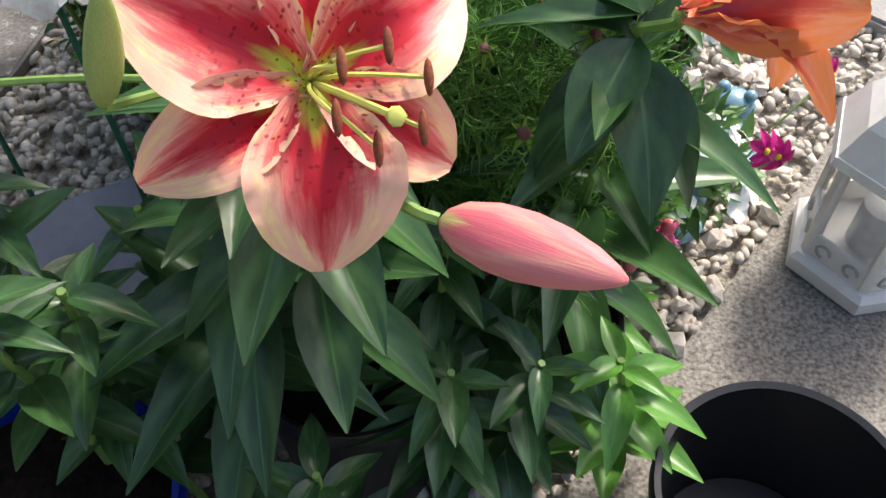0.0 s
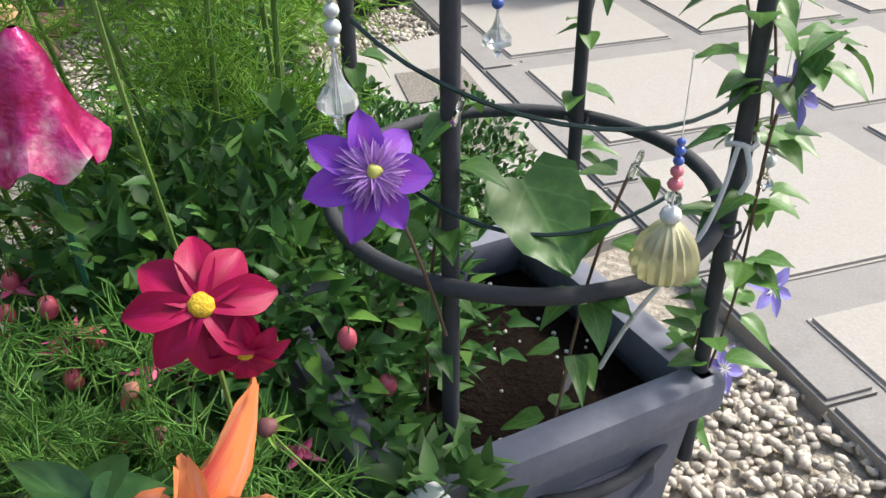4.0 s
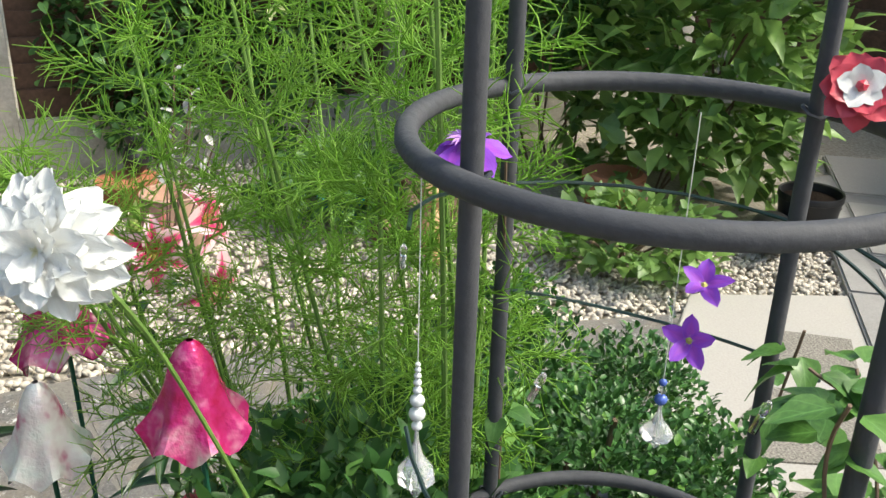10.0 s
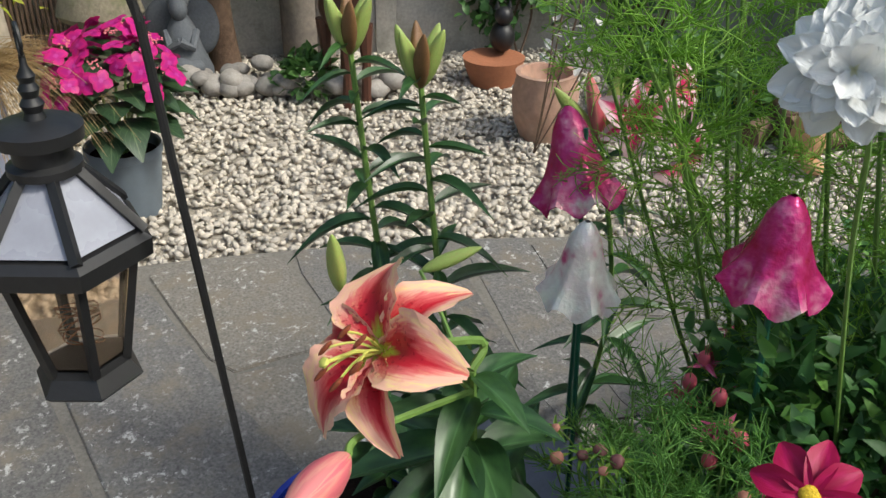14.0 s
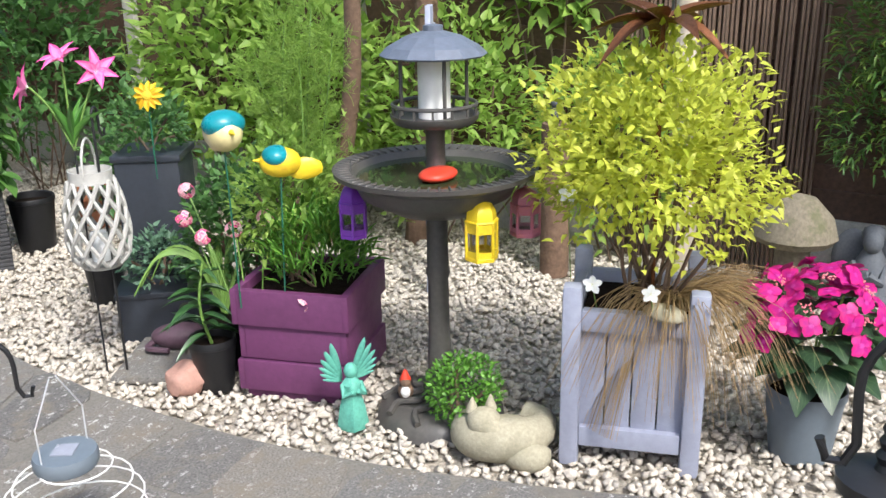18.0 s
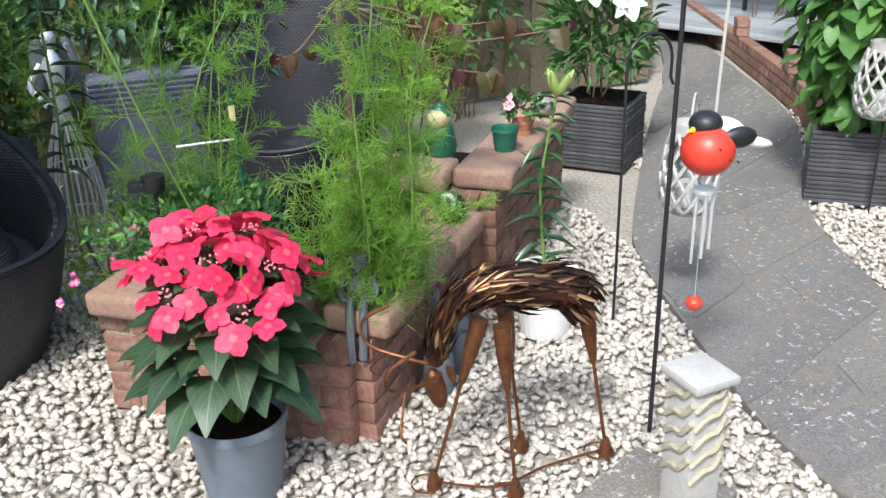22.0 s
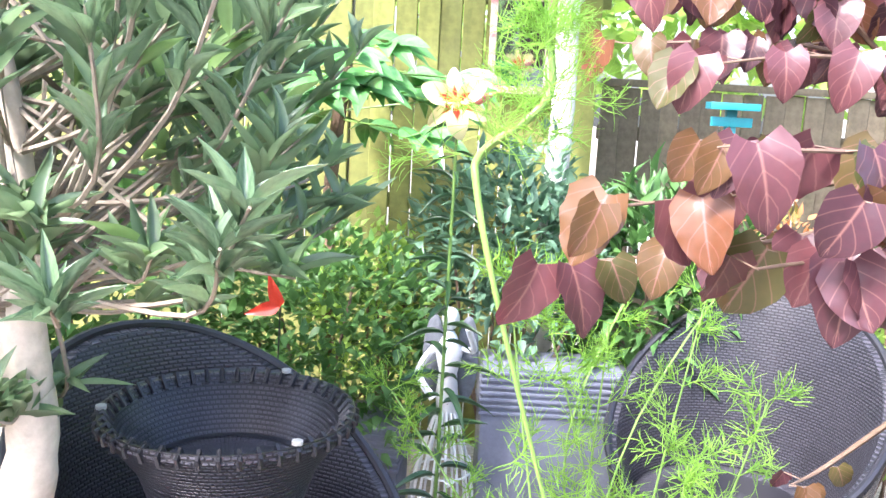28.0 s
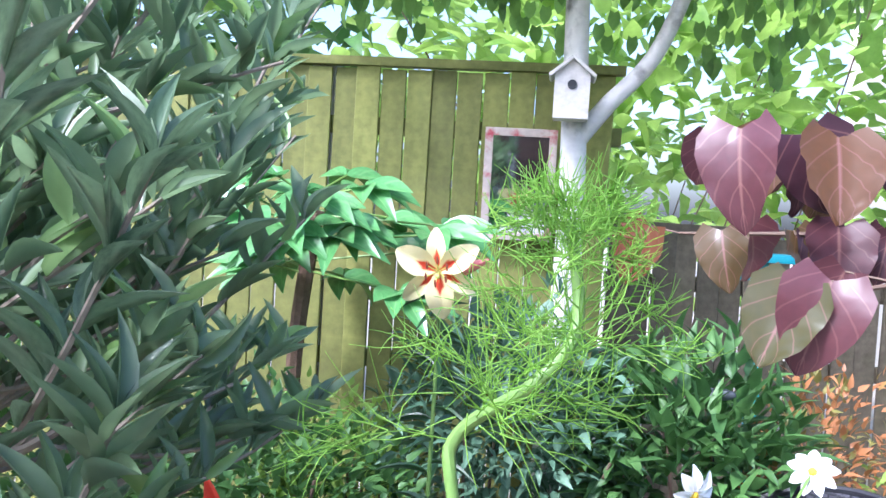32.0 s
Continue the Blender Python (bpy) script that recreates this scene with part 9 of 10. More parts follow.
def path_lilies():
    """Two tall budded lilies in a pot on the path, and pink ones behind."""
    plant_pot("plant_pot", -0.62, 0.74, 0.11, 0.2, blackpot_m, "black pot of tall budded lilies on the path")
    for k, (dx, dy, top) in enumerate(((-0.03, -0.02, 0.8), (0.0, 0.05, 0.775))):
        rt = empty("tall_lily", -0.62 + dx, 0.74 + dy, 0.16, 0, "tall lily with glossy whorled leaves and clustered green buds", "lily", "tall budded lilies")
        lily_stem(rt, (0, 0, 0), (-0.01 + 0.06 * k, -0.12 + 0.02 * k, top), 40, 0.11, 0.022, lily_leaf, 221 + k, z0=0.1, bend=0.02)
        for j in range(6):
            a = j * 1.05
            bud(rt, (-0.01 + 0.06 * k, -0.12 + 0.02 * k, top - 0.02), (math.cos(a) * 0.4, math.sin(a) * 0.4, 1), 0.095, 0.024, greenbud_m if j % 3 else brown_bud, "tight lily bud")
    rt = empty("pink_lily", -0.82, 1.08, 0.05, 0, "pink and white striped lily with green buds", "lily")
    lily_stem(rt, (0, 0, 0), (0.02, -0.02, 0.66), 26, 0.12, 0.026, lily_leaf, 231, z0=0.1)
    for k, (pos, ax) in enumerate((((0.05, 0.02, 0.72), (0.7, -0.1, 0.2)), ((-0.02, 0.12, 0.74), (0.5, 0.6, 0.3)), ((0.08, 0.1, 0.66), (0.6, 0.3, -0.2)))):
        lily_flower(rt, pos, ax, 0.065, pink_stripe, 20 * k, 30, True, 8 + k)
    for k, d in enumerate(((0.1, -0.3, 1), (-0.1, 0.2, 1), (0.2, 0.4, 0.8), (0, -0.6, 0.7))):
        bud(rt, (0.02, -0.02, 0.66), d, 0.15, 0.03, greenbud_m if k % 2 else bud_m)


brown_bud = surface("brown_bud", (0.2, 0.1, 0.04), 0.5, vary=0.2, fine=30, coarse=12)
pink_stripe = petal("pink_striped_petal", (0.85, 0.6, 0.62), (0.6, 0.03, 0.14), (0.5, 0.5, 0.1), (0.75, 0.12, 0.25))
path_lilies()

patio_leaf = foliage("large_shrub_leaf", (0.06, 0.14, 0.04), (0.2, 0.33, 0.08), through=0.35, spec=0.6)
# background shrubs before the west fence; shrub_lit puts sunlight into their leaf colour
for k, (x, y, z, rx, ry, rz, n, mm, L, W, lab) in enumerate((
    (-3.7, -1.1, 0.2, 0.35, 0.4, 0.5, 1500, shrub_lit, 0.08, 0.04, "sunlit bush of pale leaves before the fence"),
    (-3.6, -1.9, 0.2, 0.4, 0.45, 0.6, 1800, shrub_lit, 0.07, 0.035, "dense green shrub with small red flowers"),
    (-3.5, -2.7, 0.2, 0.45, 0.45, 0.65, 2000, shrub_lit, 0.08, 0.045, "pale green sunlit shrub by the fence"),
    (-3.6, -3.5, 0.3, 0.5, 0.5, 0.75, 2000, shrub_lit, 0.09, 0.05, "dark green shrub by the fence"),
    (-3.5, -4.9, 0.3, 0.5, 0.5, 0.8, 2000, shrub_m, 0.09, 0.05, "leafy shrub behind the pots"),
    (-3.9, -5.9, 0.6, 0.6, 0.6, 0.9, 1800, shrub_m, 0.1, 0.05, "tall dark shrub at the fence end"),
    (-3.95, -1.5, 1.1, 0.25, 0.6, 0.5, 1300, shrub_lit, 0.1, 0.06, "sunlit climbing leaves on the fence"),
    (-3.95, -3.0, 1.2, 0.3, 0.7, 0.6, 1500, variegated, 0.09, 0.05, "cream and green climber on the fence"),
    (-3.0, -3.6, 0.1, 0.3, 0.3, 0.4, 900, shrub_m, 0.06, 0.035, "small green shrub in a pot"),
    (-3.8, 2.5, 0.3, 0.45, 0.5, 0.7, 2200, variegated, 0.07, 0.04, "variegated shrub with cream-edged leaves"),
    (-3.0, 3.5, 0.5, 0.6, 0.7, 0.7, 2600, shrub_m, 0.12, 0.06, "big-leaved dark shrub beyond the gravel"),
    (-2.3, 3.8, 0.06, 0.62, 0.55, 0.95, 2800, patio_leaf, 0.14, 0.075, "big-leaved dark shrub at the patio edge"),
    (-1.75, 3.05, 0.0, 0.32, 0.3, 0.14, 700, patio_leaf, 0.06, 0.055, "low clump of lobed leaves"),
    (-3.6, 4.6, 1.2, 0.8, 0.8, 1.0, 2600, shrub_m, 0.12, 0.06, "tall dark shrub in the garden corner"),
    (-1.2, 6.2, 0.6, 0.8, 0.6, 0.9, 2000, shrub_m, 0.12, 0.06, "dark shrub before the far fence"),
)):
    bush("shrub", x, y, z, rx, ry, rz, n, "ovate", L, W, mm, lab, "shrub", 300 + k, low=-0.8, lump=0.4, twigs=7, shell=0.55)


def bean_climber():
    bush("climbing_beans", -2.2, -4.03, 0.4, 0.3, 0.3, 0.72, 900, "heart", 0.11, 0.09, shrub_lit2, "lush runner beans climbing over the slate-look planter", "climber", 321, low=-1, lump=0.25, twigs=8, spread=0.9, up_bias=-0.5, foot=0.34)
    bush("white_lily_clump", -1.3, -4.95, 0.4, 0.25, 0.25, 0.35, 700, "lance", 0.12, 0.03, shrub_m, "green clump with white lilies", "plant", 322, low=-0.6, twigs=6, foot=0.34)
    rt = empty("white_lilies", -1.25, -4.75, 0.66, 0, "open white lilies above the planter", "lily")
    for k, (x, y, z) in enumerate(((0, 0, 0.35), (0.12, 0.03, 0.28), (-0.08, 0.02, 0.2), (-0.2, 0.05, 0.38))):
        lily_flower(rt, (x, y, z), (0.3, 0.8, 0.3), 0.09, white_pet, 10 * k, 35, False, k + 3)
        part("stem", tube([(x * 0.5, y - 0.1, -0.1), (x, y, z)], 0.003, 5), stem_m, rt)


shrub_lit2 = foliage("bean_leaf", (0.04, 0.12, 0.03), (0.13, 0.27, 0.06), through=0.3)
bean_climber()


def west_trees():
    for k, (x, y, r, top, lean) in enumerate(((-3.55, -2.15, 0.07, 2.6, 0.1), (-3.75, -0.75, 0.075, 2.6, -0.05), (-3.3, -2.6, 0.05, 2.4, 0.3))):
        rt = empty("tree", x, y, 0, 0, "slender tree with grey-brown trunk by the fence", "tree")
        part("trunk", tube(curve_pts([(0, 0, -0.05), (lean * 0.3, lean, 0.9), (lean, lean * 1.5, top)], 6), r, 10, radii=[r * (1.1 - 0.035 * i) for i in range(13)]), bark_m if k != 1 else wood_m, rt)
        p, d = bush_points(200, 0.7, 0.7, 0.5, 30 + k, -0.7, 0.7, 0.4, top + 0.6)
        # crown in the sunlit leaf tone, brighter by colour
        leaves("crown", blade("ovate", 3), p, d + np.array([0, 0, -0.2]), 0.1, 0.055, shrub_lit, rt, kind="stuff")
        for j in range(6):
            q = Vector(p[j * 30 + 5])
            part("limb", tube(curve_pts([(lean * 0.8, lean * 1.2, top * 0.8), Vector((lean, lean, top * 0.9)).lerp(q, 0.5), q], 4), 0.02, 6), bark_m, rt)
    lg = empty("log_perch", -3.35, -1.28, 0, 0, "upright log with a carved bird on top", "ornament")
    part("log", lathe([(0.07, -0.02), (0.07, 0.7), (0.068, 0.72), (0.001, 0.72)], 16, 0.05), bark_m, lg)
    part("bird", join(ball(0.04, 1, 0.8, 1.2, 0, 0, 0.77, sub=2), ball(0.025, 1, 1, 1, 0.02, 0, 0.82, sub=2)), greystone_m, lg)
    ld = empty("step_ladder", -3.0, -1.75, 0, 20, "pale grey wooden ladder frame among plants", "ladder")
    for s in (-1, 1):
        part("side_rail", box(0.05, 0.025, 1.3, 0.15 * s, 0, -0.03, ry=-6 * s), lilac_m, ld)
    for z in (0.3, 0.6, 0.9, 1.15):
        part("rung", box(0.3 - 0.1 * z, 0.03, 0.035, 0, 0, z), lilac_m, ld)
    scr = empty("reed_screen", -3.74, -0.62, 0.0, 0, "brown reed screen tied against the fence", "screen")
    rr = random.Random(5)
    for k in range(40):
        part("reed", tube([(0, k * 0.022 - 0.44, 0), (rr.uniform(-0.006, 0.006), k * 0.022 - 0.44 + rr.uniform(-0.01, 0.01), 1.7)], 0.009, 5), twig_m, scr)


west_trees()


# ---- deck and far end of the path ----
def far_end():
    dk = tagged(empty("deck", -5.6, -8.6, 0, 26), "raised grey grooved timber deck", "deck", kind="structure")
    me = mesh_of("deck_board", box(0.14, 5.0, 0.03, bevel=0.004))
    for k in range(30):
        part("deck_board", me, deck_m, dk, m=pose(-2.0 + 0.145 * k, 0, 0.12))
    wl = empty("low_brick_wall", 0, 0, 0, 0, "low brown brick wall edging the deck", "wall")
    bl = [mesh_of("brick", box(0.2, 0.1, 0.065, bevel=0.006)) for _ in range(3)]
    line = border([(-2.5, -4.62), (-2.96, -5.36), (-3.57, -6.97), (-4.3, -9.0)], 14)
    rr = random.Random(7)
    acc = 0.0
    for (ax, ay), (bx, by) in zip(line, line[1:]):
        yaw = math.degrees(math.atan2(by - ay, bx - ax))
        L = math.hypot(bx - ax, by - ay)
        acc += L
        for c in range(3):
            part("brick", bl[rr.randrange(3)], brick_m, wl, m=pose((ax + bx) / 2, (ay + by) / 2, -0.02 + 0.07 * c, 0, 0, yaw + rr.uniform(-2, 2)) @ Matrix.Diagonal((L / 0.205, 1, 1, 1)))
    for x, y in ((-3.1, -5.7), (-3.6, -7.05)):
        for c in range(2):
            part("brick", bl[0], brick_m, wl, m=pose(x, y, 0.19 + 0.07 * c, 0, 0, 65))
    tb = empty("garden_table", -5.0, -8.3, 0.15, 20, "dark metal garden table on the deck", "table")
    part("tabletop", box(0.9, 0.6, 0.03, 0, 0, 0.7), black_m, tb)
    for x in (-0.4, 0.4):
        for y in (-0.25, 0.25):
            part("leg", box(0.035, 0.035, 0.7, x, y, 0.0), black_m, tb)
    for k, (x, y, rz) in enumerate(((-5.6, -9.1, 40), (-6.0, -8.1, 100))):
        ch = empty("garden_chair", x, y, 0.15, rz, "dark metal garden chair on the deck", "chair", "deck chairs")
        part("seat", box(0.45, 0.45, 0.04, 0, 0, 0.42), black_m, ch)
        part("backrest", box(0.45, 0.03, 0.45, 0, 0.22, 0.46, rx=-8), black_m, ch)
        for a in (-0.2, 0.2):
            for c in (-0.2, 0.2):
                part("leg", box(0.03, 0.03, 0.42, a, c, 0.0), black_m, ch)
    hs = tagged(empty("wall_house", -7.5, -15.5, 0, 25), "pale rendered house wall with window beyond the deck", "house", kind="structure")
    part("wall", box(12, 0.25, 5, 0, 0, -0.03, bevel=0.0), house_m, hs)
    part("window", box(1.6, 0.06, 1.2, 0.5, 0.15, 1.0, bevel=0.01), white_m, hs)
    part("pane", box(1.4, 0.02, 1.0, 0.5, 0.19, 1.1, bevel=0), panel_m, hs)
    for k, (x, y, z, r, rz) in enumerate(((-7.6, -12.5, 0.4, 1.2, 1.3), (-9.0, -9.0, 0.4, 1.3, 1.5), (-1.6, -7.4, 0.3, 0.6, 0.9), (-2.4, -8.9, 0.3, 0.7, 1.0), (-4.2, -11.6, 0.3, 0.7, 1.0), (-3.4, -10.4, 0.3, 0.6, 0.9))):
        bush("shrub", x, y, z, r, r, rz, 1500, "ovate", 0.14, 0.08, shrub_m, "dark green shrub at the far end of the path", "shrub", 330 + k, low=-0.9, lump=0.4, twigs=5, shell=0.6)


far_end()


# ---- the seat corner's backdrop ----
def angel_wire_statue():
    root = empty("angel_statue", 1.36, -4.72, 0, 0, "silver metal angel with open wire-cage skirt", "statue")
    for k in range(14):
        a = 2 * math.pi * k / 14
        pts = curve_pts([(0.03 * math.cos(a), 0.03 * math.sin(a), 0.55), (0.09 * math.cos(a), 0.09 * math.sin(a), 0.35), (0.12 * math.cos(a), 0.12 * math.sin(a), 0.14), (0.085 * math.cos(a), 0.085 * math.sin(a), 0.0)], 5)
        part("cage_wire", tube(pts, 0.005, 6), steel_m, root)
    for z, r in ((0.03, 0.09), (0.1, 0.112), (0.32, 0.095)):
        part("cage_hoop", tube(arc((0, 0), r, 0, 350, 30, z), 0.004, 6, closed=True), steel_m, root)
    part("torso", join(lathe([(0.035, 0.54), (0.04, 0.6), (0.032, 0.68), (0.05, 0.76), (0.03, 0.8), (0.015, 0.83)], 16), tube(curve_pts([(0.05, 0, 0.77), (0.1, 0.03, 0.68), (0.04, 0.06, 0.6)], 5), 0.014, 7), tube(curve_pts([(-0.05, 0, 0.77), (-0.09, 0.04, 0.78), (-0.07, 0.07, 0.86)], 5), 0.012, 7)), steel_m, root)
    part("head", ball(0.035, 0.9, 1, 1.15, 0, 0.005, 0.875, sub=3), steel_m, root)
    for s in (-1, 1):
        part("wing", ball(0.11, 0.36, 0.14, 1.4, 0.06 * s, -0.05, 0.72, sub=3), greystone_m, root)
    for k in range(4):
        daisy_flower(root, (0.1 * math.cos(k), 0.1 * math.sin(k) + 0.02, 0.2 + 0.06 * k), (math.cos(k), math.sin(k), 0.1), 0.02, steel_m, 5, 0.5, 5, 0, seed=k)


angel_wire_statue()


def ribbed_trough(x, y, rz, w, hh, label):
    root = empty("trough", x, y, 0, rz, label, "planter", "ribbed grey troughs")
    part("body", box(w, 0.26, hh, 0, 0, -0.015, bevel=0.012), lead_m, root)
    for k in range(7):
        part("rib", box(w + 0.016, 0.276, 0.014, 0, 0, hh - 0.2 + 0.026 * k, bevel=0.005), lead_m, root)


ribbed_trough(1.0, -5.1, 8, 0.55, 0.66, "tall ribbed grey trough behind the angel")
ribbed_trough(1.85, -5.0, 0, 0.6, 0.42, "low ribbed grey trough behind the chair")


birch_leaf = foliage("birch_leaf", (0.05, 0.12, 0.025), (0.17, 0.3, 0.06), through=0.32)


def south_bed():
    for k, (x, y, z, rx, ry, rz, n, mm, L, W, lab) in enumerate((
        (1.9, -4.95, 0.35, 0.5, 0.35, 0.45, 2600, shrub_m, 0.06, 0.035, "dense dark green shrub with tiny white flowers"),
        (2.6, -4.7, 0.3, 0.5, 0.4, 0.6, 2000, shrub_m, 0.07, 0.04, "dark green shrub behind the wicker chair"),
        (1.2, -5.25, 0.75, 0.4, 0.25, 0.4, 1800, bluegreen_m, 0.075, 0.035, "grey-green buddleja with small purple spikes"),
        (1.75, -5.2, 0.5, 0.3, 0.25, 0.35, 1200, shrub_lit, 0.05, 0.03, "yellow-green young shrub under the fatsia"),
        (0.6, -5.3, 0.55, 0.4, 0.3, 0.45, 1300, shrub_m, 0.12, 0.045, "glossy long-leaved shrub before the fence"),
        (0.15, -5.45, 0.6, 0.3, 0.25, 0.4, 900, rusty_leaf, 0.05, 0.022, "nandina with orange and red leaf tips"),
        (-0.3, -5.3, 0.4, 0.4, 0.3, 0.4, 1000, shrub_lit, 0.07, 0.04, "green shrub at the fence"),
        (3.2, -4.2, 0.4, 0.6, 0.7, 0.9, 2200, shrub_m, 0.1, 0.05, "tall dark shrub in the corner"),
        (-0.9, -6.1, 0.4, 0.5, 0.3, 0.7, 1200, shrub_m, 0.08, 0.045, "dark shrub at the fence end"),
        (2.3, -3.9, 0.1, 0.25, 0.3, 0.3, 700, ivy_m, 0.07, 0.06, "ivy round the foot of the pale trunk"),
    )):
        bush("shrub", x, y, z, rx, ry, rz, n, "ovate", L, W, mm, lab, "shrub", 340 + k, low=-0.9, lump=0.35, twigs=8, shell=0.55)
    # fatsia: lobed leaves on a bare stem
    root = empty("fatsia", 1.92, -5.25, 0, 0, "fatsia with large lobed leaves on a bare stem", "shrub")
    part("stem", tube(curve_pts([(0, 0, -0.03), (-0.01, 0.05, 0.6), (0.02, 0.0, 1.2), (-0.03, 0, 1.72)], 6), 0.028, 8), bark_m, root)
    rr = random.Random(9)
    for k in range(24):
        a, z = k * 2.4, 1.5 + 0.012 * k
        d = Vector((math.cos(a) - 0.35, math.sin(a) + 0.2, rr.uniform(-0.15, 0.5)))
        c = Vector((-0.02, 0, z)) + d * rr.uniform(0.14, 0.36)
        stalk = part("leaf_stalk", tube([(-0.02, 0, z), c], 0.004, 5), stem_m, root)
        for j in range(7):
            b = (j - 3) * 0.4
            e = Vector((d.x * math.cos(b) - d.y * math.sin(b), d.x * math.sin(b) + d.y * math.cos(b), d.z * 0.3 - 0.05 + 0.03 * (j % 2)))
            hang("leaf_lobe", LILY_LEAF[j % 3], fat_leaf, stalk, axes_at(c, e, 0.21 * (1 - 0.1 * abs(j - 3)), 0.085, up=(0, 0.7, 1)))
    # birch with nest box
    root = empty("birch_tree", 1.035, -5.56, 0, 0, "white-barked birch with a forked trunk", "tree")
    part("trunk", tube(curve_pts([(0.02, 0, -0.05), (0.03, 0, 0.8), (0.0, 0, 1.6), (0.02, 0, 2.4), (0.06, 0, 3.6)], 6), 0.05, 14, radii=[0.062 - 0.001 * i for i in range(25)]), birch_m, root)
    part("limb", tube(curve_pts([(0.0, 0, 2.02), (-0.1, 0.02, 2.15), (-0.28, 0.03, 2.38), (-0.45, 0.05, 2.9)], 6), 0.03, 10, radii=[0.036 - 0.0006 * i for i in range(19)]), birch_m, root)
    p, d = bush_points(3600, 1.5, 0.9, 0.75, 77, -0.8, 0.8, 0.4, 3.05)
    leaves("crown", blade("heart", 3), p, d * 0.4 + np.array([0, 0, -0.7]), 0.075, 0.06, birch_leaf, root, kind="stuff")
    for j in range(8):
        q = Vector(p[j * 60])
        part("branch", tube(curve_pts([(0.03, 0, 2.6), Vector((0, 0, 2.75)).lerp(q, 0.5), q], 4), 0.012, 6), birch_m, root)
    bh = empty("bird_house", 1.06, -5.45, 2.085, 0, "whitewashed wooden bird house on the birch", "bird house")
    part("front", slab([(-0.06, 0), (0.06, 0), (0.06, 0.155), (0, 0.205), (-0.06, 0.155)], 0, 0.012, 0.002), white_wash, bh, m=pose(0, 0.06, 0, 90, 0, 0))
    part("body", box(0.12, 0.1, 0.155, 0, 0, 0, bevel=0.002), white_wash, bh)
    for s in (-1, 1):
        part("roof", box(0.1, 0.15, 0.012, 0.036 * s, 0.005, 0.17, ry=40 * s, bevel=0.002), white_wash, bh)
    part("entrance", lathe([(0.016, 0), (0.016, 0.004)], 18), black_m, bh, "round black entrance hole", m=pose(0, 0.0625, 0.115, -90, 0, 0))
    mf = empty("mirror", 1.235, -5.7, 1.65, 0, "garden mirror in a peeling red and white frame", "mirror")
    mf.matrix_world = pose(1.235, -5.7, 1.65, -4, 0, 0)
    for s in (-1, 1):
        part("frame", box(0.03, 0.025, 0.42, 0.12 * s, 0, 0, bevel=0.003), peel_m, mf)
    for z in (0, 0.39):
        part("frame", box(0.21, 0.025, 0.03, 0, 0, z, bevel=0.003), peel_m, mf)
    part("mirror_glass", box(0.215, 0.006, 0.37, 0, -0.004, 0.025, bevel=0), mirror_m, mf)
    tp = empty("bird_table", 0.33, -5.7, 0, 0, "teal painted wooden post with cross arms", "bird table")
    part("post", box(0.045, 0.045, 1.66, 0, 0, -0.03, bevel=0.005), teal_m, tp)
    part("tray", box(0.2, 0.16, 0.03, 0, 0.02, 1.63, bevel=0.004), teal_m, tp)
    part("arm", box(0.17, 0.03, 0.04, 0, 0.02, 1.56, bevel=0.004), teal_m, tp)
    hb = empty("bird_ornament", 0.52, -5.3, 1.2, 0, "small grey metal bird in flight on a wire", "ornament")
    part("body", join(ball(0.03, 2.0, 0.7, 0.7, sub=2), lathe([(0.006, 0), (0.001, 0.05)], 6)), greystone_m, hb)
    part("wire", tube([(0, 0, 0), (0, 0.02, -1.2)], 0.0025, 5), black_m, hb)
    rb = empty("butterfly_ornament", 1.9, -4.5, 0.84, 0, "red metal butterfly ornament in the shrub", "ornament")
    for k, (dx, dz) in enumerate(((0.3, 1.0), (0.9, -0.2))):
        hang("wing", OVATE_LEAF[0], red_m, rb, axes_at((0, 0, 0.08), (dx, 0.3, dz), 0.12, 0.05, up=(0, 1, 0.3)))
    part("wire", tube([(0, 0, 0.08), (0.02, -0.02, -0.6)], 0.0025, 5), black_m, rb)


white_wash = surface("whitewashed_wood", (0.6, 0.57, 0.52), 0.8, vary=0.15, fine=40, coarse=14, stain=(0.35, 0.3, 0.22), amount=0.6)
peel_m = surface("peeling_frame", (0.5, 0.42, 0.36), 0.8, vary=0.2, fine=40, coarse=22, stain=(0.4, 0.03, 0.05), amount=0.9)
mirror_m, nt, b = nodes_of("mirror_glass")
b.inputs["Metallic"].default_value, b.inputs["Roughness"].default_value = 1.0, 0.04
b.inputs["Base Color"].default_value = (0.8, 0.82, 0.8, 1)
south_bed()


def cream_lily_flower():
    root = empty("cream_lily", 1.33, -4.22, 0.0, 0, "cream lily with orange-red throat on a tall stem", "lily")
    lily_stem(root, (0, -0.05, -0.03), (-0.01, -0.03, 1.585), 50, 0.12, 0.018, lily_leaf, 401, z0=0.3)
    lily_flower(root, (-0.01, 0.03, 1.615), (-0.05, 0.98, 0.05), 0.094, cream_lily, 8, 10, True, 12, wide=0.72)
    bud(root, (-0.02, -0.02, 1.6), (-0.7, 0.2, 0.35), 0.11, 0.025, bud_m)


cream_lily_flower()


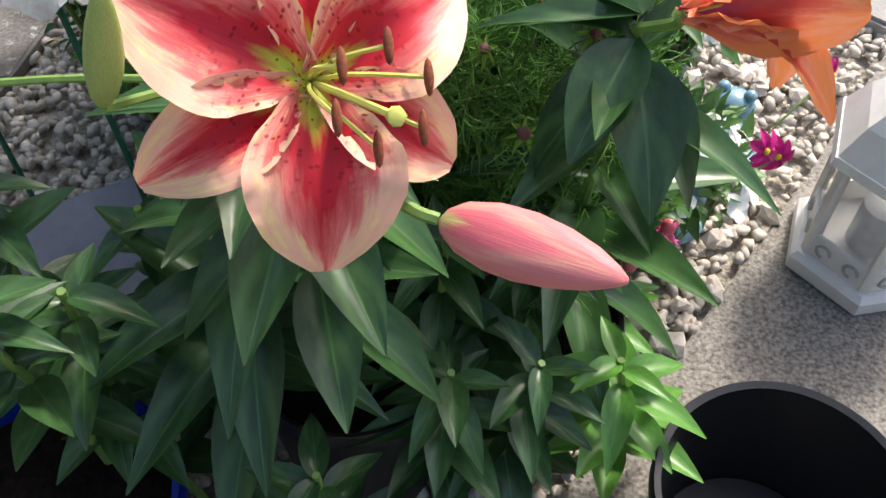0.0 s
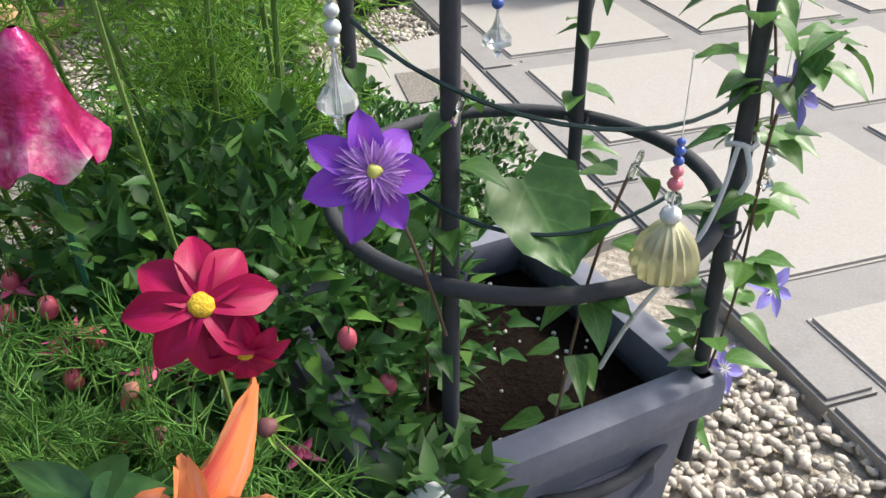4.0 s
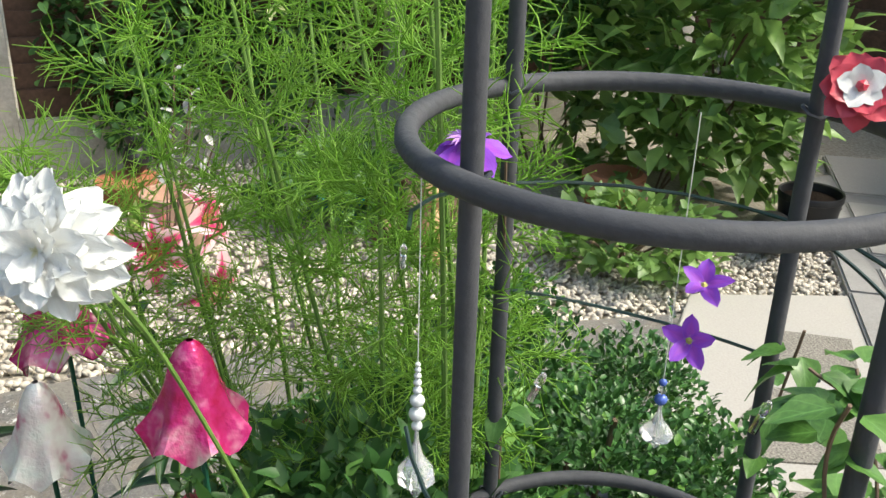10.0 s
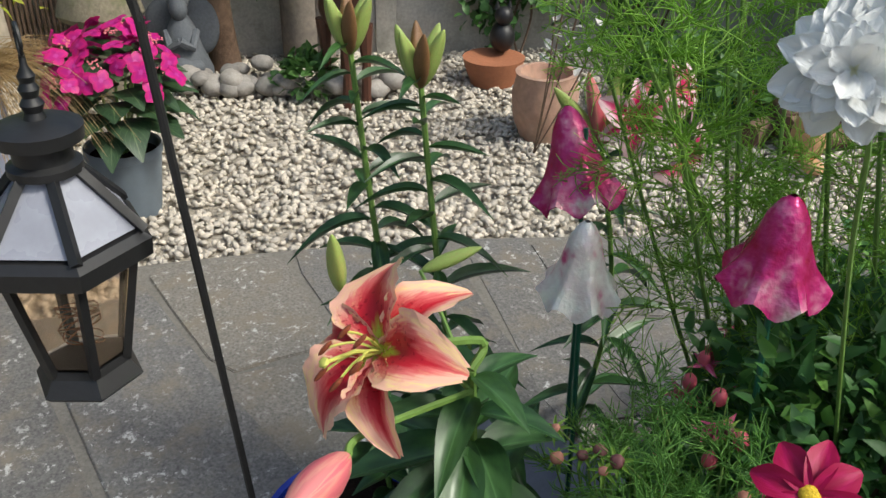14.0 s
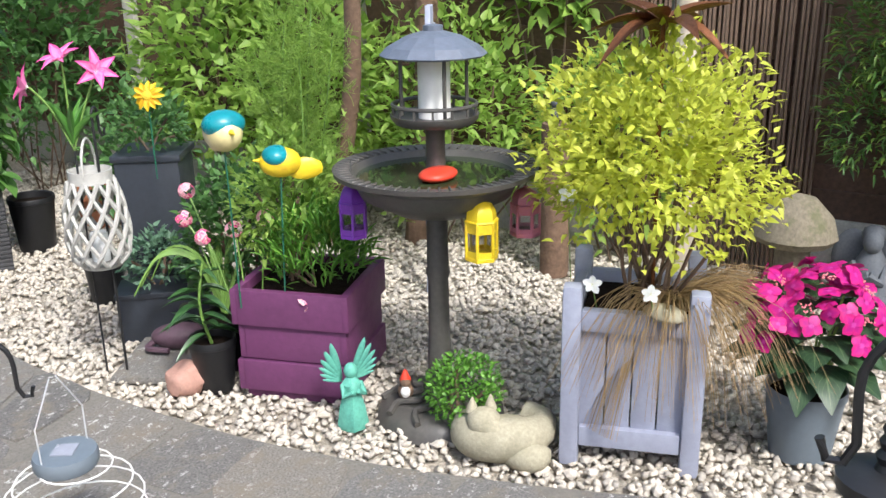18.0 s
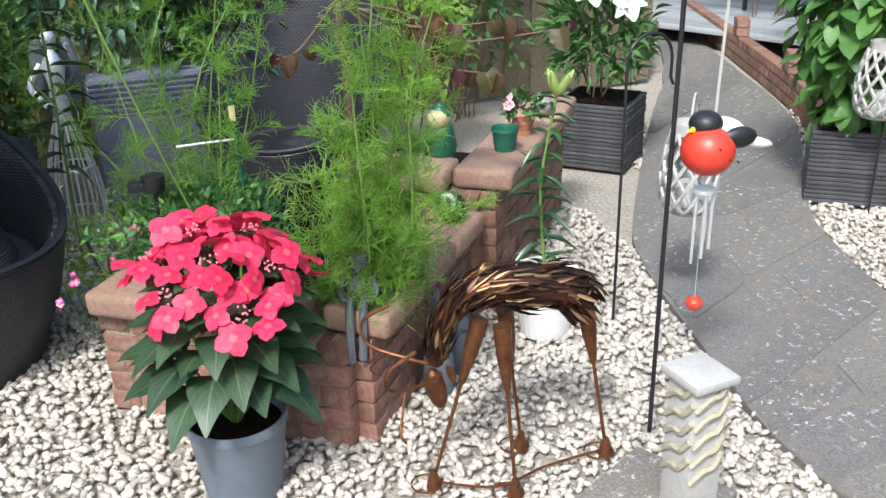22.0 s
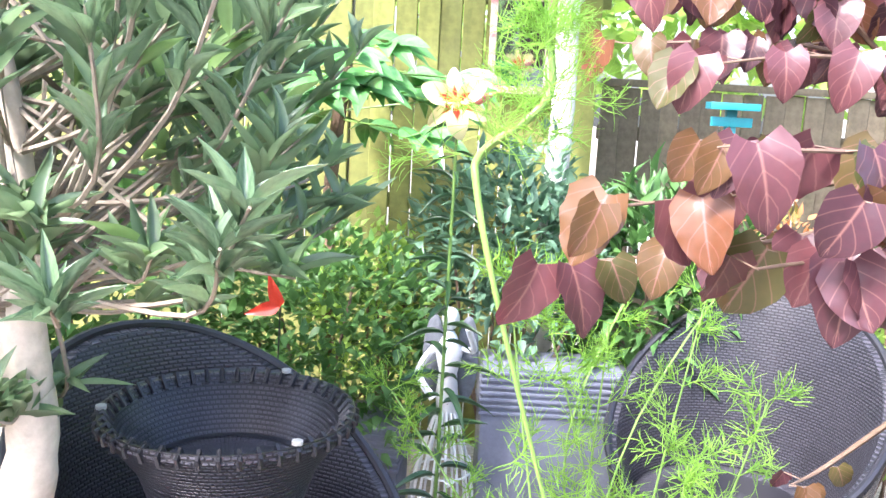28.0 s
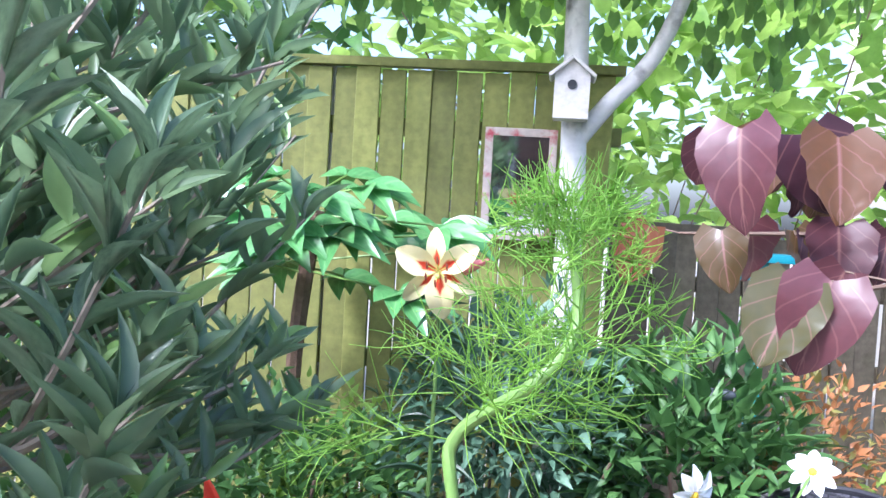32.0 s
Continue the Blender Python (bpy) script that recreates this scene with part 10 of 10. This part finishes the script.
def near_cosmos():
    """The thick zigzag cosmos stem with its feathered tip."""
    root = empty("cosmos", 1.2, -3.5, 0.26, 0, "thick zigzag cosmos stem with feathery tip", "plant")
    o = Vector((1.2, -3.5, 0.26))
    nodes_ = [Vector(p) for p in ((0.8, -3.3, 0.3), (0.98, -3.12, 0.9), (1.1, -3.03, 1.33), (1.142, -3.03, 1.5), (1.14, -3.035, 1.555), (1.071, -3.02, 1.612), (1.043, -3.05, 1.66), (1.055, -3.06, 1.745))]
    line = curve_pts([p - o for p in nodes_], 6)
    part("stem", tube(line, 0.012, 9, radii=[min(0.0072, 0.002 + 0.00025 * i) - 0.00004 * i for i in range(len(line))]), stem_m, root)
    a = cosmos_lines(line, 9, 0.19, 55, 0.55, 0.8, 0.45)
    tip = [Vector((1.05, -3.05, 1.71)) - o, Vector((1.055, -3.06, 1.735)) - o, Vector((1.055, -3.065, 1.76)) - o]
    c = cosmos_lines(tip, 5, 0.085, 56, 0.0, 0.9, 0.2)
    thread_mesh("foliage", np.concatenate([a, c]), 0.0009, feather_m, root, "fine thread-like leaves", kind="stuff")
    for k, (p, ax) in enumerate((((0.8, -3.89, 1.27), (-0.5, 0.7, -0.2)), ((0.5, -4.25, 1.24), (0.2, 0.8, 0.5)))):
        q = Vector(p) - o
        daisy_flower(root, q, ax, 0.05, white_pet, 9, 0.5, 10, 0.2, seed=k)
        part("stem", tube(curve_pts([(-0.3, -0.4, 0.1), q * 0.6, q], 5), 0.003, 5), stem_m, root)


near_cosmos()


def redbud():
    root = empty("redbud_tree", 0.42, -3.3, 0.2, 0, "small redbud tree with heart-shaped maroon leaves", "tree")
    o = Vector((0.42, -3.3, 0.2))
    rr = random.Random(14)
    trunk = curve_pts([(0, 0, 0), (-0.05, 0.02, 0.6), (-0.02, 0.0, 1.1), (0.0, 0.05, 1.5)], 6)
    part("trunk", tube(trunk, 0.018, 9, radii=[0.022 - 0.0007 * i for i in range(len(trunk))]), twig_m, root)
    # the upper spray, the near spray that hangs over the path, and the low twigs behind the brick planter
    ends = (((0.6, -3.25, 1.74), (0.93, -3.3, 1.74), 4, 0.076), ((0.62, -3.2, 1.8), (0.9, -3.12, 1.83), 4, 0.08), ((0.5, -3.2, 1.8), (0.72, -3.1, 1.9), 3, 0.085), ((0.6, -3.15, 1.72), (0.83, -3.05, 1.7), 3, 0.075), ((0.45, -3.15, 1.68), (0.6, -3.05, 1.72), 3, 0.08),
            ((0.62, -2.95, 1.56), (0.96, -2.68, 1.53), 3, 0.085), ((0.66, -2.9, 1.5), (1.02, -2.79, 1.44), 3, 0.085), ((0.62, -2.85, 1.6), (0.86, -2.68, 1.6), 3, 0.09), ((0.55, -2.9, 1.5), (0.8, -2.7, 1.47), 3, 0.1), ((0.5, -2.9, 1.58), (0.68, -2.66, 1.55), 3, 0.095),
            ((0.2, -3.3, 1.1), (0.08, -3.28, 1.03), 2, 0.075), ((0.15, -3.3, 1.05), (-0.1, -3.24, 1.06), 2, 0.085), ((0.1, -3.3, 1.0), (-0.3, -3.15, 1.04), 2, 0.085), ((0.15, -3.3, 0.95), (-0.1, -3.2, 0.9), 2, 0.085), ((0.5, -3.35, 1.0), (0.58, -3.27, 0.99), 1, 0.06))
    for a, b, n, size in ends:
        pts = curve_pts([trunk[10] if a[2] < 1.45 else trunk[-3], Vector(a) - o, Vector(b) - o], 6)
        part("branch", tube(pts, 0.005, 6, radii=[0.0065 - 0.0004 * i for i in range(len(pts))]), twig_m, root)
        for p in pts[6:]:
            for j in range(n):
                if rr.random() < 0.45:
                    continue
                an = rr.uniform(0, 6.28)
                q = p + Vector((math.cos(an), math.sin(an), 0.15)) * rr.uniform(0.02, 0.055)
                stalk = part("leaf_stalk", tube([p, q], 0.0012, 4), twig_m, root)
                k = size * rr.uniform(0.6, 1.05)
                hang("leaf", HEART_LEAF[rr.randrange(3)], redbud_leaf, stalk, axes_at(q, (math.cos(an) * 0.45, math.sin(an) * 0.45, -0.9), k, k * rr.uniform(0.85, 1.0), up=(rr.uniform(-0.8, 0.8), 1, rr.uniform(-0.2, 0.6))))


redbud()


def oleander():
    """Pale leaning trunk and a screen of narrow grey-green leaves."""
    root = empty("oleander_tree", 2.12, -3.05, 0, 0, "pale-barked small tree with narrow grey-green leaves", "tree")
    o = Vector((2.12, -3.05, 0))
    t = [Vector((0.16, -0.15, -0.03)), Vector((0.09, -0.15, 0.3)), Vector((0.0, -0.15, 0.5)), Vector((-0.09, -0.15, 0.7)), Vector((-0.15, -0.15, 0.93)), Vector((-0.14, -0.15, 1.15)), Vector((-0.12, -0.18, 1.4)), Vector((0.0, -0.2, 2.0))]
    line = curve_pts(t, 6)
    part("trunk", tube(line, 0.045, 12, radii=[(0.078 - 0.0012 * i) * (1 + 0.12 * noise.noise((0, 0, i * 0.6))) for i in range(len(line))]), wood_m, root)
    part("limb", tube(curve_pts([t[5], (0.05, -0.2, 1.35), (0.15, -0.3, 1.8)], 6), 0.03, 9), wood_m, root)
    rr = random.Random(77)
    heads = []
    for k in range(150):
        b = Vector((rr.uniform(1.3, 2.6), rr.uniform(-4.1, -2.68), 1.3 + 0.95 * rr.random() ** 1.1))
        edge = 1.33 + 0.15 * (-2.74 - b.y) + 0.12 * rr.random()
        b.x = max(b.x, edge)
        heads.append(b - o)
    for k in range(16):
        heads.append(Vector((rr.uniform(1.98, 2.5), rr.uniform(-3.35, -2.9), rr.uniform(0.98, 1.32))) - o)
    heads.sort(key=lambda q: -q.y + q.x * 0.6)
    base, ways, size = [], [], []
    for k, h_ in enumerate(heads):
        s = line[31 + k % 10]
        pts = curve_pts([s, s.lerp(h_, 0.6) + Vector((rr.uniform(-0.08, 0.08), rr.uniform(-0.08, 0.08), -0.08)), h_], 5)
        part("branch", tube(pts, 0.004, 5, radii=[0.0065 - 0.0004 * i for i in range(len(pts))]), olive_twig, root)
        d0 = (pts[-1] - pts[-4]).normalized() * 0.7 + Vector((0, 0.15, 0.4))
        for j in range(24):
            an = j * 2.4
            p = pts[-1 - (j % 5)].lerp(pts[-2 - (j % 5)], rr.random())
            d = d0 * 0.8 + Vector((math.cos(an), math.sin(an), 0.1)) * 0.8 + Vector((0, 0, rr.uniform(-0.2, 0.5)))
            if k < 12:
                hang("leaf", OLEANDER[rr.randrange(3)], olive_leaf, root, axes_at(p, d, rr.uniform(0.08, 0.12), rr.uniform(0.018, 0.025)))
            else:
                base.append(p)
                ways.append(d)
                size.append(rr.uniform(0.75, 1.25))
    size = np.array(size)
    leaves("foliage", blade("lance", 6, 0.25, 0.12), np.array(base), np.array(ways), 0.105 * size, 0.021 * size, olive_mass, root, twist=0.3, seed=5, kind="stuff")


OLEANDER = leaf_meshes("leaf", "lance", 9, 0.3, (0.03, 0.12, 0.25))
olive_mass = foliage("grey_green_leaf", (0.045, 0.09, 0.05), (0.19, 0.28, 0.14), rough=0.36, through=0.42, extra=(0.26, 0.44, 0.1), share=0.12, spec=0.6)
olive_twig = surface("grey_twig", (0.24, 0.2, 0.15), 0.8, vary=0.25, fine=60, coarse=20)
oleander()

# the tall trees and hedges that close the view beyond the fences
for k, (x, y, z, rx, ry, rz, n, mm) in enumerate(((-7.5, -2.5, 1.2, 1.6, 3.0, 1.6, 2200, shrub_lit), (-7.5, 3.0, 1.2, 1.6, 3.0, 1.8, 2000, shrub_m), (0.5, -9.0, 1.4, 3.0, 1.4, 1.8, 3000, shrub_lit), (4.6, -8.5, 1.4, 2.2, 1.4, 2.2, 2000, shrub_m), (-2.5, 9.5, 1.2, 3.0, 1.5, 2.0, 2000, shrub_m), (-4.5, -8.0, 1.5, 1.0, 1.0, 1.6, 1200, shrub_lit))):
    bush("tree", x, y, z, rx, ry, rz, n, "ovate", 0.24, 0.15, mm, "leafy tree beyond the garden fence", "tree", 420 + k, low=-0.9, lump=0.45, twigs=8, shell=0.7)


def north_corner():
    """Furniture and pots at the patio edge beyond the frame."""
    bn = empty("bench", -1.25, 4.75, 0, -30, "blue-grey painted bench by the patio", "bench")
    part("seat", box(1.3, 0.4, 0.05, 0, 0, 0.4), lead_m, bn)
    part("front", box(1.25, 0.03, 0.3, 0, -0.17, 0.1), lead_m, bn)
    part("backrest", box(1.3, 0.04, 0.55, 0, 0.2, 0.45), lead_m, bn)
    for s in (-0.6, 0.6):
        part("leg", box(0.07, 0.36, 0.4, s, 0, 0), lead_m, bn)
    thing("cherub_statue", join(lathe([(0.09, 0), (0.08, 0.12), (0.06, 0.2)], 16), ball(0.07, 1, 0.9, 1.3, 0, 0, 0.27, sub=3), ball(0.06, 1, 1, 1, 0, 0.02, 0.4, sub=3), ball(0.07, 0.4, 1, 1.2, 0.09, -0.03, 0.3, sub=2), ball(0.07, 0.4, 1, 1.2, -0.09, -0.03, 0.3, sub=2)), white_m, "white plaster cherub statue on the bench", "statue", m=pose(-0.95, 4.5, 0.45))
    plant_pot("plant_pot", -1.62, 3.85, 0.13, 0.22, blackpot_m, "black plastic pot at the patio corner")
    bg = empty("badger_figure", -1.58, 3.62, 0, -40, "black and white badger figure on gravel", "figure")
    part("body", ball(0.1, 1.4, 0.9, 0.8, -0.03, 0, 0.08, sub=3), black_m, bg)
    part("face", ball(0.05, 1.3, 0.8, 0.8, 0.11, 0, 0.13, sub=3), white_m, bg)
    for s in (-1, 1):
        part("stripe", ball(0.02, 2.2, 0.5, 0.9, 0.11, 0.024 * s, 0.155, sub=2), black_m, bg)
    thing("hare_figure", join(ball(0.07, 1, 0.9, 1.5, 0, 0, 0.12, sub=3), ball(0.05, 1, 1, 1.1, 0.02, 0, 0.27, sub=2), ball(0.04, 1.3, 1, 0.7, 0.06, 0, 0.03, sub=2)), surface("tan_resin", (0.5, 0.3, 0.15), 0.6, vary=0.2, fine=40, coarse=9), "tan animal figure by the log pile", "figure", m=pose(-2.1, 2.35, 0))
    rr = random.Random(3)
    for k in range(12):
        a = rr.uniform(0, 360)
        tagged(part("log", tube([(-0.14, 0, 0), (0.14, 0, 0)], rr.uniform(0.035, 0.06), 10), bark_m, None, m=pose(-2.45 + rr.uniform(-0.2, 0.2), 2.5 + rr.uniform(-0.2, 0.2), 0.04 + 0.06 * (k // 6), 0, 0, a)), "short cut log in a small pile", "log", "log pile")
    thing("orange_pot", lathe([(0.09, 0), (0.13, 0.1), (0.14, 0.2), (0.12, 0.21), (0.001, 0.18)], 24), terra_m, "orange terracotta pot under the shrub", "pot", m=pose(-2.2, 3.3, -0.01))


north_corner()

part("fence_post", box(0.1, 0.1, 2.35, 0, 0, -0.02, bevel=0.008), post_m, bpy.data.objects["wall_south"], "pale concrete fence post", m=pose(0.85, 0.09, 0))


# ---- stones and slabs ----
flagstones()


def gravel(name, areas, count, label, seed, size=(0.009, 0.019)):
    """Chippings strewn over stretches (x0, y0, x1, y1) wherever no paving lies."""
    rng = np.random.default_rng(seed)
    total = sum((c - a) * (d - b) for a, b, c, d in areas)
    pts = []
    for a, b, c, d in areas:
        n = int(count * (c - a) * (d - b) / total)
        pts.append(np.c_[rng.uniform(a, c, n), rng.uniform(b, d, n)])
    pts = np.concatenate(pts)
    pts = pts[~(inside(pts, PAVED) | inside(pts, YARD))]
    n = len(pts)
    bm = bmesh.new()
    bmesh.ops.create_icosphere(bm, subdivisions=1, radius=1)
    tv = np.array([v.co[:] for v in bm.verts])
    tf = np.array([[v.index for v in f.verts] for f in bm.faces])
    bm.free()
    shapes = np.stack([tv * rng.uniform(0.72, 1.25, (len(tv), 1)) for _ in range(12)])
    q = rng.normal(size=(n, 4))
    q /= np.linalg.norm(q, axis=1, keepdims=True)
    w, x, y, z = q.T
    rot = np.stack([1 - 2 * (y * y + z * z), 2 * (x * y - z * w), 2 * (x * z + y * w), 2 * (x * y + z * w), 1 - 2 * (x * x + z * z), 2 * (y * z - x * w), 2 * (x * z - y * w), 2 * (y * z + x * w), 1 - 2 * (x * x + y * y)], 1).reshape(n, 3, 3)
    sc = rng.uniform(size[0], size[1], (n, 1)) * np.array([1.35, 1.0, 0.72])
    v = shapes[rng.integers(0, 12, n)] * sc[:, None]
    v = np.einsum("nij,nkj->nki", rot, v)
    v[:, :, 2] = v[:, :, 2] * 0.8
    v[:, :, :2] += pts[:, None]
    v[:, :, 2] += rng.uniform(-0.02, -0.005, n)[:, None]
    f = (np.arange(n)[:, None, None] * len(tv) + tf[None]).reshape(-1, 3)
    me = bpy.data.meshes.new(name)
    me.vertices.add(n * len(tv))
    me.vertices.foreach_set("co", v.astype(np.float32).ravel())
    me.loops.add(len(f) * 3)
    me.loops.foreach_set("vertex_index", f.astype(np.int32).ravel())
    me.polygons.add(len(f))
    me.polygons.foreach_set("loop_start", np.arange(0, len(f) * 3, 3, dtype=np.int32))
    me.update(calc_edges=True)
    return tagged(part(name, me, gravel_m), label, "gravel", kind="stuff")


def inside(pts, ring):
    ring = np.asarray(ring)
    hit = np.zeros(len(pts), bool)
    for (ax, ay), (bx, by) in zip(ring, np.roll(ring, -1, 0)):
        cross = (ay > pts[:, 1]) != (by > pts[:, 1])
        xs = (bx - ax) * (pts[:, 1] - ay) / ((by - ay) if by != ay else 1e-9) + ax
        hit ^= cross & (pts[:, 0] < xs)
    return hit


PAVED = po + pi[::-1]
gravel("gravel", [(-0.9, -5.0, 2.6, -1.1)], 31000, "cream and buff stone chippings beside the brick planter", 21, (0.008, 0.0165))
gravel("gravel", [(-4.1, -5.6, -1.45, 3.0)], 40000, "cream and grey stone chippings round the planters", 22, (0.008, 0.0165))
gravel("gravel", [(-0.9, 0.6, 0.95, 2.1), (-1.75, 2.6, -0.75, 4.0)], 13000, "buff stone chippings between paving and pots", 23, (0.007, 0.0145))


def pebbles(parent, x0, y0, x1, y1, n, seed):
    """The nearest chippings, each by itself."""
    rr = random.Random(seed)
    meshes = []
    for k in range(8):
        bm = ball(0.015, 1.35, 1.0, 0.7, sub=1, rough=0.5, seed=k * 5, freq=1.9)
        me = mesh_of("pebble", bm, False)
        me.materials.append(gravel_o)
        meshes.append(me)
    left = n
    while left:
        x, y = rr.uniform(x0, x1), rr.uniform(y0, y1)
        if inside(np.array([(x, y)]), PAVED)[0] or inside(np.array([(x, y)]), YARD)[0]:
            continue
        s = rr.uniform(0.8, 1.3)
        part("pebble", meshes[rr.randrange(8)], gravel_o, parent, m=pose(x, y, rr.uniform(0.0, 0.008), rr.uniform(-40, 40), rr.uniform(-40, 40), rr.uniform(0, 360)) @ Matrix.Diagonal((s, s, s, 1)))
        left -= 1


pebbles(bpy.data.objects["gravel"], 0.6, -2.9, 1.9, -1.5, 150, 5)
pebbles(bpy.data.objects["gravel.001"], -2.2, -1.6, -1.6, -0.3, 80, 6)
pebbles(bpy.data.objects["gravel.002"], 0.2, 0.8, 0.9, 1.6, 60, 7)
